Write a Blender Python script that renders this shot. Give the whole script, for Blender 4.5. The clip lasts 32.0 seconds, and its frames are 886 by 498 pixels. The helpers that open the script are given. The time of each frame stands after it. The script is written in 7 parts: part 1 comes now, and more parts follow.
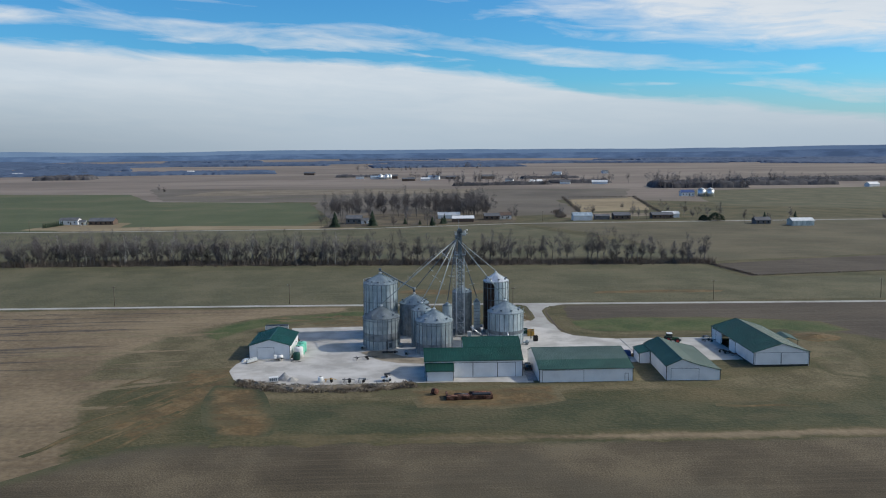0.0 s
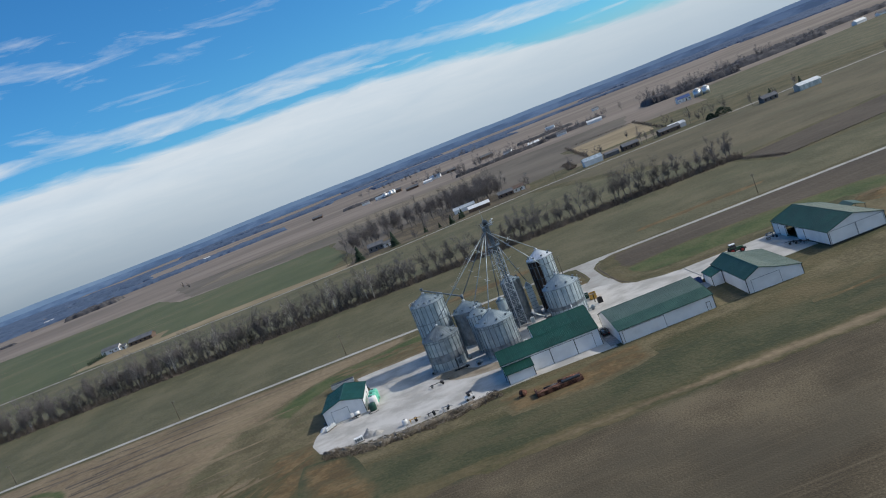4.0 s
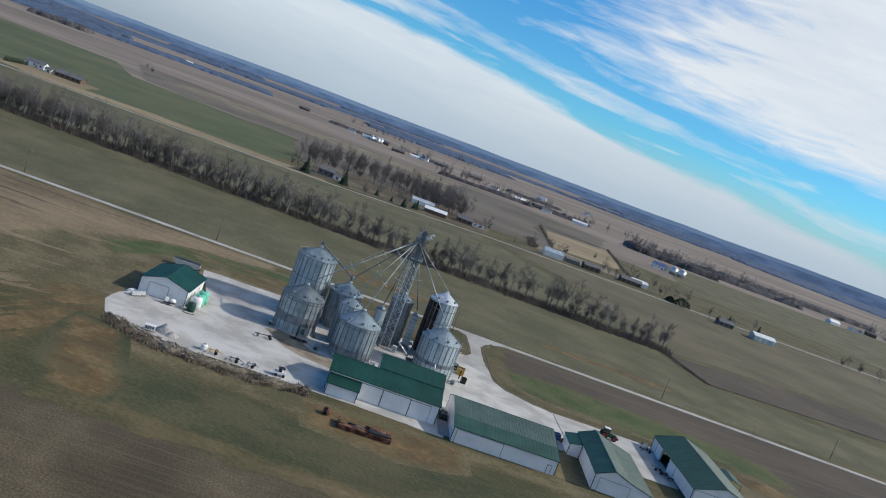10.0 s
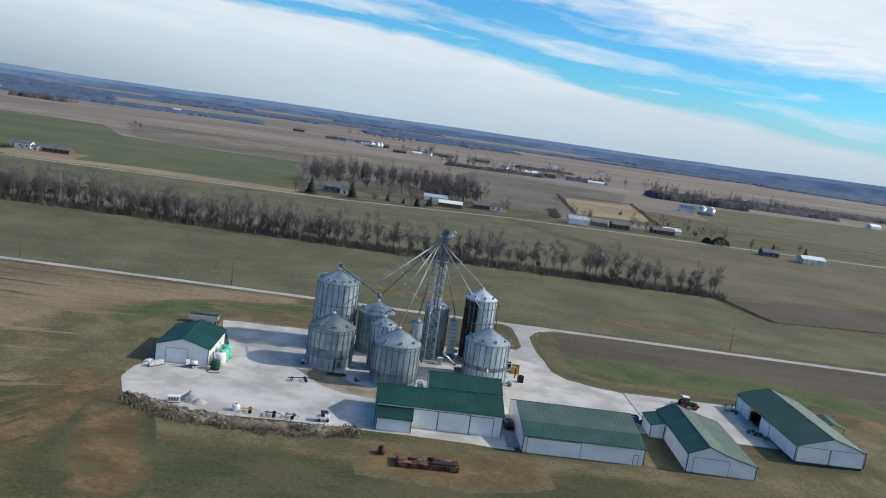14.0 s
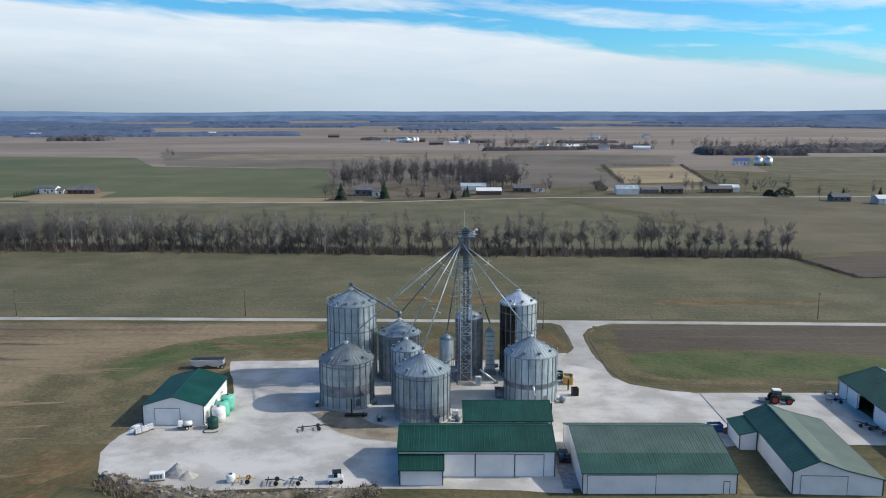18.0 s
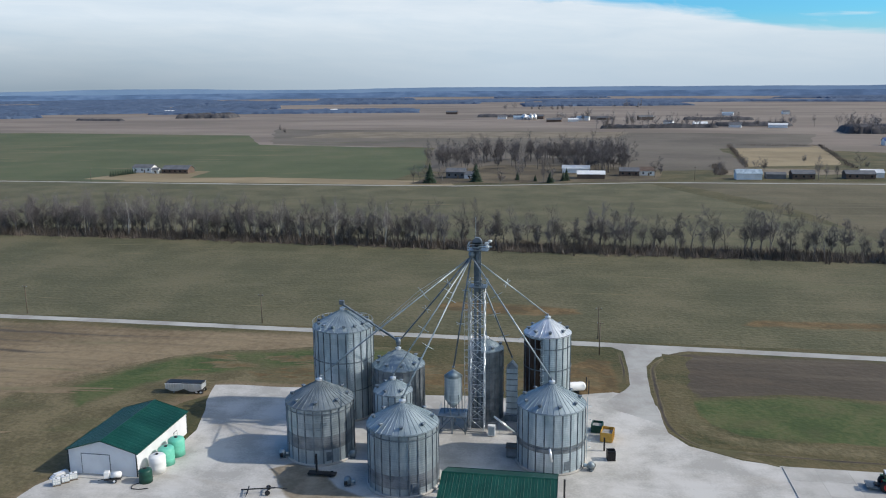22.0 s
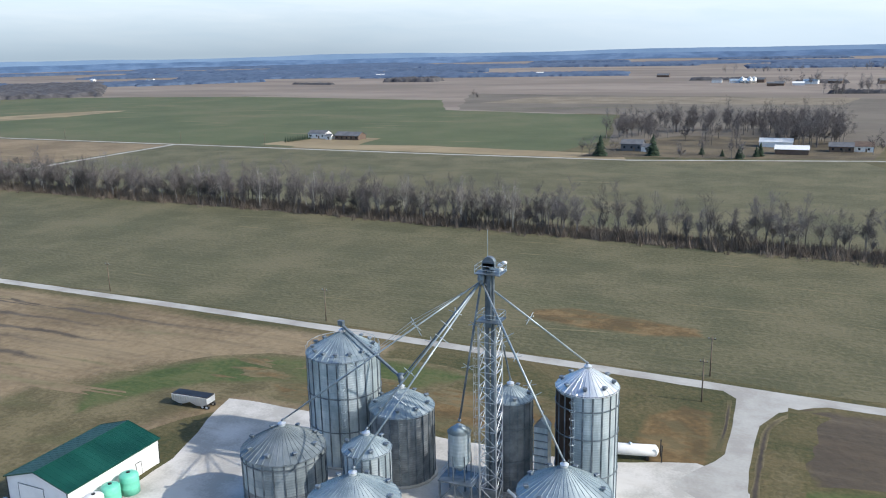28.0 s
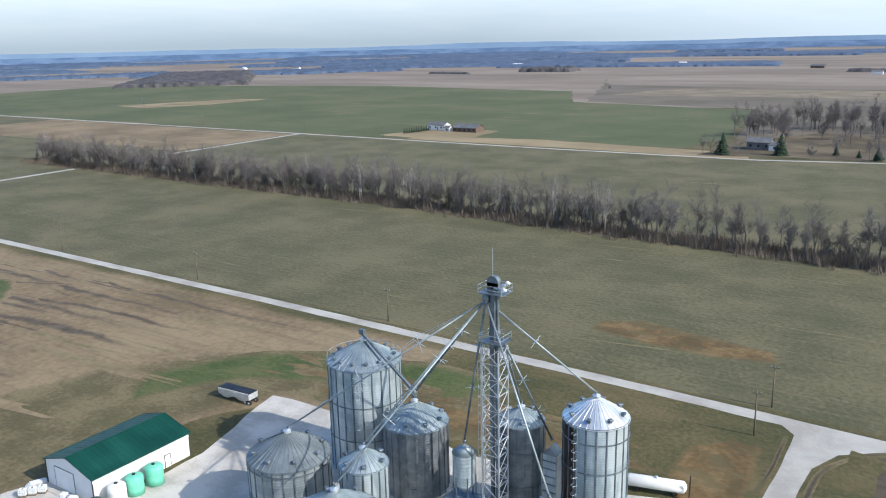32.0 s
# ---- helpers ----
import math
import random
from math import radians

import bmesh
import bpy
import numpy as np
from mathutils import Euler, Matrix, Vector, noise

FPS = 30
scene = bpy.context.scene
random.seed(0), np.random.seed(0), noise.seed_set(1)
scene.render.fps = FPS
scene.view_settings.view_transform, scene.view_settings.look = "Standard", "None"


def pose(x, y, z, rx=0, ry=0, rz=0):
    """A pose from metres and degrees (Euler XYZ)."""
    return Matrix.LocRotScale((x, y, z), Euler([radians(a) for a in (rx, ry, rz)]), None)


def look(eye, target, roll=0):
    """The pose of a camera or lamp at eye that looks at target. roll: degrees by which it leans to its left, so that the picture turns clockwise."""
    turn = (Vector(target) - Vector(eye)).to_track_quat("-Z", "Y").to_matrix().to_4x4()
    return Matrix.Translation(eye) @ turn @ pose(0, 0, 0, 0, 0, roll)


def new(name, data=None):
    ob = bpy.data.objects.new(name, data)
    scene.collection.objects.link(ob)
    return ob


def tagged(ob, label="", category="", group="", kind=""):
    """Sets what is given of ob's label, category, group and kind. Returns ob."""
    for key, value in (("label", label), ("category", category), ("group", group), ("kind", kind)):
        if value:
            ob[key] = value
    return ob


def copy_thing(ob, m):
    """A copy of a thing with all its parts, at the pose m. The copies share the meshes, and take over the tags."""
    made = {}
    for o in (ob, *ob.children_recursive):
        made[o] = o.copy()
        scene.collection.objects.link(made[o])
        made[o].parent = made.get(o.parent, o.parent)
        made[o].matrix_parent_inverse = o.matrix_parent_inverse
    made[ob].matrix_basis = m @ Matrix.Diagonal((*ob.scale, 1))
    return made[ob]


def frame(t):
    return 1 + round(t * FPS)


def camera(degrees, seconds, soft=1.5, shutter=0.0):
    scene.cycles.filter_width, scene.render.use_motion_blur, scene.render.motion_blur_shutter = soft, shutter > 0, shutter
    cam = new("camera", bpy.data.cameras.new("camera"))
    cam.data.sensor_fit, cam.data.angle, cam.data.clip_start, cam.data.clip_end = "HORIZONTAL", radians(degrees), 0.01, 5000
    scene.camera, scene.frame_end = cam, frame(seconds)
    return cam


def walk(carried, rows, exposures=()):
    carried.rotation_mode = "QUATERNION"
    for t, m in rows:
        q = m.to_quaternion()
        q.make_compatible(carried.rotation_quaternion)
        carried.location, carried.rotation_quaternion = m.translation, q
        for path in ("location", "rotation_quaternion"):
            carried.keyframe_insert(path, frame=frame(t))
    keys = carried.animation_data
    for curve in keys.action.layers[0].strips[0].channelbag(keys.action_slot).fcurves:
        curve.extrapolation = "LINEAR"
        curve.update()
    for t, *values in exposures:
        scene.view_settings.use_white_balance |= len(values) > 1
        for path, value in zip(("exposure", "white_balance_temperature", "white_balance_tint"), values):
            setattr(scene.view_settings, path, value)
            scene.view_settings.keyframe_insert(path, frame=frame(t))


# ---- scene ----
cam = camera(57, 32.0, soft=1.1)
# seconds, eye, heading (clockwise from +y), downward tilt, lean
PATH = [
    (0.0, -18.81, -278.96, 62.22, 2.206, 7.145, -0.393),
    (0.5, -19.97, -278.41, 62.47, 1.924, 7.122, -6.151),
    (1.0, -20.84, -277.74, 62.80, 1.623, 7.013, -10.755),
    (1.5, -21.25, -276.79, 63.16, 1.311, 6.890, -14.823),
    (2.0, -21.25, -275.46, 63.46, 0.934, 6.832, -18.305),
    (2.5, -20.72, -273.80, 63.64, 0.553, 6.698, -21.370),
    (3.0, -19.81, -271.69, 63.70, 0.153, 6.684, -23.514),
    (3.5, -19.30, -269.18, 63.63, 0.028, 6.858, -23.621),
    (4.0, -19.47, -266.65, 63.44, 0.280, 7.105, -21.524),
    (4.5, -19.40, -264.35, 63.13, 0.753, 7.325, -17.145),
    (5.0, -18.76, -262.27, 62.80, 1.253, 7.507, -11.618),
    (5.5, -18.23, -260.24, 62.56, 1.734, 7.601, -6.772),
    (6.0, -18.07, -258.20, 62.46, 2.252, 7.683, -2.398),
    (6.5, -18.03, -256.15, 62.44, 2.768, 7.715, 1.573),
    (7.0, -17.86, -254.10, 62.46, 3.206, 7.759, 5.185),
    (7.5, -17.86, -252.02, 62.56, 3.624, 7.752, 8.457),
    (8.0, -17.95, -249.96, 62.71, 4.022, 7.772, 11.377),
    (8.5, -17.84, -248.00, 62.88, 4.370, 7.737, 14.062),
    (9.0, -17.75, -246.15, 63.06, 4.649, 7.689, 16.528),
    (9.5, -17.59, -244.38, 63.30, 4.908, 7.676, 18.733),
    (10.0, -17.31, -242.67, 63.55, 5.104, 7.705, 20.580),
    (10.5, -17.46, -240.90, 63.74, 5.378, 7.664, 22.570),
    (11.0, -17.71, -239.03, 63.84, 5.678, 7.637, 24.044),
    (11.5, -17.48, -237.00, 63.85, 5.863, 7.544, 25.668),
    (12.0, -17.23, -234.74, 63.70, 5.446, 7.842, 22.206),
    (12.5, -17.35, -232.11, 63.40, 4.909, 8.212, 17.150),
    (13.0, -17.39, -229.35, 63.09, 4.463, 8.402, 13.285),
    (13.5, -17.16, -226.87, 62.87, 4.021, 8.553, 10.332),
    (14.0, -16.91, -224.88, 62.73, 3.690, 8.708, 8.095),
    (14.5, -16.70, -223.36, 62.69, 3.408, 8.790, 6.259),
    (15.0, -16.26, -221.55, 62.67, 2.445, 8.998, 0.560),
    (15.5, -15.68, -218.47, 62.58, 2.217, 9.075, 0.062),
    (16.0, -15.35, -214.03, 62.33, 2.080, 9.203, -0.197),
    (16.5, -14.76, -208.83, 61.99, 1.908, 9.361, -0.125),
    (17.0, -13.11, -203.44, 61.70, 1.445, 9.522, 0.017),
    (17.5, -10.45, -198.38, 61.61, 0.678, 9.656, 0.040),
    (18.0, -7.69, -193.76, 61.67, -0.155, 9.761, -0.024),
    (18.5, -5.07, -189.21, 61.74, -1.061, 9.918, -0.086),
    (19.0, -2.41, -184.40, 61.79, -2.042, 10.108, -0.301),
    (19.5, 0.36, -179.41, 61.87, -3.071, 10.257, -0.180),
    (20.0, 3.20, -174.41, 61.94, -4.252, 10.456, -0.250),
    (20.5, 6.03, -169.45, 62.01, -5.509, 10.637, -0.264),
    (21.0, 8.77, -164.47, 62.06, -6.759, 10.822, -0.281),
    (21.5, 11.30, -159.30, 62.07, -8.037, 11.078, -0.344),
    (22.0, 13.55, -153.81, 61.99, -9.255, 11.378, -0.468),
    (22.5, 15.68, -148.15, 61.83, -10.573, 11.638, -0.468),
    (23.0, 17.81, -142.55, 61.71, -11.991, 11.917, -0.495),
    (23.5, 19.65, -137.10, 61.66, -13.343, 12.243, -0.518),
    (24.0, 20.91, -131.74, 61.56, -14.558, 12.596, -0.535),
    (24.5, 21.89, -126.40, 61.30, -15.695, 12.946, -0.633),
    (25.0, 22.98, -121.38, 60.98, -16.901, 13.206, -0.844),
    (25.5, 24.29, -117.34, 60.81, -18.160, 13.463, -0.871),
    (26.0, 25.97, -114.76, 60.87, -19.425, 13.629, -0.923),
    (26.5, 28.07, -113.52, 61.14, -20.690, 13.686, -1.022),
    (27.0, 30.36, -112.97, 61.54, -21.956, 13.685, -1.118),
    (27.5, 32.56, -112.39, 61.95, -23.224, 13.690, -1.162),
    (28.0, 34.61, -111.55, 62.34, -24.493, 13.717, -1.167),
    (28.5, 36.57, -110.52, 62.69, -25.755, 13.735, -1.187),
    (29.0, 38.48, -109.35, 63.00, -27.016, 13.759, -1.180),
    (29.5, 40.35, -108.05, 63.29, -28.287, 13.812, -1.101),
    (30.0, 42.16, -106.63, 63.58, -29.527, 13.882, -1.141),
    (30.5, 43.85, -105.09, 63.87, -30.778, 13.960, -1.206),
    (31.0, 45.34, -103.39, 64.16, -32.043, 14.063, -1.148),
    (31.5, 46.63, -101.59, 64.45, -33.260, 14.174, -1.126),
    (32.0, 47.85, -99.82, 64.75, -34.398, 14.307, -1.288),
]
TURN = []
for t, ex, ey, ez, head, tilt, lean in PATH:
    h, p = radians(head), radians(tilt)
    eye = Vector((ex, ey, ez))
    aim = eye + 50 * Vector((math.sin(h) * math.cos(p), math.cos(h) * math.cos(p), -math.sin(p)))
    TURN.append((t, look(eye, aim, lean)))
walk(cam, TURN, [(0, -0.13), (6, -0.05), (11, -0.02), (13, 0.03), (15, 0.17), (19, 0.18), (21, 0.15), (23, 0.07), (24, 0.05), (25.4, 0.24), (28, 0.58), (32, 0.68)])

# ---- light ----
SUN_EL, SUN_AZ = radians(34.5), radians(4.0)      # low winter sun from +x, a little beyond the yard
sun_way = Vector((math.cos(SUN_EL) * math.cos(SUN_AZ), math.cos(SUN_EL) * math.sin(SUN_AZ), math.sin(SUN_EL)))
sun_data = bpy.data.lights.new("sun", "SUN")
sun_data.energy, sun_data.angle, sun_data.color = 3.35, radians(0.6), (1.0, 0.95, 0.88)
sun = new("sun", sun_data)
sun.matrix_world = look(sun_way * 200, (0, 0, 0))


def sky_world():
    w = bpy.data.worlds.new("sky")
    scene.world = w
    w.use_nodes = True
    nt = w.node_tree
    nt.nodes.clear()

    def n(kind, **kw):
        node = nt.nodes.new(kind)
        for key, val in kw.items():
            node.inputs[key].default_value = val
        return node

    def math_node(op, a, b=None, clamp=False):
        node = nt.nodes.new("ShaderNodeMath")
        node.operation, node.use_clamp = op, clamp
        for i, s in enumerate((a, b)):
            if s is None:
                continue
            if isinstance(s, (int, float)):
                node.inputs[i].default_value = s
            else:
                nt.links.new(s, node.inputs[i])
        return node.outputs[0]

    sky = n("ShaderNodeTexSky")
    sky.sky_type, sky.sun_disc = "NISHITA", False
    sky.sun_elevation, sky.sun_rotation = SUN_EL, math.pi / 2 - SUN_AZ
    sky.altitude, sky.air_density, sky.dust_density, sky.ozone_density = 150, 1.0, 0.6, 2.0
    co = n("ShaderNodeTexCoord").outputs["Generated"]
    sep = n("ShaderNodeSeparateXYZ")
    nt.links.new(co, sep.inputs[0])
    x, y, z = sep.outputs
    # cloud banks drawn over bearing and height: a thick low bank, a thin streak above it, wisps in the blue
    def layer(sx, sz, shear, **kw):
        v = n("ShaderNodeCombineXYZ")
        nt.links.new(math_node("ADD", math_node("MULTIPLY", x, sx), math_node("MULTIPLY", z, shear)), v.inputs[0])
        nt.links.new(math_node("MULTIPLY", z, sz), v.inputs[1])
        nt.links.new(math_node("MULTIPLY", y, sx * 0.6), v.inputs[2])
        t = n("ShaderNodeTexNoise", **kw)
        nt.links.new(v.outputs[0], t.inputs["Vector"])
        return t.outputs["Fac"]
    big = layer(3.2, 20.0, 6.0, Scale=1.0, Detail=6.0, Roughness=0.5, Distortion=0.3)
    fine = layer(11.0, 60.0, 20.0, Scale=1.0, Detail=8.0, Roughness=0.6, Distortion=0.5)
    both = math_node("ADD", math_node("MULTIPLY", big, 0.52), math_node("MULTIPLY", fine, 0.48))
    ramp = n("ShaderNodeValToRGB")
    cr = ramp.color_ramp
    cr.elements[0].position, cr.elements[0].color = 0.0, (0.55, 0.55, 0.55, 1)
    cr.elements[1].position, cr.elements[1].color = 0.60, (-0.05, -0.05, -0.05, 1)
    for pos, v in ((0.06, 0.52), (0.086, 0.44), (0.098, 0.18), (0.105, -0.04), (0.113, 0.0), (0.119, 0.19), (0.132, 0.19), (0.143, 0.0), (0.17, -0.03), (0.21, 0.03), (0.27, 0.03), (0.36, -0.02)):
        e = cr.elements.new(pos)
        e.color = (v, v, v, 1)
    wob = math_node("MULTIPLY", math_node("SUBTRACT", big, 0.5), 0.06)
    # the banks sink towards the east
    sink = math_node("ADD", math_node("MULTIPLY", x, 0.04), math_node("MULTIPLY", math_node("MAXIMUM", x, 0.0), 0.10))
    level = math_node("ADD", z, sink)
    nt.links.new(math_node("ADD", level, wob), ramp.inputs[0])
    # a broad veil of cirrus towards the sun's side
    veil = math_node("MULTIPLY", math_node("MULTIPLY", math_node("SUBTRACT", x, 0.10), 1.8, clamp=True), math_node("MULTIPLY", math_node("SUBTRACT", z, 0.075), 9.0, clamp=True))
    cover = math_node("ADD", math_node("ADD", both, ramp.outputs[0]), math_node("MULTIPLY", veil, 0.8))
    dens = math_node("MULTIPLY", math_node("SUBTRACT", cover, 0.575), 4.0, clamp=True)
    cloud = n("ShaderNodeMix", )
    cloud.data_type = "RGBA"
    tone = n("ShaderNodeMix")
    tone.data_type = "RGBA"
    tone.inputs["A"].default_value = (6.0, 6.9, 7.8, 1)
    tone.inputs["B"].default_value = (8.4, 8.7, 9.0, 1)
    crest = math_node("MULTIPLY", math_node("SUBTRACT", level, 0.04), 7.0, clamp=True)
    puff = math_node("MULTIPLY", math_node("SUBTRACT", both, 0.38), 3.2, clamp=True)
    nt.links.new(math_node("ADD", math_node("MULTIPLY", puff, 0.6), math_node("MULTIPLY", crest, 0.45), clamp=True), tone.inputs["Factor"])
    nt.links.new(math_node("MULTIPLY", dens, 0.93), cloud.inputs["Factor"])
    deep = n("ShaderNodeHueSaturation", Saturation=1.15, Value=1.15, Hue=0.5)
    nt.links.new(sky.outputs[0], deep.inputs["Color"])
    tint = n("ShaderNodeMix")
    tint.data_type, tint.blend_type = "RGBA", "MULTIPLY"
    tint.inputs["Factor"].default_value = 1.0
    tint.inputs["B"].default_value = (0.36, 0.88, 1.22, 1)
    nt.links.new(deep.outputs[0], tint.inputs["A"])
    nt.links.new(tint.outputs["Result"], cloud.inputs["A"])
    nt.links.new(tone.outputs["Result"], cloud.inputs["B"])
    haze = n("ShaderNodeMix")
    haze.data_type = "RGBA"
    # the low air is duller on the side away from the sun
    dull = n("ShaderNodeMix")
    dull.data_type = "RGBA"
    dull.inputs["A"].default_value = (4.3, 5.3, 6.3, 1)
    dull.inputs["B"].default_value = (2.3, 3.0, 3.7, 1)
    nt.links.new(math_node("MULTIPLY", math_node("SUBTRACT", -0.08, x), 2.2, clamp=True), dull.inputs["Factor"])
    nt.links.new(dull.outputs["Result"], haze.inputs["B"])
    nt.links.new(cloud.outputs["Result"], haze.inputs["A"])
    low = math_node("SUBTRACT", 1.0, math_node("MULTIPLY", z, 13.0), clamp=True)
    nt.links.new(math_node("MULTIPLY", low, 0.85), haze.inputs["Factor"])
    bg = n("ShaderNodeBackground", Strength=0.10)
    nt.links.new(haze.outputs["Result"], bg.inputs[0])
    out = n("ShaderNodeOutputWorld")
    nt.links.new(bg.outputs[0], out.inputs[0])


sky_world()

# ---- materials ----
def material(name, colors, scale=4.0, fine=40.0, rough=0.8, metal=0.0, bump=0.3, bump_dist=0.02, contrast=0.5, spread=0.12, stretch=(1, 1, 1),
             per_piece=0.0, spec=0.4, bands=None, patch=None):
    """Two scales of variation over object-space metres. colors: two or three base colours from dark to light."""
    m = bpy.data.materials.new(name)
    m.use_nodes = True
    nt = m.node_tree
    bsdf = nt.nodes["Principled BSDF"]
    geo = nt.nodes.new("ShaderNodeNewGeometry")
    mapping = nt.nodes.new("ShaderNodeMapping")
    mapping.inputs["Scale"].default_value = stretch
    nt.links.new(geo.outputs["Position"], mapping.inputs[0])
    a = nt.nodes.new("ShaderNodeTexNoise")
    a.inputs["Scale"].default_value, a.inputs["Detail"].default_value, a.inputs["Roughness"].default_value = 1.0 / scale, 6.0, 0.6
    b = nt.nodes.new("ShaderNodeTexNoise")
    b.inputs["Scale"].default_value, b.inputs["Detail"].default_value = fine, 4.0
    for node in (a, b):
        nt.links.new(mapping.outputs[0], node.inputs["Vector"])
    mix = nt.nodes.new("ShaderNodeMath")
    mix.operation = "MULTIPLY_ADD"
    nt.links.new(b.outputs["Fac"], mix.inputs[0])
    mix.inputs[1].default_value = spread * 2
    add = nt.nodes.new("ShaderNodeMath")
    add.operation = "MULTIPLY_ADD"
    nt.links.new(a.outputs["Fac"], add.inputs[0])
    add.inputs[1].default_value = 1.0 + contrast
    add.inputs[2].default_value = -0.5 * contrast - spread
    nt.links.new(add.outputs[0], mix.inputs[2])
    last = mix.outputs[0]
    if per_piece:
        info = nt.nodes.new("ShaderNodeObjectInfo")
        rnd = nt.nodes.new("ShaderNodeMath")
        rnd.operation = "MULTIPLY_ADD"
        nt.links.new(info.outputs["Random"], rnd.inputs[0])
        rnd.inputs[1].default_value = per_piece
        nt.links.new(last, rnd.inputs[2])
        sub = nt.nodes.new("ShaderNodeMath")
        sub.operation = "SUBTRACT"
        nt.links.new(rnd.outputs[0], sub.inputs[0])
        sub.inputs[1].default_value = per_piece / 2
        last = sub.outputs[0]
    ramp = nt.nodes.new("ShaderNodeValToRGB")
    cr = ramp.color_ramp
    lo, hi = 0.28, 0.72
    cr.elements[0].position, cr.elements[0].color = lo, (*colors[0], 1)
    cr.elements[1].position, cr.elements[1].color = hi, (*colors[-1], 1)
    for i, c in enumerate(colors[1:-1]):
        e = cr.elements.new(lo + (hi - lo) * (i + 1) / (len(colors) - 1))
        e.color = (*c, 1)
    nt.links.new(last, ramp.inputs[0])
    col = ramp.outputs[0]
    if bands:
        # long straight working lines of a field: angle, width in metres, strength, colour
        ang, width, strength, tint = bands
        mp = nt.nodes.new("ShaderNodeMapping")
        mp.inputs["Rotation"].default_value = (0, 0, radians(ang))
        mp.inputs["Scale"].default_value = (0.012, 1.0 / width, 0)
        nt.links.new(geo.outputs["Position"], mp.inputs[0])
        st = nt.nodes.new("ShaderNodeTexNoise")
        st.inputs["Scale"].default_value, st.inputs["Detail"].default_value, st.inputs["Roughness"].default_value = 1.0, 5.0, 0.65
        nt.links.new(mp.outputs[0], st.inputs["Vector"])
        sr = nt.nodes.new("ShaderNodeMapRange")
        sr.inputs["From Min"].default_value, sr.inputs["From Max"].default_value = 0.50, 0.70
        sr.inputs["To Max"].default_value = strength
        nt.links.new(st.outputs["Fac"], sr.inputs["Value"])
        bm_ = nt.nodes.new("ShaderNodeMix")
        bm_.data_type = "RGBA"
        nt.links.new(sr.outputs[0], bm_.inputs["Factor"])
        nt.links.new(col, bm_.inputs["A"])
        bm_.inputs["B"].default_value = (*tint, 1)
        col = bm_.outputs["Result"]
    if patch:
        # soft-edged patches of another growth or soil: size, reach, strength, colour
        size, edge, strength, tint = patch
        pm = nt.nodes.new("ShaderNodeMapping")
        pm.inputs["Scale"].default_value = (0.55 / size, 1.3 / size, 1.0 / size)
        pm.inputs["Location"].default_value = (3.7, 1.9, 0)
        nt.links.new(geo.outputs["Position"], pm.inputs[0])
        pn = nt.nodes.new("ShaderNodeTexNoise")
        pn.inputs["Scale"].default_value, pn.inputs["Detail"].default_value, pn.inputs["Roughness"].default_value, pn.inputs["Distortion"].default_value = 1.0, 7.0, 0.62, 0.6
        nt.links.new(pm.outputs[0], pn.inputs["Vector"])
        pr = nt.nodes.new("ShaderNodeMapRange")
        pr.interpolation_type = "SMOOTHSTEP"
        pr.inputs["From Min"].default_value, pr.inputs["From Max"].default_value = edge, edge + 0.16
        pr.inputs["To Max"].default_value = strength
        nt.links.new(pn.outputs["Fac"], pr.inputs["Value"])
        px = nt.nodes.new("ShaderNodeMix")
        px.data_type = "RGBA"
        nt.links.new(pr.outputs[0], px.inputs["Factor"])
        nt.links.new(col, px.inputs["A"])
        px.inputs["B"].default_value = (*tint, 1)
        col = px.outputs["Result"]
    nt.links.new(col, bsdf.inputs["Base Color"])
    bsdf.inputs["Roughness"].default_value, bsdf.inputs["Metallic"].default_value = rough, metal
    bsdf.inputs["Specular IOR Level"].default_value = spec
    if bump:
        bp = nt.nodes.new("ShaderNodeBump")
        bp.inputs["Strength"].default_value, bp.inputs["Distance"].default_value = bump, bump_dist
        nt.links.new(b.outputs["Fac"], bp.inputs["Height"])
        nt.links.new(bp.outputs[0], bsdf.inputs["Normal"])
    return m


M = {}
M["grass"] = material("winter_grass", [(0.0526, 0.0545, 0.0194), (0.0772, 0.0694, 0.0274), (0.1131, 0.0916, 0.0418)], 22, 1.1, 0.95, bump=1.0, bump_dist=0.22, contrast=0.8, spread=0.5, bands=(4, 9, 0.25, (0.14, 0.115, 0.059)), patch=(18, 0.5, 0.6, (0.14, 0.106, 0.052)))
M["field_north"] = material("winter_wheat_thin", [(0.0734, 0.0737, 0.0359), (0.0981, 0.0921, 0.0468), (0.1298, 0.1151, 0.0627)], 26, 0.9, 0.95, bump=1.0, bump_dist=0.25, contrast=0.9, spread=0.55, bands=(1, 1.1, 0.55, (0.15, 0.126, 0.077)), patch=(38, 0.53, 0.3, (0.078, 0.090, 0.040)))
M["field_green"] = material("winter_wheat_green", [(0.066, 0.082, 0.034), (0.082, 0.097, 0.041), (0.108, 0.108, 0.052)], 90, 0.5, 0.95, bump=1.0, bump_dist=0.22, contrast=0.8, spread=0.12, bands=(2, 9, 0.3, (0.125, 0.115, 0.054)), patch=(80, 0.54, 0.5, (0.12, 0.108, 0.056)))
M["field_brown"] = material("bare_field_soil", [(0.1457, 0.1051, 0.0591), (0.1968, 0.1461, 0.0854), (0.2443, 0.1860, 0.1107)], 45, 0.6, 0.95, bump=1.0, bump_dist=0.22, contrast=0.9, spread=0.45, bands=(3, 3, 0.5, (0.098, 0.078, 0.050)), patch=(30, 0.54, 0.4, (0.115, 0.096, 0.050)))
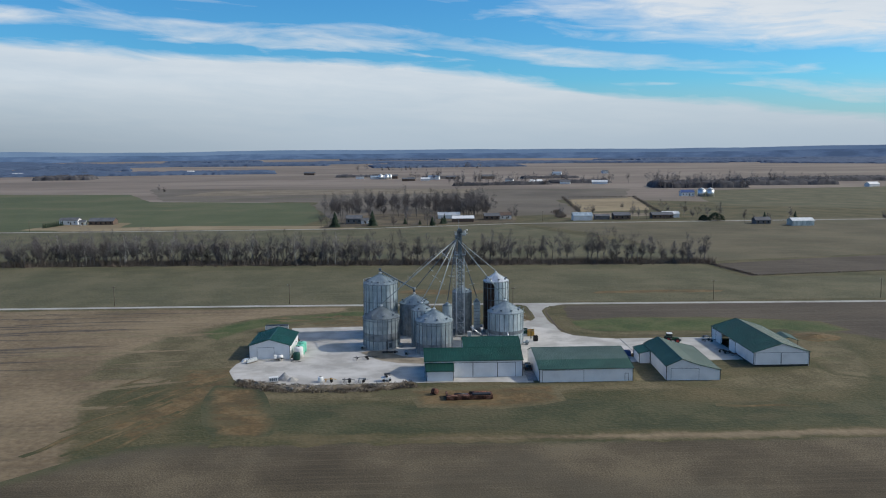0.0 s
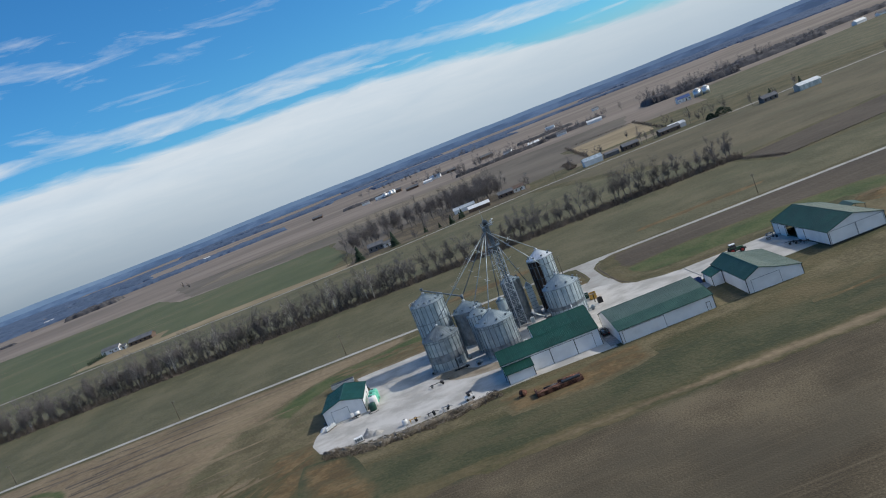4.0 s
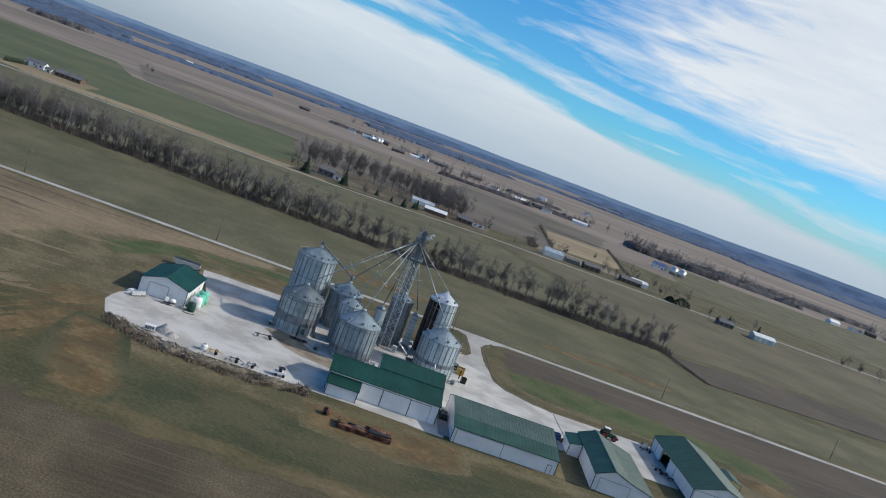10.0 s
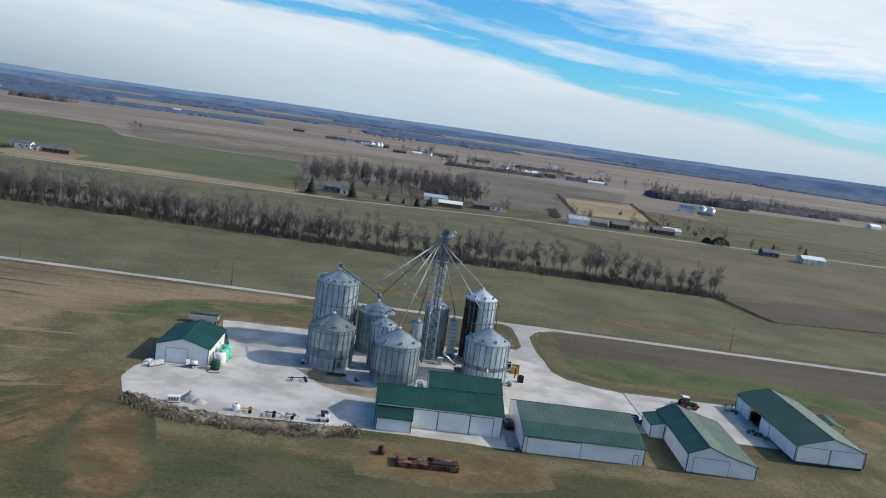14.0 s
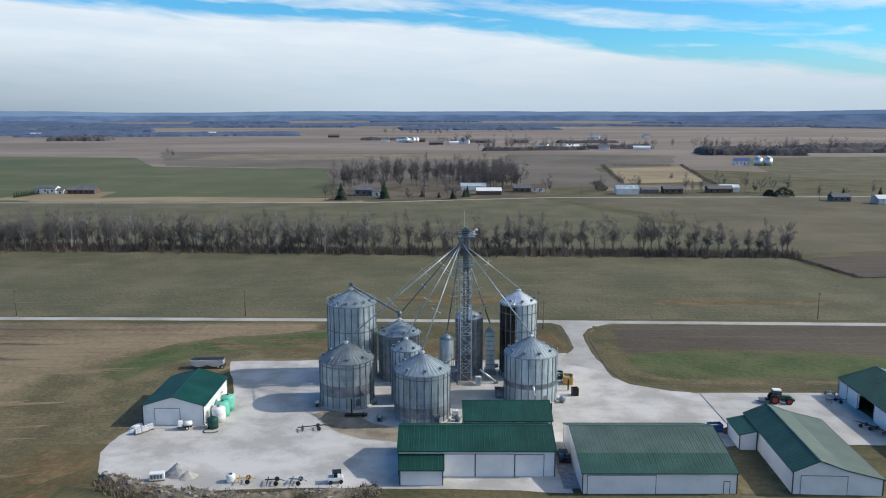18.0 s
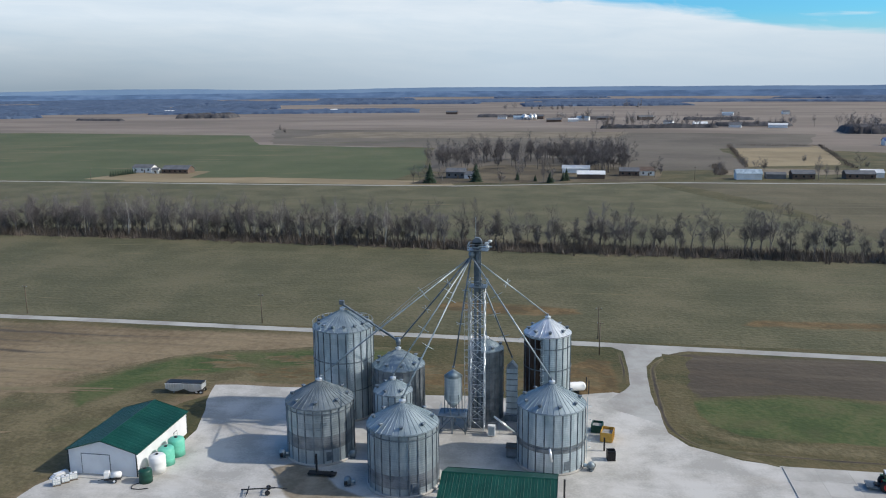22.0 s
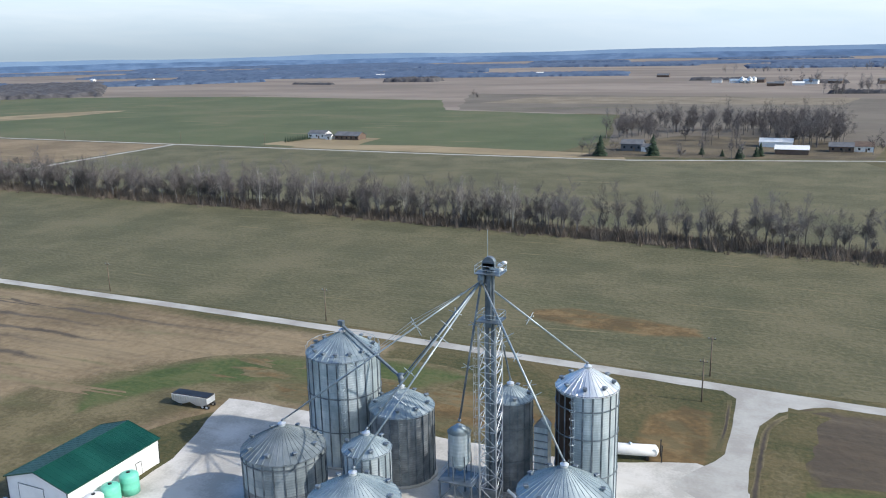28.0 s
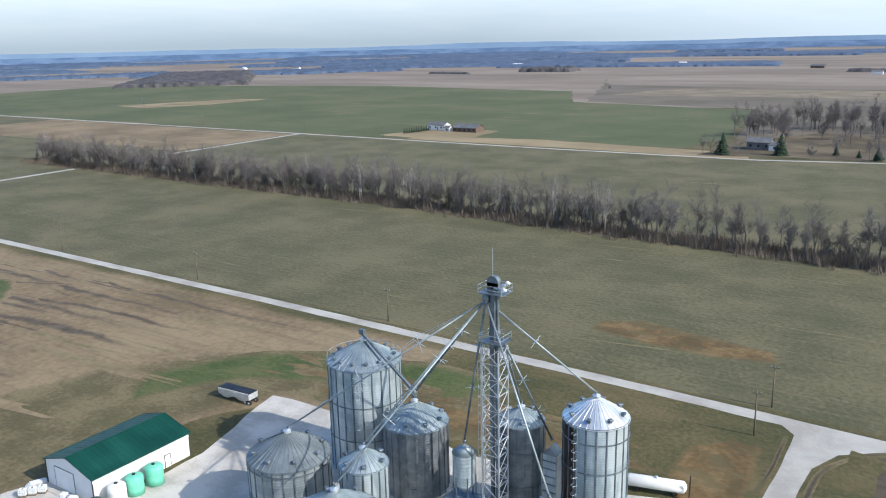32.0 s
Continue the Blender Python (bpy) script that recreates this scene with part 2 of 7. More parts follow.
M["field_stubble"] = material("corn_stubble", [(0.0563, 0.0425, 0.0238), (0.0878, 0.0679, 0.0395), (0.1519, 0.1190, 0.0707)], 30, 2.6, 0.95, bump=0.9, bump_dist=0.10, contrast=0.6, spread=0.5, bands=(5, 0.8, 0.55, (0.155, 0.125, 0.078)), patch=(34, 0.5, 0.6, (0.08, 0.067, 0.043)))
M["field_tan"] = material("tan_fallow_field", [(0.2100, 0.1620, 0.0911), (0.2625, 0.2040, 0.1178), (0.3150, 0.2470, 0.1454)], 70, 0.4, 0.95, bump=0.2, bump_dist=0.1, contrast=0.7, spread=0.12, bands=(4, 18, 0.4, (0.17, 0.135, 0.086)))
M["field_dark"] = material("dull_ploughed_field", [(0.0586, 0.0455, 0.0320), (0.0751, 0.0591, 0.0415), (0.0955, 0.0748, 0.0537)], 60, 0.6, 0.95, bump=1.0, bump_dist=0.22, contrast=0.8, spread=0.2, bands=(2, 4, 0.4, (0.16, 0.132, 0.090)), patch=(26, 0.52, 0.5, (0.10, 0.076, 0.050)))
M["field_far"] = material("distant_crop_land", [(0.165, 0.132, 0.104), (0.208, 0.166, 0.133), (0.245, 0.20, 0.162)], 260, 0.1, 0.95, bump=0, contrast=1.4, spread=0.05, stretch=(0.5, 1.5, 1), bands=(3, 70, 0.5, (0.14, 0.122, 0.085)))
M["lawn"] = material("lush_strip_grass", [(0.0426, 0.0655, 0.0170), (0.0610, 0.0841, 0.0236), (0.0902, 0.0980, 0.0362)], 12, 0.9, 0.95, bump=1.0, bump_dist=0.18, contrast=0.9, spread=0.45, patch=(14, 0.52, 0.5, (0.098, 0.085, 0.040)))
M["dirt"] = material("orange_clay_dirt", [(0.0858, 0.0589, 0.0239), (0.1295, 0.0828, 0.0326), (0.1754, 0.1189, 0.0543)], 8, 0.9, 0.95, bump=0.8, bump_dist=0.15, contrast=1.0, spread=0.35, patch=(5, 0.46, 0.7, (0.104, 0.086, 0.040)))
M["gravel"] = material("crushed_limestone", [(0.37, 0.355, 0.325), (0.47, 0.452, 0.418), (0.55, 0.53, 0.495)], 9, 2.5, 0.95, bump=0.4, bump_dist=0.03, contrast=1.2, spread=0.25, bands=(28, 3, 0.25, (0.41, 0.375, 0.32)), patch=(12, 0.54, 0.6, (0.37, 0.335, 0.285)))
M["road"] = material("gravel_road", [(0.3112, 0.297, 0.2733), (0.3798, 0.3704, 0.342), (0.4314, 0.422, 0.3936)], 10, 2.0, 0.95, bump=0.3, bump_dist=0.03, contrast=0.8, spread=0.15, bands=(0, 0.9, 0.4, (0.34, 0.31, 0.27)))
M["concrete"] = material("concrete_slab", [(0.36, 0.345, 0.315), (0.43, 0.412, 0.378), (0.48, 0.462, 0.43)], 8, 3.0, 0.9, bump=0.1, bump_dist=0.01, contrast=0.9, spread=0.15, per_piece=0.25)
M["white_steel"] = material("white_steel_siding", [(0.66, 0.67, 0.68), (0.74, 0.75, 0.76), (0.78, 0.79, 0.80)], 5, 1.5, 0.5, bump=0.08, bump_dist=0.01, contrast=0.5, spread=0.06)
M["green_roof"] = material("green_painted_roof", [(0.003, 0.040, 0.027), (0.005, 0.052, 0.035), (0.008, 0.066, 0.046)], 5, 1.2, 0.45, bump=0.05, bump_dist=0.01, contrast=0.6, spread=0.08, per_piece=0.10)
# faded paint, and on east slopes also the sunlight, put into the colour
M["faded_lit_roof"] = material("faded_green_roof", [(0.0481, 0.0834, 0.0665), (0.0607, 0.1002, 0.0812), (0.0768, 0.1192, 0.098)], 5, 1.2, 0.5, bump=0.05, bump_dist=0.01, contrast=0.6, spread=0.08, per_piece=0.05)
M["green_trim"] = material("dark_green_trim", [(0.008, 0.05, 0.032), (0.012, 0.065, 0.042)], 3, 2, 0.5, bump=0)
M["dark_trim"] = material("dark_trim", [(0.02, 0.025, 0.025), (0.035, 0.04, 0.04)], 3, 2, 0.6, bump=0)
M["galv"] = material("galvanised_steel", [(0.33, 0.405, 0.445), (0.44, 0.52, 0.56), (0.58, 0.65, 0.68)], 2.4, 1.1, 0.45, metal=0.55, bump=0.12, bump_dist=0.02, contrast=1.0, spread=0.2, stretch=(1, 1, 0.25), per_piece=0.15)
M["galv_roof"] = material("galvanised_roof_sheet", [(0.23, 0.29, 0.32), (0.29, 0.352, 0.382), (0.36, 0.42, 0.445)], 3.0, 1.5, 0.5, metal=0.55, bump=0.06, bump_dist=0.02, contrast=0.6, spread=0.1, per_piece=0.15)
M["galv_dark"] = material("weathered_dark_zinc", [(0.12, 0.15, 0.175), (0.18, 0.215, 0.245), (0.25, 0.29, 0.32)], 2, 1.5, 0.5, metal=0.6, bump=0.1, bump_dist=0.02, contrast=0.8, spread=0.12)
M["bright_zinc"] = material("bright_new_zinc", [(0.62, 0.65, 0.67), (0.72, 0.75, 0.77), (0.8, 0.82, 0.84)], 2, 1.5, 0.36, metal=0.7, bump=0.04, bump_dist=0.02, contrast=0.6, spread=0.1, per_piece=0.2)
M["rust_stain"] = material("dark_brown_stain", [(0.045, 0.030, 0.024), (0.085, 0.056, 0.044), (0.15, 0.112, 0.09)], 1.6, 2, 0.7, metal=0.2, bump=0.1, contrast=1.2, spread=0.25, stretch=(1, 1, 0.2))
M["rust"] = material("rusty_iron", [(0.05, 0.022, 0.014), (0.12, 0.052, 0.032), (0.22, 0.11, 0.075)], 1.2, 3, 0.85, metal=0.2, bump=0.3, bump_dist=0.02, contrast=1.2, spread=0.25)
M["black"] = material("black_paint", [(0.012, 0.012, 0.013), (0.025, 0.025, 0.027)], 2, 5, 0.5, bump=0.05)
M["white"] = material("white_plastic", [(0.72, 0.72, 0.70), (0.80, 0.80, 0.79)], 1.5, 4, 0.45, bump=0.03)
M["green_tank"] = material("dark_green_plastic", [(0.008, 0.05, 0.035), (0.012, 0.07, 0.05)], 1.5, 4, 0.45, bump=0.03)
M["mint_tank"] = material("mint_green_plastic", [(0.12, 0.50, 0.36), (0.18, 0.58, 0.43)], 1.5, 4, 0.4, bump=0.03)
M["wood"] = material("weathered_timber", [(0.13, 0.10, 0.075), (0.2, 0.16, 0.12)], 1, 5, 0.9, bump=0.3)
M["bark"] = material("bare_tree_bark", [(0.1155, 0.1053, 0.1000), (0.1650, 0.1523, 0.1460), (0.2420, 0.2240, 0.2162)], 6, 1.5, 0.95, bump=0.3, per_piece=0.5)
M["pale_bark"] = material("sycamore_bark", [(0.40, 0.375, 0.335), (0.52, 0.495, 0.45), (0.60, 0.575, 0.53)], 2, 1.5, 0.9, bump=0.2)
M["twigs"] = material("bare_twigs", [(0.1127, 0.1006, 0.0988), (0.1495, 0.1357, 0.1342), (0.1932, 0.1778, 0.1769)], 9, 0.6, 0.95, bump=0, per_piece=0.5)
M["brush"] = material("dry_brush", [(0.11, 0.09, 0.073), (0.16, 0.13, 0.106), (0.22, 0.182, 0.148)], 8, 0.6, 0.95, bump=0)
M["evergreen"] = material("spruce_needles", [(0.018, 0.035, 0.02), (0.03, 0.052, 0.03), (0.045, 0.07, 0.04)], 2, 1.5, 0.9, bump=0)
M["far_wood"] = material("distant_bare_woods", [(0.052, 0.050, 0.054), (0.070, 0.068, 0.074), (0.098, 0.094, 0.098)], 14, 0.15, 0.95, bump=0, contrast=0.9, spread=0.15)
M["rubber"] = material("tyre_rubber", [(0.015, 0.015, 0.015), (0.03, 0.03, 0.03)], 1, 6, 0.85, bump=0.2)
M["red"] = material("red_paint", [(0.30, 0.02, 0.018), (0.42, 0.03, 0.025)], 1, 5, 0.45, bump=0)
M["tractor_green"] = material("tractor_green_paint", [(0.015, 0.07, 0.03), (0.025, 0.10, 0.045)], 1, 5, 0.4, bump=0)
M["glass"] = material("dark_glass", [(0.015, 0.02, 0.025), (0.03, 0.035, 0.04)], 1, 5, 0.08, bump=0, spec=0.7)
M["blue"] = material("blue_paint", [(0.025, 0.06, 0.18), (0.04, 0.09, 0.25)], 1, 5, 0.5, bump=0)
M["yellow"] = material("ochre_yellow_paint", [(0.42, 0.24, 0.04), (0.55, 0.33, 0.07)], 1, 5, 0.5, bump=0)
M["shingle"] = material("grey_roof_shingle", [(0.10, 0.105, 0.115), (0.15, 0.155, 0.165)], 3, 2, 0.85, bump=0.1)
M["brick"] = material("brown_brick_house", [(0.105, 0.075, 0.06), (0.15, 0.108, 0.085)], 2, 3, 0.9, bump=0.1)
M["stone"] = material("broken_concrete_rubble", [(0.153, 0.1368, 0.1152), (0.225, 0.2025, 0.171), (0.315, 0.288, 0.252)], 1.5, 3, 0.95, bump=0.3, per_piece=0.5)
M["dark_gravel"] = material("grey_stone_heap", [(0.20, 0.20, 0.20), (0.27, 0.27, 0.27), (0.33, 0.33, 0.33)], 0.8, 6, 0.95, bump=0.6)
M["ditch"] = material("dark_ditch_mud", [(0.04, 0.032, 0.025), (0.065, 0.05, 0.038)], 3, 1, 0.9, bump=0.3)
M["streak_dark"] = material("damp_dark_soil", [(0.062, 0.049, 0.035), (0.085, 0.068, 0.049), (0.112, 0.091, 0.066)], 6, 0.8, 0.95, bump=0.5, bump_dist=0.1, contrast=0.9, spread=0.3)
M["straw"] = material("pale_dry_straw_grass", [(0.135, 0.112, 0.058), (0.165, 0.138, 0.074), (0.20, 0.165, 0.092)], 5, 1.2, 0.95, bump=0.4, bump_dist=0.06, contrast=0.9, spread=0.25)
# both hill ridges have the blue of distance haze mixed into their colour
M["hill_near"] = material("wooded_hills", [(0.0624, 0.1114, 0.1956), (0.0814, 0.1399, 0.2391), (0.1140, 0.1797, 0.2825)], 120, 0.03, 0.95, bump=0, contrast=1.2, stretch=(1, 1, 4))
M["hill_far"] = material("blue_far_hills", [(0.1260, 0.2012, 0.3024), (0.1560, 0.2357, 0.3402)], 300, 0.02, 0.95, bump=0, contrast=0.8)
M["grass_patch"] = material("greener_grass_patch", [(0.075, 0.088, 0.031), (0.098, 0.102, 0.041), (0.13, 0.12, 0.054)], 9, 0.9, 0.95, bump=0.5, bump_dist=0.08, contrast=0.9, spread=0.25)
M["straw_bank"] = material("dry_bank_grass", [(0.0871, 0.0735, 0.0338), (0.1175, 0.0968, 0.048), (0.1567, 0.1278, 0.0673)], 9, 1.1, 0.95, bump=1.0, bump_dist=0.22, contrast=0.9, spread=0.5, patch=(12, 0.5, 0.6, (0.088, 0.086, 0.036)))
M["island"] = material("packed_brown_ground", [(0.20, 0.165, 0.115), (0.26, 0.215, 0.155), (0.32, 0.27, 0.20)], 4, 1.5, 0.95, bump=0.3, bump_dist=0.04, contrast=0.9, spread=0.2)
M["bank_weed"] = material("dead_weed_stems", [(0.115, 0.092, 0.062), (0.165, 0.134, 0.094), (0.23, 0.19, 0.14)], 3, 1.5, 0.95, bump=0)
# copy of far_wood with the haze of distance put into its base colour
M["far_wood_hazed"] = material("hazy_blue_woods", [(0.0526, 0.0833, 0.1429), (0.0654, 0.1010, 0.1660), (0.0819, 0.1187, 0.1879)], 30, 0.1, 0.95, bump=0, contrast=0.8, spread=0.12)
# darker copy of the roof green that carries a slope's shade in its colour
M["shaded_roof"] = material("dull_green_roof", [(0.014, 0.058, 0.042), (0.020, 0.070, 0.052), (0.028, 0.085, 0.064)], 5, 1.2, 0.5, bump=0.05, bump_dist=0.01, contrast=0.6, spread=0.08, per_piece=0.10)
M["galv_dull"] = material("dull_galvanised_steel", [(0.24, 0.29, 0.315), (0.32, 0.375, 0.40), (0.42, 0.47, 0.49)], 2.4, 1.1, 0.48, metal=0.55, bump=0.12, bump_dist=0.02, contrast=1.0, spread=0.2, stretch=(1, 1, 0.25), per_piece=0.15)
M["dull_roof"] = material("dull_galvanised_roof", [(0.155, 0.185, 0.20), (0.20, 0.235, 0.25), (0.255, 0.29, 0.305)], 3.0, 1.5, 0.52, metal=0.5, bump=0.06, bump_dist=0.02, contrast=0.6, spread=0.1, per_piece=0.15)
M["bank_soil"] = material("weedy_bank_soil", [(0.105, 0.084, 0.058), (0.155, 0.127, 0.09), (0.215, 0.18, 0.135)], 2.2, 3.0, 0.95, bump=1.0, bump_dist=0.12, contrast=1.2, spread=0.5, patch=(3.5, 0.5, 0.6, (0.12, 0.10, 0.055)))
M["front_grass"] = material("dull_front_grass", [(0.043, 0.049, 0.020), (0.060, 0.063, 0.026), (0.084, 0.079, 0.037)], 14, 1.0, 0.95, bump=1.0, bump_dist=0.2, contrast=1.0, spread=0.5, bands=(2, 2.5, 0.35, (0.088, 0.080, 0.040)), patch=(15, 0.5, 0.6, (0.094, 0.080, 0.039)))
M["field_olive"] = material("olive_stubble_field", [(0.0828, 0.0711, 0.0378), (0.1062, 0.0896, 0.0499), (0.1305, 0.1083, 0.0620)], 50, 0.6, 0.95, bump=0.8, bump_dist=0.2, contrast=1.0, spread=0.4, bands=(3, 6, 0.5, (0.155, 0.135, 0.088)), patch=(45, 0.5, 0.5, (0.098, 0.093, 0.052)))
M["field_mid"] = material("dull_mid_field", [(0.0991, 0.0823, 0.0622), (0.126, 0.1058, 0.0815), (0.1529, 0.1285, 0.0991)], 120, 0.2, 0.95, bump=0.5, bump_dist=0.15, contrast=1.0, spread=0.15, bands=(3, 30, 0.4, (0.125, 0.112, 0.075)))
M["fallow"] = material("faded_fallow_grass", [(0.15, 0.122, 0.082), (0.185, 0.15, 0.102), (0.22, 0.18, 0.124)], 30, 0.4, 0.95, bump=0.3, bump_dist=0.1, contrast=0.9, spread=0.3)

from mathutils import geometry


# ---- builders ----
def bm_box(bm, size, at=(0, 0, 0), turn=(0, 0, 0)):
    """A box of that size whose centre is at that place."""
    m = pose(*at, *turn) @ Matrix.Diagonal((*size, 1))
    return bmesh.ops.create_cube(bm, size=1, matrix=m)["verts"]


def bm_tube(bm, a, b, r0, r1=None, sides=8, caps=True):
    a, b = Vector(a), Vector(b)
    d = b - a
    q = d.to_track_quat("Z", "Y").to_matrix().to_4x4()
    m = Matrix.Translation((a + b) / 2) @ q
    bmesh.ops.create_cone(bm, cap_ends=caps, segments=sides, radius1=r0, radius2=r0 if r1 is None else r1, depth=d.length, matrix=m)


def bm_prism(bm, outline, y0, y1):
    """An outline of (x, z) pulled from y0 to y1."""
    f = [bm.verts.new((x, y0, z)) for x, z in outline]
    g = [bm.verts.new((x, y1, z)) for x, z in outline]
    bm.faces.new(f)
    bm.faces.new(g[::-1])
    for i in range(len(f)):
        j = (i + 1) % len(f)
        bm.faces.new((f[j], f[i], g[i], g[j]))


def mesh_of(bm, name, mat, smooth=False):
    bmesh.ops.recalc_face_normals(bm, faces=bm.faces[:])
    me = bpy.data.meshes.new(name)
    bm.to_mesh(me)
    bm.free()
    me.materials.append(mat)
    if smooth:
        for p in me.polygons:
            p.use_smooth = True
    return me


def part(name, bm, mat, parent, label="", smooth=False):
    ob = new(name, mesh_of(bm, name, mat, smooth) if isinstance(bm, bmesh.types.BMesh) else bm)
    ob.parent = parent
    if label:
        ob["label"] = label
    return ob


def piece(name, me, parent, m):
    """One more object on a shared mesh."""
    ob = new(name, me)
    ob.parent = parent
    ob.matrix_basis = m
    return ob


def thing(name, at=(0, 0, 0), turn=0.0, label="", category="", group="", kind=""):
    ob = new(name)
    ob.matrix_basis = pose(*at, 0, 0, turn)
    ob.empty_display_size = 0.5
    return tagged(ob, label, category, group, kind)


def box_part(name, size, at, mat, parent, label="", turn=(0, 0, 0), bevel=0.0):
    bm = bmesh.new()
    bm_box(bm, size, at, turn)
    if bevel:
        bmesh.ops.bevel(bm, geom=bm.edges[:], offset=bevel, segments=2, affect="EDGES", profile=0.5)
    return part(name, bm, mat, parent, label)


def tube_part(name, a, b, r, mat, parent, label="", sides=8, r1=None):
    bm = bmesh.new()
    bm_tube(bm, a, b, r, r1, sides)
    return part(name, bm, mat, parent, label, smooth=sides >= 8)


# ---- ground ----
LAYER = [0]


SOFT = {}


def soft(mat, under):
    """A ground material that gives way to the one around it along a patch's edge."""
    key = mat.name + " in " + under.name
    if key in SOFT:
        return SOFT[key]
    m = mat.copy()
    m.name = mat.name + "_edged"
    nt = m.node_tree
    bsdf = nt.nodes["Principled BSDF"]
    # the surrounding ground's colour, node by node
    twin = {}
    for node in under.node_tree.nodes:
        kind = node.bl_idname
        if kind in ("ShaderNodeBsdfPrincipled", "ShaderNodeOutputMaterial", "ShaderNodeBump"):
            continue
        t = nt.nodes.new(kind)
        twin[node.name] = t
        if kind == "ShaderNodeMath":
            t.operation = node.operation
        elif kind == "ShaderNodeMix":
            t.data_type, t.blend_type = node.data_type, node.blend_type
        elif kind == "ShaderNodeMapRange":
            t.interpolation_type = node.interpolation_type
        elif kind == "ShaderNodeValToRGB":
            ramp = t.color_ramp
            for i, e in enumerate(node.color_ramp.elements):
                q = ramp.elements[i] if i in (0,) else (ramp.elements.new(e.position) if i < len(node.color_ramp.elements) - 1 else ramp.elements[len(ramp.elements) - 1])
                q.position, q.color = e.position, e.color
        for i, sock in enumerate(node.inputs):
            if hasattr(sock, "default_value") and not sock.is_linked:
                t.inputs[i].default_value = sock.default_value
    colour = None
    for link in under.node_tree.links:
        if link.to_node.bl_idname == "ShaderNodeBsdfPrincipled" and link.to_socket.name == "Base Color":
            colour = twin[link.from_node.name].outputs[list(link.from_node.outputs).index(link.from_socket)]
        elif link.to_node.name in twin and link.from_node.name in twin:
            nt.links.new(twin[link.from_node.name].outputs[list(link.from_node.outputs).index(link.from_socket)],
                         twin[link.to_node.name].inputs[list(link.to_node.inputs).index(link.to_socket)])
    att = nt.nodes.new("ShaderNodeAttribute")
    att.attribute_name = "inside"
    geo = nt.nodes.new("ShaderNodeNewGeometry")
    tex = nt.nodes.new("ShaderNodeTexNoise")
    tex.inputs["Scale"].default_value, tex.inputs["Detail"].default_value, tex.inputs["Roughness"].default_value = 0.45, 7.0, 0.75
    nt.links.new(geo.outputs["Position"], tex.inputs["Vector"])
    ad = nt.nodes.new("ShaderNodeMath")
    ad.operation = "MULTIPLY_ADD"
    nt.links.new(tex.outputs["Fac"], ad.inputs[0])
    ad.inputs[1].default_value = 1.0
    nt.links.new(att.outputs["Fac"], ad.inputs[2])
    rg = nt.nodes.new("ShaderNodeMapRange")
    rg.interpolation_type = "SMOOTHSTEP"
    rg.inputs["From Min"].default_value, rg.inputs["From Max"].default_value = 0.6, 1.3
    nt.links.new(ad.outputs[0], rg.inputs["Value"])
    fade = nt.nodes.new("ShaderNodeMath")
    fade.operation, fade.use_clamp = "MULTIPLY", True
    nt.links.new(att.outputs["Fac"], fade.inputs[0])
    fade.inputs[1].default_value = 4.0
    cut = nt.nodes.new("ShaderNodeMath")
    cut.operation, cut.use_clamp = "MULTIPLY", True
    nt.links.new(rg.outputs[0], cut.inputs[0])
    nt.links.new(fade.outputs[0], cut.inputs[1])
    mix = nt.nodes.new("ShaderNodeMix")
    mix.data_type = "RGBA"
    own = bsdf.inputs["Base Color"].links[0].from_socket
    nt.links.new(cut.outputs[0], mix.inputs["Factor"])
    nt.links.new(colour, mix.inputs["A"])
    nt.links.new(own, mix.inputs["B"])
    nt.links.new(mix.outputs["Result"], bsdf.inputs["Base Color"])
    SOFT[key] = m
    return m


def mark_inside(me, values):
    at = me.attributes.new("inside", "FLOAT", "POINT")
    at.data.foreach_set("value", values)


def sheet(name, outline, z, mat, label, category, rough=0.0, step=6.0, kind="structure", seed=0, blur=0.0, under="grass"):
    """A flat patch of ground; its edge wanders by rough metres and thins out over blur metres."""
    LAYER[0] += 1
    z = z * 0.15 + 0.0003 * LAYER[0]          # no two patches in one plane
    pts = []
    n = len(outline)
    for i in range(n):
        a, b = Vector(outline[i]), Vector(outline[(i + 1) % n])
        k = max(1, int((b - a).length / step)) if rough else 1
        for j in range(k):
            p = a.lerp(b, j / k)
            if rough:
                v = noise.noise_vector(Vector((p.x / (step * 2.2), p.y / (step * 2.2), seed * 3.7)))
                w = noise.noise_vector(Vector((p.x / (step * 0.7), p.y / (step * 0.7), seed * 1.3 + 9)))
                p = p + Vector((v.x, v.y)) * rough + Vector((w.x, w.y)) * rough * 0.4
            pts.append(p)
    me = bpy.data.meshes.new(name)
    m = len(pts)
    turn = 1 if sum(pts[i].cross(pts[(i + 1) % m]) for i in range(m)) > 0 else -1
    inner = pts
    if blur:
        inner, outer = [], []
        for i in range(m):
            d = (pts[(i + 1) % m] - pts[i - 1]).normalized() * turn
            side = Vector((-d.y, d.x))
            inner.append(pts[i] + side * blur * 0.5)
            outer.append(pts[i] - side * blur * 0.5)
    tris = geometry.tessellate_polygon([[Vector((p.x, p.y, 0)) for p in inner]])
    tris = [t if (inner[t[1]] - inner[t[0]]).cross(inner[t[2]] - inner[t[0]]) > 0 else t[::-1] for t in tris]
    verts = [(p.x, p.y, z) for p in inner]
    if blur:
        verts += [(p.x, p.y, z) for p in outer]
        ring = [(i, (i + 1) % m, m + (i + 1) % m, m + i) for i in range(m)]
        tris = list(tris) + [r[::-1] if turn > 0 else r for r in ring]
    me.from_pydata(verts, [], tris)
    if blur:
        mark_inside(me, [1.0] * m + [0.0] * m)
        mat = soft(mat, M[under])
    me.materials.append(mat)
    return tagged(new(name, me), label, category, kind=kind)


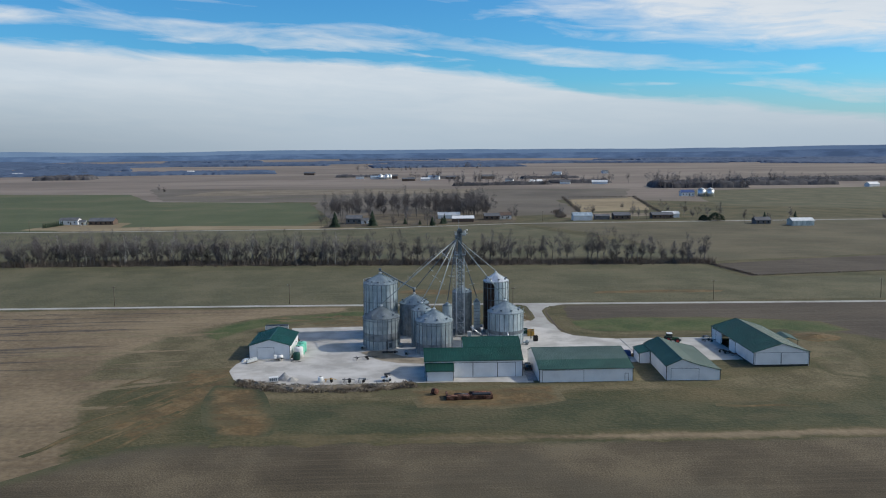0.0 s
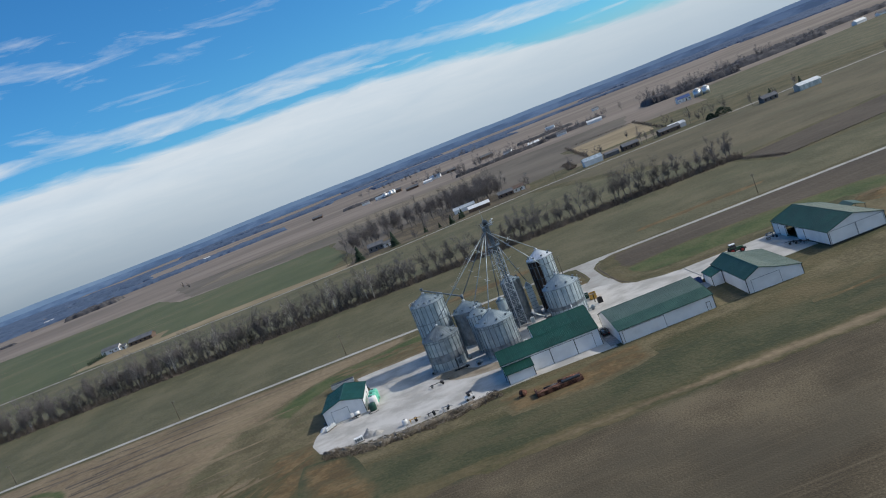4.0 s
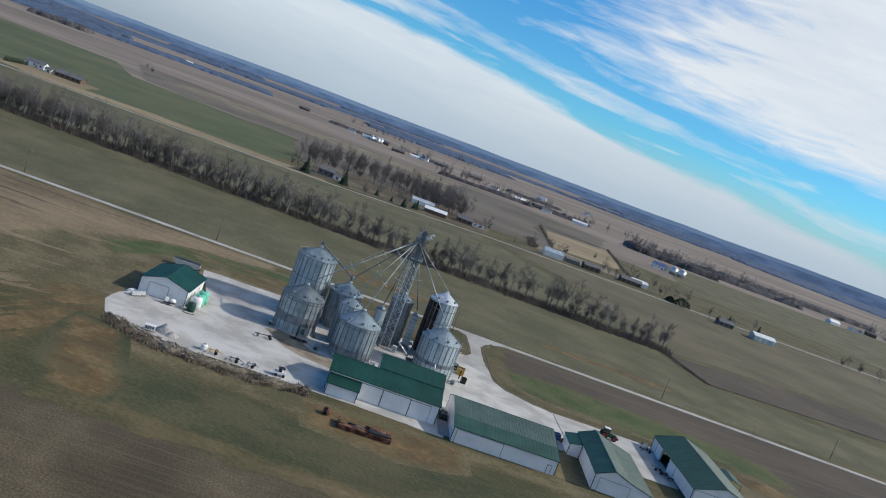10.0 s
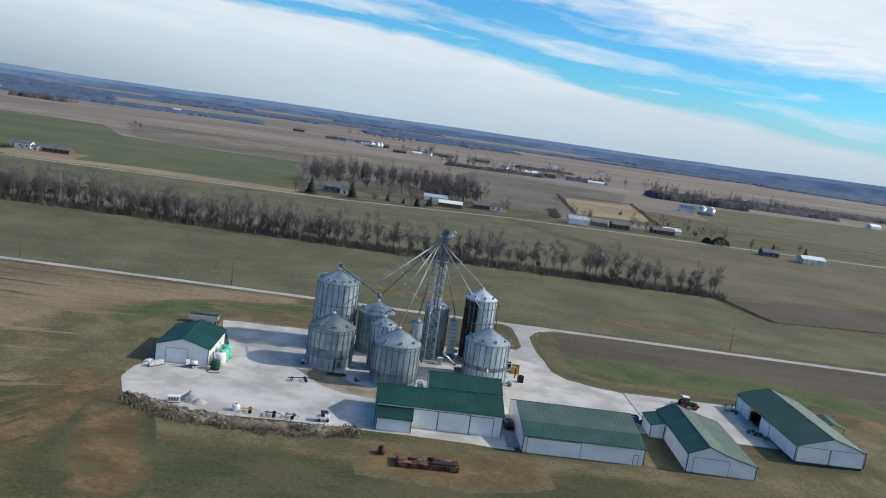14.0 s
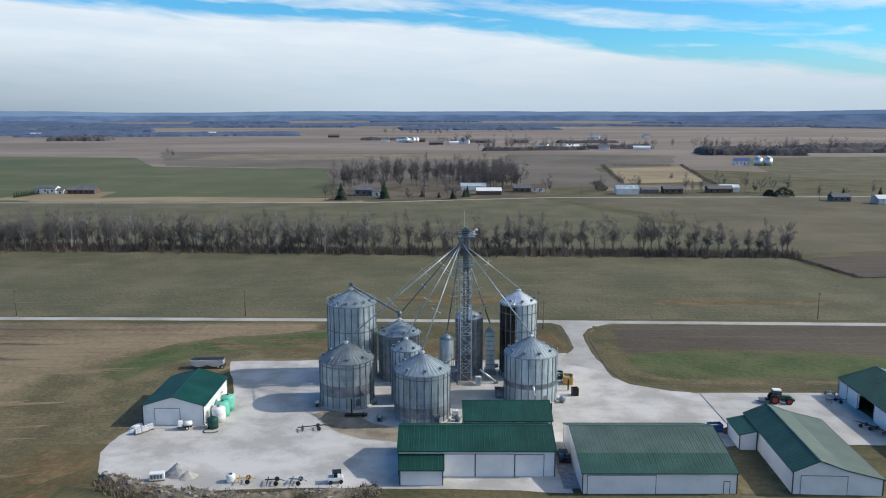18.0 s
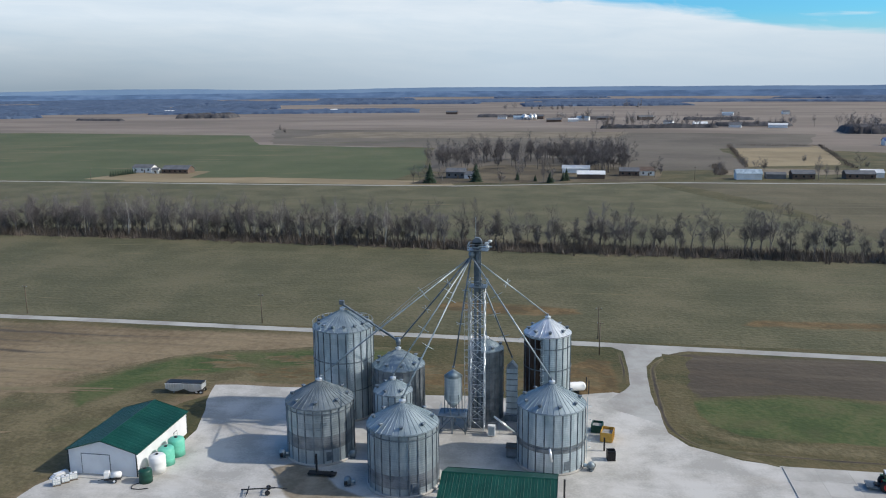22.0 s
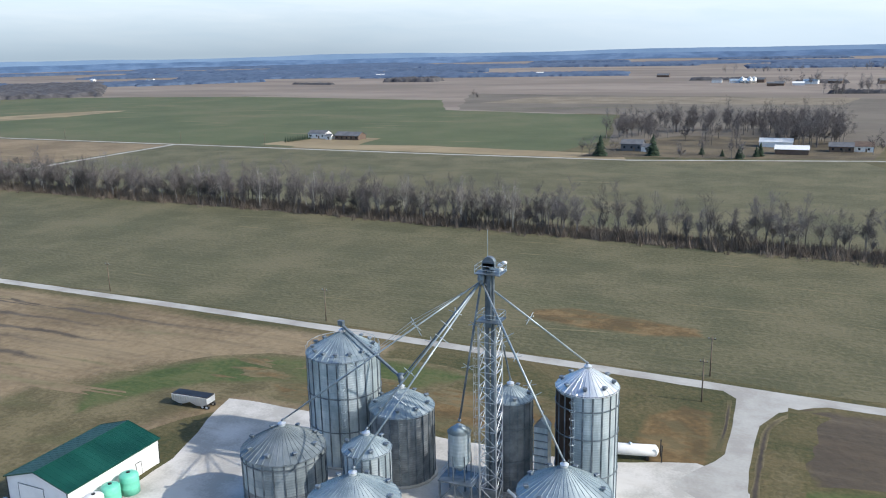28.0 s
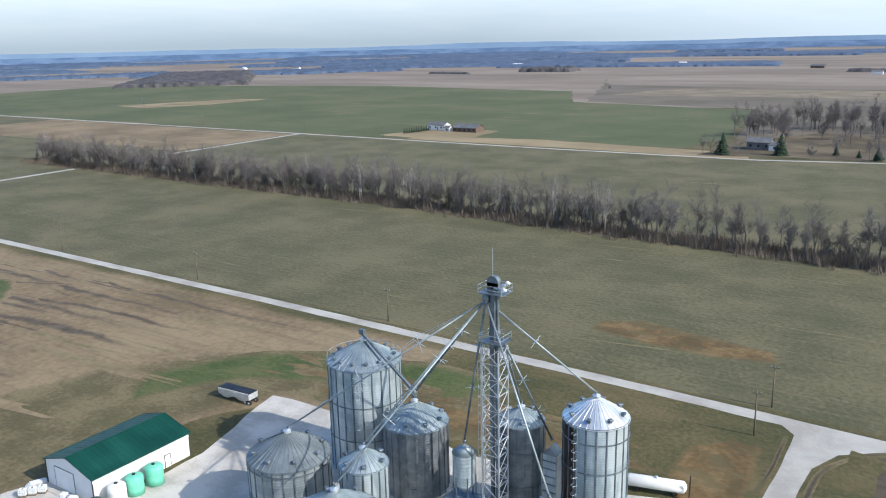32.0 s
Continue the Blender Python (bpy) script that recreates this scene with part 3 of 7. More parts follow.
def strip(name, line, width, z, mat, label, category, rough=0.15, seed=0):
    LAYER[0] += 1
    z = z * 0.15 + 0.0003 * LAYER[0]
    pts = [Vector(p) for p in line]
    fine = []
    for a, b in zip(pts, pts[1:]):
        k = max(1, int((b - a).length / 5))
        fine += [a.lerp(b, j / k) for j in range(k)]
    fine.append(pts[-1])
    left, right = [], []
    for i, p in enumerate(fine):
        d = (fine[min(i + 1, len(fine) - 1)] - fine[max(i - 1, 0)]).normalized()
        s = Vector((-d.y, d.x))
        e = noise.noise(Vector((p.x / 7, p.y / 7, seed))) * rough
        f = noise.noise(Vector((p.x / 6, p.y / 6, seed + 5))) * rough
        left.append(p + s * (width / 2 + e))
        right.append(p - s * (width / 2 + f))
    bm = bmesh.new()
    lv = [bm.verts.new((p.x, p.y, z)) for p in left]
    rv = [bm.verts.new((p.x, p.y, z)) for p in right]
    for i in range(len(lv) - 1):
        bm.faces.new((lv[i], rv[i], rv[i + 1], lv[i + 1]))
    return tagged(new(name, mesh_of(bm, name, mat)), label, category, kind="structure")


def soft_strip(name, line, width, mat, label, category, wander=0.4, seed=0, kind="structure", under="grass"):
    """A worn line on the ground that thins out to both sides."""
    LAYER[0] += 1
    z = 0.016 + 0.0003 * LAYER[0]
    pts = [Vector(p) for p in line]
    fine = []
    for a, b in zip(pts, pts[1:]):
        k = max(1, int((b - a).length / 1.5))
        fine += [a.lerp(b, j / k) for j in range(k)]
    fine.append(pts[-1])
    for _ in range(6):
        fine = [fine[0]] + [(a + b * 2 + c) / 4 for a, b, c in zip(fine, fine[1:], fine[2:])] + [fine[-1]]
    v, f, inside_values = [], [], []
    for i, p in enumerate(fine):
        d = (fine[min(i + 1, len(fine) - 1)] - fine[max(i - 1, 0)]).normalized()
        s = Vector((-d.y, d.x))
        p = p + s * wander * noise.noise(Vector((p.x / 9, p.y / 9, seed)))
        w = width * (0.5 + 0.3 * noise.noise(Vector((p.x / 4, p.y / 4, seed + 7))))
        end = min(1.0, 3.0 * min(i, len(fine) - 1 - i) / len(fine))
        for o, q in ((-w, 0.0), (0.0, end), (w, 0.0)):
            v.append((p.x + s.x * o, p.y + s.y * o, z))
            inside_values.append(q)
        if i:
            k = 3 * i
            f += [(k - 3, k - 2, k + 1, k), (k - 2, k - 1, k + 2, k + 1)]
    me = bpy.data.meshes.new(name)
    me.from_pydata(v, [], [q[::-1] for q in f])
    me.flip_normals() if me.polygons and me.polygons[0].normal.z < 0 else None
    mark_inside(me, inside_values)
    me.materials.append(soft(mat, M[under]))
    return tagged(new(name, me), label, category, kind=kind)


def ground_sheet():
    """One sheet to the horizon, flat near the farm and lifting into low hills far off."""
    bm = bmesh.new()
    rings = [0, 60, 120, 200, 300, 450, 650, 900, 1200, 1600, 2000, 2400, 2800, 3200, 3600, 4000, 4400]
    seg = 96
    prev = None
    for r in rings:
        row = []
        for i in range(seg):
            a = 2 * math.pi * i / seg
            x, y = r * math.cos(a), r * math.sin(a) + 40
            h = 0.0
            if r > 1700:
                k = min(1.0, (r - 1700) / 2300)
                h = k * (5 + 9 * (0.5 + 0.5 * noise.noise(Vector((x / 900, y / 900, 2)))) + (12 if x > 1500 and r > 3900 else 0) * max(0, math.sin(a * 7 + 1)))
            row.append(bm.verts.new((x, y, h)))
            if r == 0:
                break
        if prev:
            for i in range(seg):
                j = (i + 1) % seg
                if len(prev) == 1:
                    bm.faces.new((prev[0], row[i], row[j]))
                else:
                    bm.faces.new((prev[i], row[i], row[j], prev[j]))
        prev = row
    me = mesh_of(bm, "ground", M["grass"])
    me.materials.append(M["field_far"])
    for p in me.polygons:
        p.use_smooth = True
        c = p.center
        if math.hypot(c.x, c.y - 40) > 640:
            p.material_index = 1
    return tagged(new("ground", me), "wide flat winter farmland of grass and bare crops", "ground", kind="structure")


ground_sheet()
L = 0.02
sheet("field_north", [(-700, 44), (-100, 45), (20, 42), (330, 40), (330, 96), (205, 97), (138, 98), (134, 143), (40, 148), (-50, 152), (-150, 158), (-260, 161), (-700, 162)], L, M["field_north"],
      "thin green winter wheat field beyond the road", "field", 1.2)
sheet("field_beyond_trees", [(-1100, 176), (-150, 172), (-50, 166), (134, 157), (134, 200), (60, 372), (-60, 343), (-700, 343), (-1100, 343)], L, M["field_north"], "olive winter wheat field behind the tree line", "field", 1.5, 12)
sheet("field_green_far", [(-1250, 352), (-300, 352), (-112, 366), (-97, 430), (-132, 650), (-325, 690), (-400, 850), (-740, 900), (-912, 872), (-1250, 800)], L, M["field_green"], "green winter wheat field beyond the far road", "field", 4, 20)
sheet("field_verge_far", [(-290, 351), (-60, 351), (-70, 372), (-200, 384), (-285, 372)], L * 2, M["field_tan"], "pale dry grass verge along the far road", "verge", 2, 10)
sheet("field_east", [(141, 100), (160, 106), (235, 115), (700, 140), (700, 235), (275, 172), (200, 158), (143, 141)], L, M["field_dark"], "dark ploughed strip beyond a ditch", "field", 1.5, 12)
sheet("field_east_tan", [(140, 150), (200, 163), (275, 178), (700, 242), (800, 300), (800, 420), (330, 400), (70, 385), (120, 280)], L, M["field_olive"], "tan stubble field with faint rows", "field", 2, 14)
sheet("field_west", [(-700, 37), (-45, 36.5), (-44, 24), (-75, 14), (-92, -4), (-91, -35), (-101, -80), (-93, -108), (-86, -124), (-140, -180), (-700, -180)], L, M["field_brown"], "bare brown field with dark damp streaks", "field", 2.0, 8, blur=7)
sheet("field_south", [(-700, -180), (-140, -180), (-98, -134), (-80, -114), (-62, -112), (-40, -112), (-16, -113), (14, -114.5), (36, -114.5), (58, -115), (90, -114), (300, -112), (700, -116), (700, -700), (-700, -700)], L, M["field_stubble"], "corn stubble field with fine rows", "field", 1.4, 6, blur=6, under="front_grass")
sheet("field_drive_east", [(36, 34), (500, 34), (500, -60), (150, -62), (128, -22), (104, -3), (84, 8), (57, 9.5), (41, 6), (37, 14)], L, M["field_dark"], "bare brown field beside the gravel drive", "field", 1.5, 8, blur=5)
sheet("grass_strip_east", [(38, 5), (57, 9), (86, 8), (124, -2), (128, -14), (118, -17), (80, -12), (46, -11.5), (38, -7)], L * 2, M["lawn"], "bright green grass strip beside the yard", "grass", 1.2, 6, blur=4)
sheet("grass_strip_south", [(-54, -82), (-40, -85), (-23, -87), (10, -83), (36, -87), (72, -91), (104, -91), (150, -94), (160, -104), (110, -107), (73, -107), (1, -107), (-38, -106), (-56, -104), (-50, -94)], L * 2, M["front_grass"], "damp green grass strip along the stubble", "grass", 1.8, 6, blur=7)
sheet("front_worn_ground", [(-66, -72), (-16, -73), (14, -71.5), (46, -70.5), (66, -70), (97, -58), (104, -68), (94, -80), (80, -82), (57, -76.5), (30, -77), (12, -78), (-8, -84), (-30, -82), (-60, -80)], L * 2, M["straw_bank"], "trampled dry grass before the sheds", "grass", 1.2, 5, blur=5)
sheet("side_worn_ground", [(41, -44), (48, -43), (49.4, -70), (41, -70)], L * 2, M["straw_bank"], "trampled dry grass between two sheds", "grass", 0.6, 4, blur=1.5)
sheet("loop_worn_ground", [(96, -18), (108, -16), (116, -24), (113, -48), (104, -70), (97, -66), (98, -50), (96, -30)], L * 2, M["straw_bank"], "dry grass loop behind the implement shed", "grass", 1.2, 5, blur=5)
sheet("straw_bank_west", [(-110, -60), (-104, -20), (-92, 4), (-76, 14), (-46, 20), (-30, 16), (-34, 4), (-60, 2.5), (-68, -14), (-69, -42), (-74, -60)], L * 2, M["straw_bank"], "tan dry grass bank between field and yard", "grass", 2.5, 5, blur=7, under="field_brown")
sheet("grass_bank_west", [(-90, -6), (-84, 6), (-76, 15), (-66, 20.5), (-52, 24), (-40, 28), (-24, 26), (-30, 17), (-44, 15), (-58, 11), (-67, 6.5), (-76, 0), (-82, -14)], L * 2, M["lawn"], "green grass bank beside the bare field", "grass", 1.5, 5, blur=5, under="straw_bank")
sheet("dirt_bank_west", [(-56, 8.4), (-48, 12), (-24, 14), (-4, 17), (4, 8), (-20, 6), (-40, 6), (-52, 5)], L * 2, M["dirt"], "orange clay bank behind the bins", "dirt", 1.5, 4, blur=4, under="straw_bank")
sheet("dirt_south_west", [(-82, -52), (-71, -52), (-69, -66), (-72, -83), (-74, -97), (-80, -106), (-87, -99), (-84, -84), (-80, -68)], L * 2, M["dirt"], "scraped orange clay beside the yard", "dirt", 1.2, 6.0, blur=6)
sheet("dirt_front_west", [(-70, -70), (-61, -72), (-56, -86), (-51, -99), (-53, -107), (-60, -106), (-64, -96), (-67, -84)], L * 2, M["dirt"], "worn orange clay streak in the front grass", "dirt", 1.2, 6.0, blur=6, under="front_grass")
sheet("dirt_drive", [(18, 28), (23, 27), (23, 8), (17, 2), (12, 12), (13, 22)], L * 2, M["dirt"], "bare clay patch beside the drive", "dirt", 1.0, 3, blur=2.5)
sheet("dirt_yard_front", [(-18, -76), (4, -75), (16, -73), (17, -84), (2, -89), (-16, -87)], L * 2, M["dirt"], "worn clay ground under scrap iron", "dirt", 1.0, 4, blur=5, under="straw_bank")
sheet("north_clay", [(-24, 66), (-12, 63), (4, 62), (16, 66), (14, 70), (0, 73), (-16, 75), (-24, 71)], L * 2, M["dirt"], "thin orange clay patch in the wheat field", "soil", 0.8, 5, blur=4, under="field_north")
sheet("north_clay_east", [(58, 60), (84, 59), (112, 60), (116, 64), (92, 66), (62, 65)], L * 2, M["dirt"], "faint clay patch in the wheat field", "soil", 0.8, 5, blur=4, under="field_north")
# yard
sheet("yard", [(-61, 0.5), (-36, 1.5), (-12, 1), (8, 2), (22, 8), (26, 6), (31, 1), (31, -11), (34, -16.6), (42.6, -20.7), (48.9, -22.0), (48.9, -50), (40, -52), (13, -56), (13, -70), (-8, -68), (-15, -68), (-30, -68), (-46, -69), (-57, -69), (-63, -67), (-68, -62), (-70.5, -54), (-70, -46), (-68, -41), (-54, -40), (-54, -22)],
      L * 3, M["gravel"], "pale crushed limestone yard with wheel tracks", "yard", 0.8, 4)
sheet("driveway", [(22, 38.4), (25.6, 34.6), (26.3, 23), (26.0, 12), (22.9, 6.6), (20, 0), (31, -8), (30.2, 2), (29.8, 14), (30.3, 24.5), (33, 31), (38.7, 35.4), (44, 38.2)], L * 4, M["road"], "pale gravel driveway joining the road", "driveway", 0.4, 3)
sheet("yard_island", [(-35, -35.3), (-32.2, -39.2), (-27.9, -44.5), (-23.3, -47.7), (-15.4, -49), (-15.4, -43), (-22.3, -39.7), (-27.4, -33.8), (-32, -32.5)], L * 4, M["island"], "worn brown patch in the gravel", "dirt", 0.5, 3, blur=1.2, under="gravel")
strip("road", [(-900, 44), (-300, 43.5), (-100, 42), (-30, 40.5), (20, 39), (200, 33), (900, 24)], 3.3, L * 5, M["road"], "pale gravel country road", "road", 0.3)
strip("road_far", [(-1200, 348), (-600, 347.5), (-190, 345), (-60, 348), (65, 378), (330, 385), (800, 390)], 3.6, L * 5, M["road"], "pale distant country road", "road", 0.3)
strip("road_side", [(-384, 345), (-380, 235), (-372, 44)], 4, L * 5, M["road"], "pale side road through the fields", "road", 0.3)


def blots(name, area, count, size, stretch, turn, mat, label, category, seed, keep=None, under="grass"):
    """Irregular flecks and streaks lying on a field, each a hair above the last."""
    rnd = random.Random(seed)
    v, f = [], []
    LAYER[0] += 1
    z = 0.016 + 0.0003 * LAYER[0]
    x0, x1, y0, y1 = area
    for k in range(count):
        cx, cy = rnd.uniform(x0, x1), rnd.uniform(y0, y1)
        if keep and not keep(cx, cy):
            continue
        s = rnd.uniform(*size)
        ang = radians(turn + rnd.gauss(0, 6))
        n = 26
        base = len(v)
        z += 0.0004
        v.append((cx, cy, z))
        for i in range(n):
            a = 2 * math.pi * i / n
            q = s * max(0.12, 1 + 1.0 * noise.noise(Vector((math.cos(a) * 1.6 + cx, math.sin(a) * 1.6 + cy, seed))) + 0.45 * noise.noise(Vector((math.cos(a) * 5 + cx, math.sin(a) * 5 + cy, seed + 2))))
            px, py = q * stretch * math.cos(a), q * math.sin(a)
            v.append((cx + px * math.cos(ang) - py * math.sin(ang), cy + px * math.sin(ang) + py * math.cos(ang), z))
        f += [(base, base + 1 + i, base + 1 + (i + 1) % n) for i in range(n)]
    me = bpy.data.meshes.new(name)
    me.from_pydata(v, [], f)
    mark_inside(me, [1.0 if i % 27 == 0 else 0.0 for i in range(len(v))])
    me.materials.append(soft(M[mat], M[under]))
    return tagged(new(name, me), label, category, kind="stuff")


blots("damp_streaks", (-330, -96, -60, 34), 44, (0.4, 1.1), 22, 3, "streak_dark", "long dark damp streaks across the bare field", "soil", 31, under="field_brown")
blots("pale_streaks", (-330, -94, -100, 34), 40, (0.6, 1.8), 14, 4, "straw", "pale dry streaks across the bare field", "soil", 32, under="field_brown")
blots("north_field_pale", (-400, 320, 52, 146), 30, (0.25, 0.7), 22, 1, "straw", "thin pale lines across the wheat field", "grass", 36, under="field_north")
blots("bank_clay", (-70, 6, 4, 20), 46, (0.5, 1.8), 4, 5, "dirt", "orange clay flecks on the grass bank", "soil", 45, under="straw_bank")
blots("far_field_lines", (-900, -120, 400, 760), 60, (1.0, 3.2), 18, 3, "straw", "thin pale lines across the green field", "grass", 47, under="field_green")
blots("tree_field_lines", (-900, 120, 172, 336), 30, (0.4, 1.2), 24, 1, "straw", "thin pale lines across the olive field", "grass", 48, under="field_north")

# worn lines: wheel tracks, ditch edges, furrows
soft_strip("drive_edge", [(41, 35.2), (34.6, 31.6), (31.5, 25), (31.0, 14.3), (31.0, 1.8), (31.7, -8.8), (34.2, -15.6), (38.5, -17.8), (48, -22)], 1.1, M["ditch"], "dark washed-out edge beside the drive", "ditch", 0.3, 1, under="straw_bank")
soft_strip("drive_edge", [(24.6, 33.5), (25.2, 23), (24.9, 13)], 0.8, M["ditch"], "dark washed-out edge beside the drive", "ditch", 0.2, 2, under="straw_bank")
soft_strip("yard_ditch", [(36, -16.8), (50, -18.6), (77, -19.2), (96, -18.6)], 0.9, M["ditch"], "narrow dark drain line beside the apron", "ditch", 0.3, 3, under="straw_bank")
soft_strip("drive_verge", [(38, 33), (36, 25), (35, 12), (35, 0), (37, -9), (44, -14.5), (80, -15.5), (108, -15)], 6.0, M["straw_bank"], "tan dry verge along the drive", "verge", 0.6, 4)
for k, (y, x0, x1, w) in enumerate([(28, -260, -66, 2.6), (20, -300, -86, 3.6), (13, -190, -92, 3.0), (7, -320, -94, 4.5), (0, -180, -98, 5.0), (-6, -240, -100, 3.6), (-14, -300, -104, 3.6), (-24, -170, -106, 4.6), (-30, -240, -110, 3.8), (-42, -190, -112, 3.0), (-58, -260, -114, 4.2), (-74, -210, -116, 3.4), (-92, -230, -118, 4.0)]):
    soft_strip("damp_furrow", [(x0, y - 6), ((x0 + x1) / 2, y + 1.5), (x1, y + 3)], w, M["streak_dark"], "long dark damp furrow in the bare field", "soil", 1.5, 30 + k, under="field_brown")
for k in range(16):
    bx, by = -95 + (k % 8) * 2.6, -62 - (k // 8) * 28 - (k % 3) * 7
    soft_strip("clay_streak", [(bx + 7, by + 9), (bx + 2, by), (bx - 4, by - 12)], 1.0 + 0.3 * (k % 3), M["dirt"], "narrow orange clay scrape in the grass", "soil", 1.5, 100 + k)


soft_strip("stubble_fringe", [(-62, -109.5), (-40, -109.5), (-16, -110), (14, -111), (56, -111.5), (120, -110.5), (260, -109)], 6.0, M["field_brown"], "bare grey soil between grass and stubble", "soil", 1.2, 130)
soft_strip("grass_waterway", [(-230, -6), (-214, 2), (-202, 8), (-190, 14.5), (-179, 12.5), (-169, 3), (-165, -8), (-170, -14), (-178, -18), (-192, -24)], 6.5, M["lawn"], "curved green grass waterway in the bare field", "grass", 0.8, 131, under="field_brown")
soft_strip("orange_scrape", [(54, -91), (60, -92.5), (68, -92), (78, -94)], 2.2, M["dirt"], "thin orange scrape in the front grass", "soil", 0.8, 132)

# ---- sheds ----
def shed(name, at, turn, w, length, profile, mats, label, doors=(), base_gap=0.0, left_open=None, group="green-roofed farm sheds"):
    """Gable front at local y = 0 over x from 0 to w; profile: roof line (x, z) from eave to eave; mats: one roof material a slope.
    doors: (wall, from, to, height, label)."""
    root = thing(name, at, turn, label, "shed", group)
    th = 0.14
    zl, zr = profile[0][1], profile[-1][1]
    for nm, y0, y1 in (("wall_front", 0.0, th), ("wall_back", length - th, length)):
        bm = bmesh.new()
        bm_prism(bm, [(0, base_gap)] + [(x, z - 0.06) for x, z in profile] + [(w, base_gap)], y0, y1)
        part(nm, bm, M["white_steel"], root)
    spans = [(th, length - th, base_gap, zl - 0.06)] if not left_open else [(th, left_open[0], base_gap, zl - 0.06), (left_open[1], length - th, base_gap, zl - 0.06), (left_open[0], left_open[1], left_open[2], zl - 0.06)]
    for a, b, z0, z1 in spans:
        box_part("wall_left", (th, b - a, z1 - z0), (th / 2, (a + b) / 2, (z0 + z1) / 2), M["white_steel"], root)
    if base_gap:
        for x in (0.09, w - 0.09):
            if x > 1 or not left_open:
                box_part("skirt_board", (0.1, length - 0.3, base_gap), (x, length / 2, base_gap / 2), M["dark_trim"], root)
        box_part("skirt_board", (w - 0.3, 0.1, base_gap), (w / 2, 0.12, base_gap / 2), M["dark_trim"], root)
        if left_open:
            for a, b in ((th, left_open[0]), (left_open[1], length - th)):
                box_part("skirt_board", (0.1, b - a, base_gap), (0.09, (a + b) / 2, base_gap / 2), M["dark_trim"], root)
    box_part("wall_right", (th, length - 2 * th, zr - 0.06), (w - th / 2, length / 2, (zr - 0.06) / 2), M["white_steel"], root)
    for x, z in ((0, zl), (w, zr)):
        for y in (0, length):
            box_part("corner_trim", (0.16, 0.16, z - 0.1 - base_gap), (x, y, (z - 0.1 + base_gap) / 2), M["dark_trim"], root)
    # sheet-metal roof, laid panel by panel
    count = max(1, round((length + 0.5) / 0.92))
    pw = (length + 0.5) / count
    n = len(profile) - 1
    for i in range(n):
        (x0, z0), (x1, z1) = profile[i], profile[i + 1]
        d = Vector((x1 - x0, 0, z1 - z0)).normalized()
        a = Vector((x0, 0, z0)) - (d * 0.3 if i == 0 else Vector())
        b = Vector((x1, 0, z1)) + (d * 0.3 if i == n - 1 else Vector())
        up = Vector((-d.z, 0, d.x))
        bm = bmesh.new()
        sec = [(0.0, 0.0), (0.05, 0.035), (0.10, 0.0), (pw / 2 - 0.05, 0.0), (pw / 2, 0.018), (pw / 2 + 0.05, 0), (pw - 0.002, 0.0)]
        lo = [[bm.verts.new(p + Vector((0, yy, 0)) + up * (hh + o)) for yy, hh in sec] for p in (a, b) for o in (0.0,)]
        un = [[bm.verts.new(p + Vector((0, yy, 0)) + up * -0.05) for yy, hh in (sec[0], sec[-1])] for p in (a, b)]
        for k in range(len(sec) - 1):
            bm.faces.new((lo[0][k], lo[0][k + 1], lo[1][k + 1], lo[1][k]))
        bm.faces.new((un[0][0], un[1][0], un[1][1], un[0][1]))
        bm.faces.new([*lo[0][::-1], un[0][0], un[0][1]])
        bm.faces.new([*lo[1], un[1][1], un[1][0]])
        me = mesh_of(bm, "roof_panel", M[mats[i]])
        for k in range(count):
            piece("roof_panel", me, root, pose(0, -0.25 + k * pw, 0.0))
        # rake trim at both gables
        for y in (-0.27, length + 0.27):
            bm = bmesh.new()
            mid = (a + b) / 2
            bm_box(bm, ((b - a).length, 0.05, 0.16), (mid.x, y, mid.z - 0.02), (0, -math.degrees(math.atan2(d.z, d.x)), 0))
            part("rake_trim", bm, M["green_trim"], root)
    for (x0, z0), s in ((profile[0], -1), (profile[-1], 1)):
        box_part("eave_trim", (0.05, length + 0.5, 0.16), (x0 + s * 0.3, length / 2, z0 - 0.12), M["green_trim"], root)
    ridge = max(profile, key=lambda p: p[1])
    bm = bmesh.new()
    bm_prism(bm, [(ridge[0] - 0.22, ridge[1] - 0.02), (ridge[0], ridge[1] + 0.07), (ridge[0] + 0.22, ridge[1] - 0.02)], -0.27, length + 0.27)
    part("ridge_cap", bm, M[mats[0]], root)
    for wall, a, b, hgt, text in doors:
        c, wd = (a + b) / 2, b - a
        if wall == "front":
            leaf = box_part("door", (wd, 0.06, hgt), (c, -0.035, hgt / 2 + base_gap), M["white_steel"], root, text)
            for sx in (-1, 1):
                box_part("door_frame", (0.09, 0.08, hgt + 0.09), (c + sx * (wd / 2 + 0.045), -0.045, (hgt + 0.09) / 2 + base_gap), M["galv_dark"], leaf)
            box_part("door_frame", (wd, 0.08, 0.09), (c, -0.045, hgt + 0.045 + base_gap), M["galv_dark"], leaf)
        elif wall in ("left", "right"):
            x = -0.035 if wall == "left" else w + 0.035
            leaf = box_part("door", (0.06, wd, hgt), (x, c, hgt / 2), M["white_steel"], root, text)
            for sx in (-1, 1):
                box_part("door_frame", (0.08, 0.09, hgt + 0.09), (x * 1.0 - 0.01, c + sx * (wd / 2 + 0.045), (hgt + 0.09) / 2), M["dark_trim"], leaf)
            box_part("door_frame", (0.08, wd, 0.09), (x - 0.01, c, hgt + 0.045), M["dark_trim"], leaf)
    return root


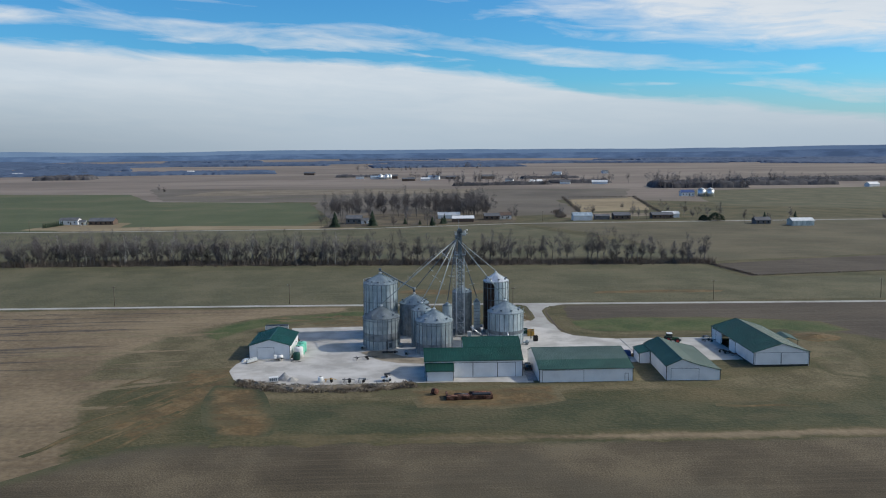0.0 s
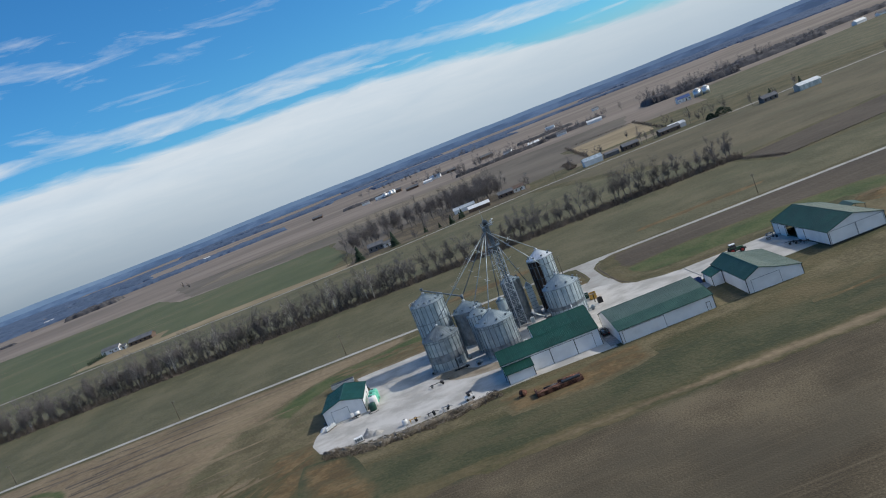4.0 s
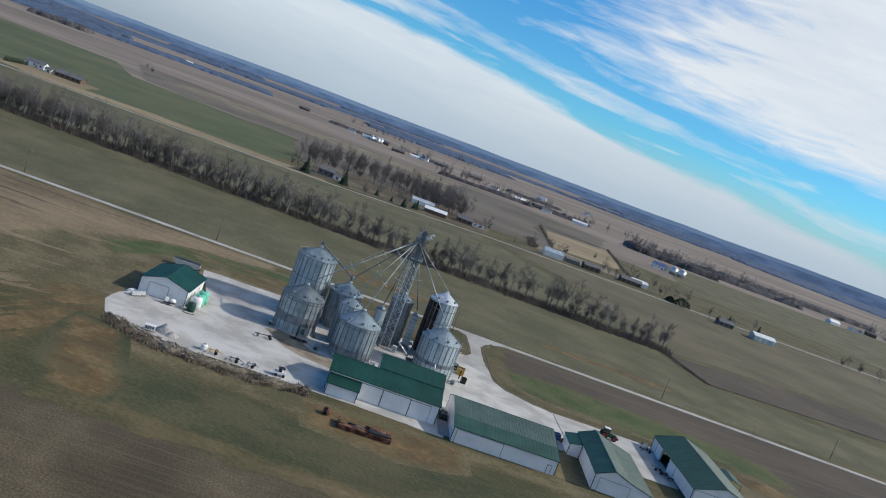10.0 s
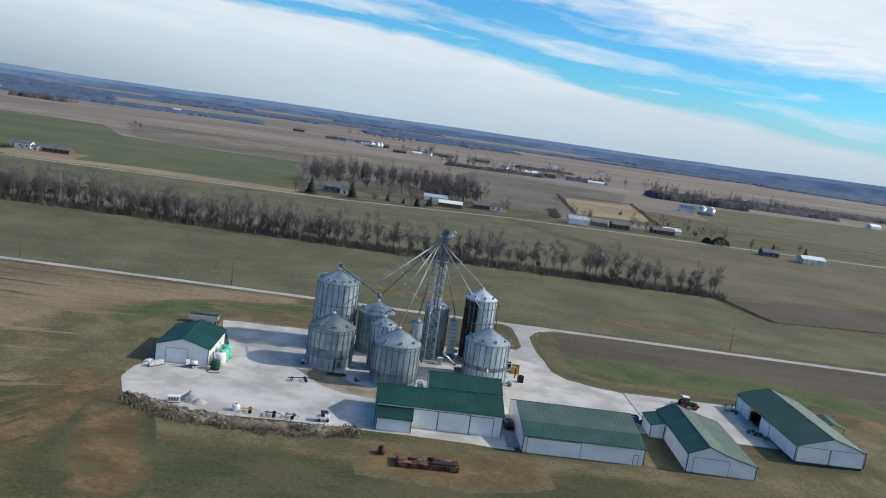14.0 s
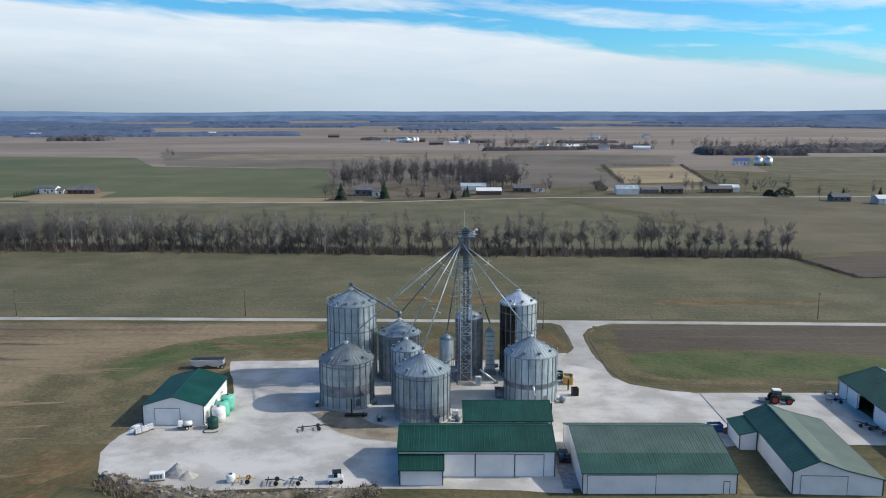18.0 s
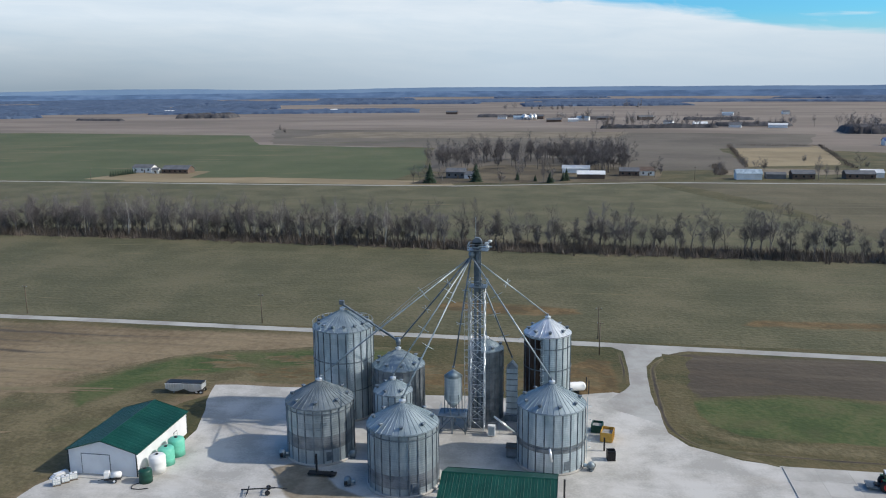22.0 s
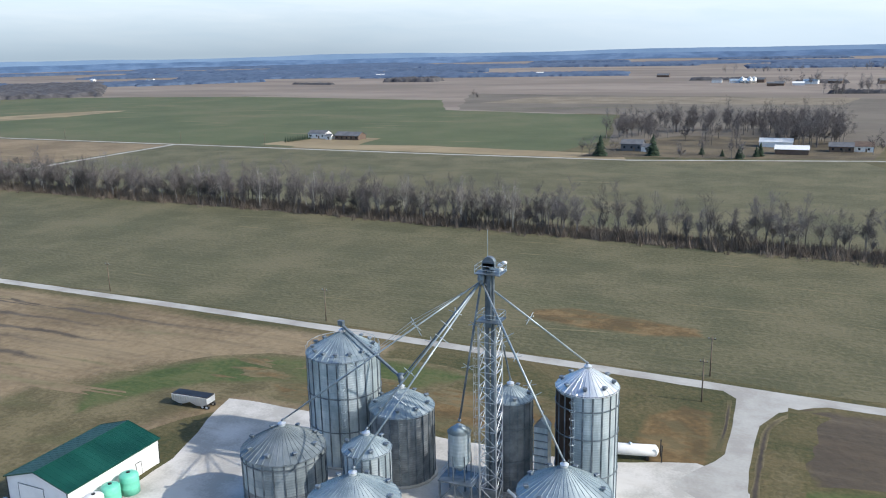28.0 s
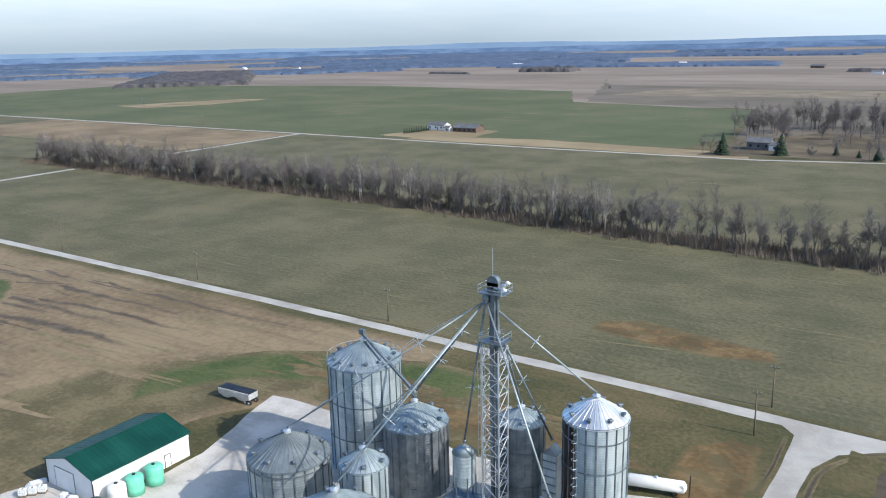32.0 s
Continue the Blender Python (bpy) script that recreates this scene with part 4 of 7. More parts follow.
shed("workshop_shed", (-67.3, -40.9, 0), 0, 12.0, 17.3, [(0, 4.2), (6.05, 6.0), (12.1, 4.2)], ["green_roof", "green_roof"],
     "white steel workshop shed with dark green roof on the gravel yard", [("front", 2.4, 7.3, 3.5, "wide white overhead door"), ("right", 12.5, 13.5, 2.1, "white walk door")])
shed("machine_shed", (10.9, -63.5, 0), 90, 12.0, 26.5, [(0, 4.7), (6.0, 6.75), (12.0, 4.7)], ["green_roof", "green_roof"],
     "long white machine shed with dark green roof and sliding doors", [("left", 1.9, 6.7, 3.9, "white sliding door"), ("left", 6.9, 13.4, 4.0, "white sliding door panel"), ("left", 13.6, 19.2, 4.0, "white wall door panel")])
shed("machine_shed_wing", (11.9, -51.2, 0), 90, 11.0, 16.1, [(0, 5.2), (5.6, 7.0), (11.0, 5.0)], ["green_roof", "green_roof"], "white shed wing with dark green roof behind the machine shed")
shed("lean_to", (-8.1, -66.8, 0), 90, 3.45, 7.1, [(0, 2.8), (3.45, 4.1)], ["green_roof"], "white lean-to with dark green roof against the machine shed")
# the steep lower slope is painted darker for its angle to the light
shed("storage_shed", (39.6, -69.8, 0), 90, 21.0, 25.0, [(0, 3.7), (5.0, 4.85), (13.8, 6.1), (21.0, 3.7)], ["shaded_roof", "faded_lit_roof", "faded_lit_roof"],
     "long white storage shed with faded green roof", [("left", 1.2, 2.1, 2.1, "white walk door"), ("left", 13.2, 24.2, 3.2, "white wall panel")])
# shade of the west slope is put into its roof colour
shed("gable_shed", (48.6, -69.8, 0), -3, 14.3, 25.6, [(0, 4.0), (4.1, 5.85), (8.4, 4.3), (14.3, 2.9)], ["shaded_roof", "faded_lit_roof", "faded_lit_roof"],
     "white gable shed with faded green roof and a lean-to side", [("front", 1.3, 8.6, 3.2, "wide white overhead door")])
shed("side_annex", (46.2, -52.4, 0), -3, 3.1, 7.5, [(0, 3.0), (3.1, 3.75)], ["green_roof"], "small white annex with green roof beside the gable shed")
# the east slope gets paler sheets, its sunlight painted in
shed("implement_shed", (77.3, -57.9, 0), -1, 15.8, 34.2, [(0, 4.15), (7.9, 6.6), (15.8, 4.15)], ["green_roof", "faded_lit_roof"],
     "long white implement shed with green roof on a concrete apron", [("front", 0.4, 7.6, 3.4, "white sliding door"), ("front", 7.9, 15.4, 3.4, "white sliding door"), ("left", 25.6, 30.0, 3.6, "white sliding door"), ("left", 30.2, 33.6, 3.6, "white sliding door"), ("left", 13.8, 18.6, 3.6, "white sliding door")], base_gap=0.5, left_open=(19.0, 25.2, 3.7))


# ---- grain bins ----
def wedge_mesh(r, n, rise, mat):
    """One roof sheet of n round a cone, with a raised rib on its edge."""
    bm = bmesh.new()
    half = math.pi / n
    r1, z1 = 0.45, rise * (1 - 0.45 / r)
    r0, z0 = r + 0.16, -rise * 0.16 / r
    def v(rad, ang, z):
        return bm.verts.new((rad * math.cos(ang), rad * math.sin(ang), z))
    rib = 0.05 / r
    sec = [(-half, 0.0), (-half + rib * 0.4, 0.08), (-half + rib * 1.6, 0.08), (-half + rib * 2.2, 0.0), (0, 0.01), (half, 0.0)]
    a = [v(r0, s, z0 + h) for s, h in sec]
    b = [v(r1, s, z1 + h * 0.6) for s, h in sec]
    for i in range(len(sec) - 1):
        bm.faces.new((a[i], a[i + 1], b[i + 1], b[i]))
    c = [v(r0, s, z0 - 0.05) for s in (-half, half)]
    e = [v(r1, s, z1 - 0.05) for s in (-half, half)]
    bm.faces.new((c[0], e[0], e[1], c[1]))
    bm.faces.new([*a[::-1], c[0], c[1]])
    return mesh_of(bm, "roof_sheet", mat)


def ring_mesh(r, h, mat, waves=3, seg=48):
    """One ring of wall sheets with rolled corrugations."""
    bm = bmesh.new()
    rows = []
    steps = waves * 4
    for k in range(steps + 1):
        rr = r + 0.018 * math.sin(2 * math.pi * waves * k / steps)
        rows.append([bm.verts.new((rr * math.cos(2 * math.pi * i / seg), rr * math.sin(2 * math.pi * i / seg), h * k / steps)) for i in range(seg)])
    for k in range(steps):
        for i in range(seg):
            j = (i + 1) % seg
            bm.faces.new((rows[k][i], rows[k][j], rows[k + 1][j], rows[k + 1][i]))
    return mesh_of(bm, "wall_ring", mat, smooth=True)


def vent_mesh():
    bm = bmesh.new()
    bm_box(bm, (0.42, 0.42, 0.3), (0, 0, 0.15))
    bm_box(bm, (0.62, 0.58, 0.24), (0.08, 0, 0.4))
    bmesh.ops.bevel(bm, geom=bm.edges[:], offset=0.05, segments=1, affect="EDGES")
    return mesh_of(bm, "roof_vent", M["galv_dark"])


VENT = vent_mesh()
RIBS = {}


def grain_bin(x, y, r, eave, apex, label, wall="galv", roof="galv_roof", vents=10, vent_at=0.18, ribs=24, dark_rings=(), stand=0.0, ladder=None, rail=False, name="grain_bin", bands=(), stain=None):
    root = thing(name, (x, y, 0), 0, label, "grain bin", "steel grain bins")
    tube_part("foundation", (0, 0, 0.0), (0, 0, 0.28), r + 0.35, M["concrete"], root, sides=40)
    n = max(3, round((eave - 0.28) / 1.12))
    h = (eave - 0.28) / n
    meshes = {}
    for k in range(n):
        key = "rust_stain" if wall == "rust" else ("galv_mid" if k in dark_rings else wall)
        if key not in meshes:
            meshes[key] = ring_mesh(r, h, M[key])
        piece("wall_ring", meshes[key], root, pose(0, 0, 0.28 + k * h, 0, 0, random.random() * 360))
    if ribs:
        bm = bmesh.new()
        bm_box(bm, (0.08, 0.11, eave - 0.3), (0, 0, (eave - 0.3) / 2 + 0.28))
        bm_box(bm, (0.03, 0.24, eave - 0.3), (-0.04, 0, (eave - 0.3) / 2 + 0.28))
        # ribs are the wall's zinc made darker, their shadow put into the colour
        me = mesh_of(bm, "stiffener", M["galv_dark"])
        for i in range(ribs):
            a = 2 * math.pi * (i + 0.37) / ribs
            piece("stiffener", me, root, pose((r + 0.06) * math.cos(a), (r + 0.06) * math.sin(a), 0, 0, 0, math.degrees(a)))
    for z in bands:
        bm = bmesh.new()
        bmesh.ops.create_cone(bm, cap_ends=False, segments=48, radius1=r + 0.17, radius2=r + 0.17, depth=0.16, matrix=Matrix.Translation((0, 0, z)))
        bmesh.ops.solidify(bm, geom=bm.faces[:], thickness=0.08)
        part("wind_ring", bm, M["galv_dark"], root)
    rise = (apex - eave) * r / max(0.1, r - 0.2)
    ns = 36 if r > 4.5 else (28 if r > 3 else 16)
    me = wedge_mesh(r, ns, rise, M[roof])
    for i in range(ns):
        piece("roof_sheet", me, root, pose(0, 0, eave, 0, 0, 360 * i / ns))
    bm = bmesh.new()
    zc = eave + rise * (1 - 0.45 / r)
    bm_tube(bm, (0, 0, zc - 0.1), (0, 0, zc + 0.32), 0.5, 0.46, 16)
    bm_tube(bm, (0, 0, zc + 0.32), (0, 0, zc + 0.55), 0.56, 0.15, 16)
    part("roof_cap", bm, M["bright_zinc"], root)
    bm = bmesh.new()
    bmesh.ops.create_cone(bm, cap_ends=False, segments=48, radius1=r + 0.12, radius2=r + 0.1, depth=0.2, matrix=Matrix.Translation((0, 0, eave - 0.08)))
    bmesh.ops.solidify(bm, geom=bm.faces[:], thickness=0.05)
    part("eave_ring", bm, M["galv_dark"], root)
    for i in range(vents):
        a = 2 * math.pi * (i + 0.2) / vents
        rr = r * (1 - vent_at)
        piece("roof_vent", VENT, root, pose(rr * math.cos(a), rr * math.sin(a), eave + rise * (1 - rr / r) - 0.03, 0, 0, math.degrees(a)))
    if stain:
        a0, a1, z0, z1 = stain
        bm = bmesh.new()
        n2 = 14
        cols = [[bm.verts.new(((r + 0.03) * math.cos(radians(a0 + (a1 - a0) * i / n2)), (r + 0.03) * math.sin(radians(a0 + (a1 - a0) * i / n2)),
                 z0 + (z1 - z0) * k + (0.0 if k else 0.8 * noise.noise(Vector((i * 0.6, 3, 1)))))) for k in (0, 1)] for i in range(n2 + 1)]
        for i in range(n2):
            bm.faces.new((cols[i][0], cols[i + 1][0], cols[i + 1][1], cols[i][1]))
        bmesh.ops.solidify(bm, geom=bm.faces[:], thickness=0.01)
        part("stained_sheet", bm, M["rust_stain"], root, "dark brown stained wall sheet", smooth=True)
    # walk-in door low on the wall
    bm = bmesh.new()
    bm_box(bm, (0.14, 0.95, 1.5), (r + 0.03, 0, 1.5))
    bmesh.ops.rotate(bm, verts=bm.verts[:], cent=(0, 0, 0), matrix=Matrix.Rotation(radians(-60), 3, "Z"))
    part("bin_door", bm, M["galv_dark"], root)
    if ladder is not None:
        bm = bmesh.new()
        rail_r = r + 0.3
        for s in (-0.25, 0.25):
            bm_tube(bm, (rail_r, s, 0.4), (rail_r, s, eave + 0.8), 0.035, sides=5)
        zz = 0.7
        while zz < eave:
            bm_tube(bm, (rail_r, -0.25, zz), (rail_r, 0.25, zz), 0.02, sides=4)
            zz += 0.35
        zz = 2.5
        while zz < eave:
            for k in range(6):
                a0, a1 = math.pi * (k / 6 - 0.5), math.pi * ((k + 1) / 6 - 0.5)
                bm_tube(bm, (rail_r + 0.7 * math.cos(a0), 0.36 * math.sin(a0), zz), (rail_r + 0.7 * math.cos(a1), 0.36 * math.sin(a1), zz), 0.025, sides=4, caps=False)
            zz += 1.2
        bmesh.ops.rotate(bm, verts=bm.verts[:], cent=(0, 0, 0), matrix=Matrix.Rotation(radians(ladder), 3, "Z"))
        part("ladder", bm, M["galv"], root, "caged steel ladder")
    if rail:
        bm = bmesh.new()
        bm_tube(bm, (0, 0, 0), (0, 0, 1.0), 0.03, sides=4)
        post = mesh_of(bm, "rail_post", M["galv"])
        for i in range(24):
            a = 2 * math.pi * i / 24
            piece("rail_post", post, root, pose((r + 0.05) * math.cos(a), (r + 0.05) * math.sin(a), eave))
        bm = bmesh.new()
        bmesh.ops.create_cone(bm, cap_ends=False, segments=24, radius1=r + 0.05, radius2=r + 0.05, depth=0.05, matrix=Matrix.Translation((0, 0, eave + 1.0)))
        bmesh.ops.solidify(bm, geom=bm.faces[:], thickness=0.03)
        part("eave_rail", bm, M["galv"], root)
    return root


M["galv_mid"] = material("dull_zinc_band", [(0.16, 0.18, 0.20), (0.22, 0.245, 0.265), (0.28, 0.31, 0.33)], 2, 1.5, 0.5, metal=0.65, bump=0.1, contrast=0.7, spread=0.12)
grain_bin(-29.4, -9.3, 5.65, 17.4, 20.5, "tall corrugated grey steel grain bin with conical roof", vents=14, ladder=-62, rail=True, bands=(6, 11.5))
grain_bin(-28.6, -27.2, 5.7, 9.8, 13.0, "squat dull grey steel grain bin with dark band", wall="galv_dull", roof="dull_roof", vents=8, dark_rings=(2, 3), bands=(9.0,))
grain_bin(-18.2, -11.6, 4.8, 11.0, 13.9, "weathered grey-blue steel grain bin", wall="galv_mid", vents=9, ladder=180)
grain_bin(9.3, -9.5, 4.2, 17.7, 20.3, "tall steel grain bin with bright roof and dark rust stain", roof="bright_zinc", vents=8, ribs=20, bands=(5.8, 11.5, 15.5), ladder=-100, stain=(160, 257, 1.5, 17.2))
grain_bin(10.6, -25.1, 5.6, 10.4, 13.8, "squat grey steel grain bin with a dark ring", vents=9, dark_rings=(3,), ladder=5, bands=(4.4,))
grain_bin(-12.3, -35.9, 5.6, 10.2, 13.5, "squat grey steel grain bin beside the machine shed", wall="galv_dull", vents=8, dark_rings=(1, 2), bands=(9.3,))
grain_bin(-16.0, -26.1, 3.2, 11.5, 13.5, "small grey steel grain bin between larger bins", vents=6, ribs=18)

grain_bin(-2.1, -8.6, 3.2, 13.9, 15.7, "narrow dark grey steel grain bin behind the tower", wall="galv_mid", vents=5, ribs=18, bands=(5, 10))


# ---- elevator tower ----
def elevator():
    cx, cy, s, top = -3.0, -14.2, 1.25, 26.0
    root = thing("elevator_tower", (cx, cy, 0), 0, "grey lattice steel grain elevator tower with head platform", "elevator tower")
    box_part("footing", (3.6, 3.6, 0.3), (0, 0, 0.15), M["concrete"], root)
    for sx in (-1, 1):
        for sy in (-1, 1):
            box_part("tower_leg", (0.16, 0.16, top), (sx * s, sy * s, top / 2), M["bright_zinc"], root)
    bays = 12
    hb = top / bays
    bm = bmesh.new()
    bm_tube(bm, (-s, 0, 0), (s, 0, 0), 0.06, sides=6)
    bar = mesh_of(bm, "crossbar", M["bright_zinc"])
    bm = bmesh.new()
    bm_tube(bm, (-s, 0, 0.05), (s, 0, hb - 0.05), 0.055, sides=6)
    dia = mesh_of(bm, "brace", M["bright_zinc"])
    bm = bmesh.new()
    bm_tube(bm, (s, 0, 0.05), (-s, 0, hb - 0.05), 0.055, sides=6)
    dib = mesh_of(bm, "brace", M["bright_zinc"])
    for k in range(bays):
        for q in range(4):
            m = pose(0, 0, 0, 0, 0, 90 * q) @ pose(0, -s, 0.3 + k * hb)
            piece("crossbar", bar, root, m)
            piece("brace", dia if (k + q) % 2 else dib, root, m)
            if k % 2:
                piece("brace", dib if (k + q) % 2 else dia, root, m)
    # twin casings of the bucket elevator
    for x in (-0.45, 0.35):
        box_part("elevator_casing", (0.42, 0.5, 34.0), (x, 0.1, 17.2), M["galv_dark"], root)
    box_part("boot", (1.9, 1.2, 1.6), (0, 0.1, 1.0), M["galv_dark"], root)
    box_part("upper_casing", (0.5, 0.4, 8.0), (0.05, -0.4, 30.0), M["galv_dark"], root)

    def platform(z, w, d, name):
        deck = box_part(name, (w, d, 0.1), (0.1, 0, z), M["galv_dark"], root)
        for sx in (-1, 1):
            for sy in (-1, 1):
                box_part("rail_post", (0.06, 0.06, 1.1), (0.1 + sx * w / 2 * 0.96, sy * d / 2 * 0.96, z + 0.55), M["galv"], deck)
        for hz in (0.55, 1.1):
            for sy in (-1, 1):
                box_part("rail", (w, 0.05, 0.05), (0.1, sy * d / 2 * 0.96, z + hz), M["galv"], deck)
            for sx in (-1, 1):
                box_part("rail", (0.05, d, 0.05), (0.1 + sx * w / 2 * 0.96, 0, z + hz), M["galv"], deck)
        return deck

    platform(27.0, 3.3, 3.0, "lower_platform")
    platform(33.6, 3.6, 2.8, "head_platform")
    bm = bmesh.new()
    bmesh.ops.create_cone(bm, cap_ends=True, segments=20, radius1=0.85, radius2=0.85, depth=0.8, matrix=pose(-0.1, 0.1, 34.9, 90, 0, 0))
    bm_box(bm, (1.7, 0.8, 0.9), (-0.1, 0.1, 34.4))
    part("head_section", bm, M["galv_dark"], root)
    bm = bmesh.new()
    bmesh.ops.create_cone(bm, cap_ends=True, segments=20, radius1=0.7, radius2=0.7, depth=0.7, matrix=pose(0.0, 0.1, 28.0, 90, 0, 0))
    part("second_head", bm, M["galv_dark"], root)
    for i, (x, z) in enumerate(((1.6, 34.8), (2.2, 35.2), (1.7, 34.2))):
        bm = bmesh.new()
        bmesh.ops.create_uvsphere(bm, u_segments=12, v_segments=8, radius=0.3, matrix=pose(x, -0.4, z) @ Matrix.Diagonal((1.25, 0.8, 0.85, 1)))
        part("motor_cover", bm, M["white"], root, "white rounded motor cover", smooth=True)
    box_part("motor_arm", (2.4, 0.18, 0.18), (1.3, -0.3, 34.2), M["galv"], root)
    tube_part("antenna", (-0.4, 0.3, 35.5), (-0.4, 0.3, 39.3), 0.045, M["galv"], root, sides=6)
    bm = bmesh.new()
    bm_tube(bm, (-1.05, -0.3, 31.9), (-1.05, -0.3, 32.7), 0.28, 0.6, 12)
    bm_tube(bm, (-1.05, -0.3, 32.7), (-1.05, -0.3, 33.3), 0.6, 0.5, 12)
    bm_tube(bm, (-1.05, -0.3, 33.2), (-0.3, 0.0, 34.4), 0.22, 0.25, 8)
    part("distributor", bm, M["galv_dark"], root)
    # caged ladder up the side
    bm = bmesh.new()
    for y in (-0.25, 0.25):
        bm_tube(bm, (-s - 0.45, y, 0.3), (-s - 0.45, y, 26.5), 0.04, sides=5)
    for k in range(60):
        bm_tube(bm, (-s - 0.45, -0.25, 0.6 + k * 0.43), (-s - 0.45, 0.25, 0.6 + k * 0.43), 0.022, sides=4)
    for k in range(19):
        zz = 2.5 + k * 1.25
        for a, b in (((-s - 0.45, -0.35), (-s - 1.15, -0.35)), ((-s - 1.15, -0.35), (-s - 1.15, 0.35)), ((-s - 1.15, 0.35), (-s - 0.45, 0.35))):
            bm_tube(bm, (*a, zz), (*b, zz), 0.025, sides=4)
    for y in (-0.35, 0.35):
        bm_tube(bm, (-s - 1.15, y, 2.5), (-s - 1.15, y, 26), 0.025, sides=4)
    part("ladder", bm, M["bright_zinc"], root, "pale caged ladder")
    return root


elevator()
HUB = Vector((-4.1, -14.5, 32.4))


def spout(target, r, mat, marks=(0.35, 0.62), wide=False, start=HUB):
    a, b = Vector(start), Vector(target)
    root = thing("grain_spout", tuple(a), 0, "long sloping steel grain spout from tower to bin", "spout", "grain spouts")
    d = b - a
    tube_part("pipe", (0, 0, 0), d, r * 1.05, M[mat], root, sides=10)
    side = d.cross(Vector((0, 0, 1))).normalized()
    up = side.cross(d).normalized()
    for k in marks:
        p = d * k
        for q in (side + up, side - up):
            w = 2.3 if wide else 1.5
            tube_part("truss_arm", p - q * w * 0.5, p + q * w * 0.5, 0.045, M["galv"], root, sides=6)
    if wide:
        for q in (side, -side):
            tube_part("truss_cable", d * 0.06 + up * 0.0, d * marks[0] + (q + up) * 0.75, 0.025, M["galv"], root, sides=5)
            tube_part("truss_cable", d * marks[0] + (q + up) * 0.75, d * 0.96, 0.025, M["galv"], root, sides=5)
    tube_part("flange", d * 0.985, d, r * 1.7, M["galv_dark"], root, sides=10)
    return root


spout((-28.6, -27.2, 13.5), 0.11, "galv_dull", (0.32, 0.62), True)
spout((-18.2, -11.6, 15.1), 0.13, "galv_dark", (0.3, 0.6))
spout((-12.3, -35.9, 14.0), 0.12, "galv_dull", (0.33, 0.66))
spout((-16.0, -26.1, 14.0), 0.11, "galv_dull", (0.3, 0.62))
spout((-7.3, -15.2, 11.9), 0.14, "galv_dark", (0.3, 0.6))
spout((10.6, -25.1, 14.2), 0.12, "galv_dull", (0.33, 0.66))
spout((9.3, -9.5, 20.8), 0.12, "galv_dull", (0.45,))
spout((2.8, -8.9, 12.2), 0.14, "galv_dark", (0.4, 0.7), start=(-2.2, -13.6, 27.2))
spout((-2.1, -8.6, 16.3), 0.12, "galv_dark", (0.4,), start=(-2.4, -13.2, 27.2))


def roof_conveyor(a, b):
    a, b = Vector(a), Vector(b)
    root = thing("roof_conveyor", tuple(a), 0, "grey steel conveyor running between two bin roofs", "conveyor")
    d = b - a
    q = d.to_track_quat("X", "Z").to_matrix().to_4x4()
    ob = box_part("conveyor_body", (d.length, 0.36, 0.36), (d.length / 2, 0, 0), M["galv_dark"], root)
    ob.matrix_basis = q
    box_part("drive_motor", (0.9, 0.7, 0.8), (-0.1, 0, 0.35), M["galv_dark"], root, bevel=0.05)
    tube_part("hopper", d + Vector((0, 0, -0.9)), d + Vector((0, 0, 0.5)), 0.35, M["galv_dark"], root, sides=10, r1=0.6)
    for k in (0.35, 0.6):
        tube_part("support", d * k, Vector((d.x * k, d.y * k, d.z * k - 1.2)), 0.06, M["galv"], root, sides=5)
    return root


roof_conveyor((-29.4, -9.3, 21.4), (-18.2, -11.6, 15.4))


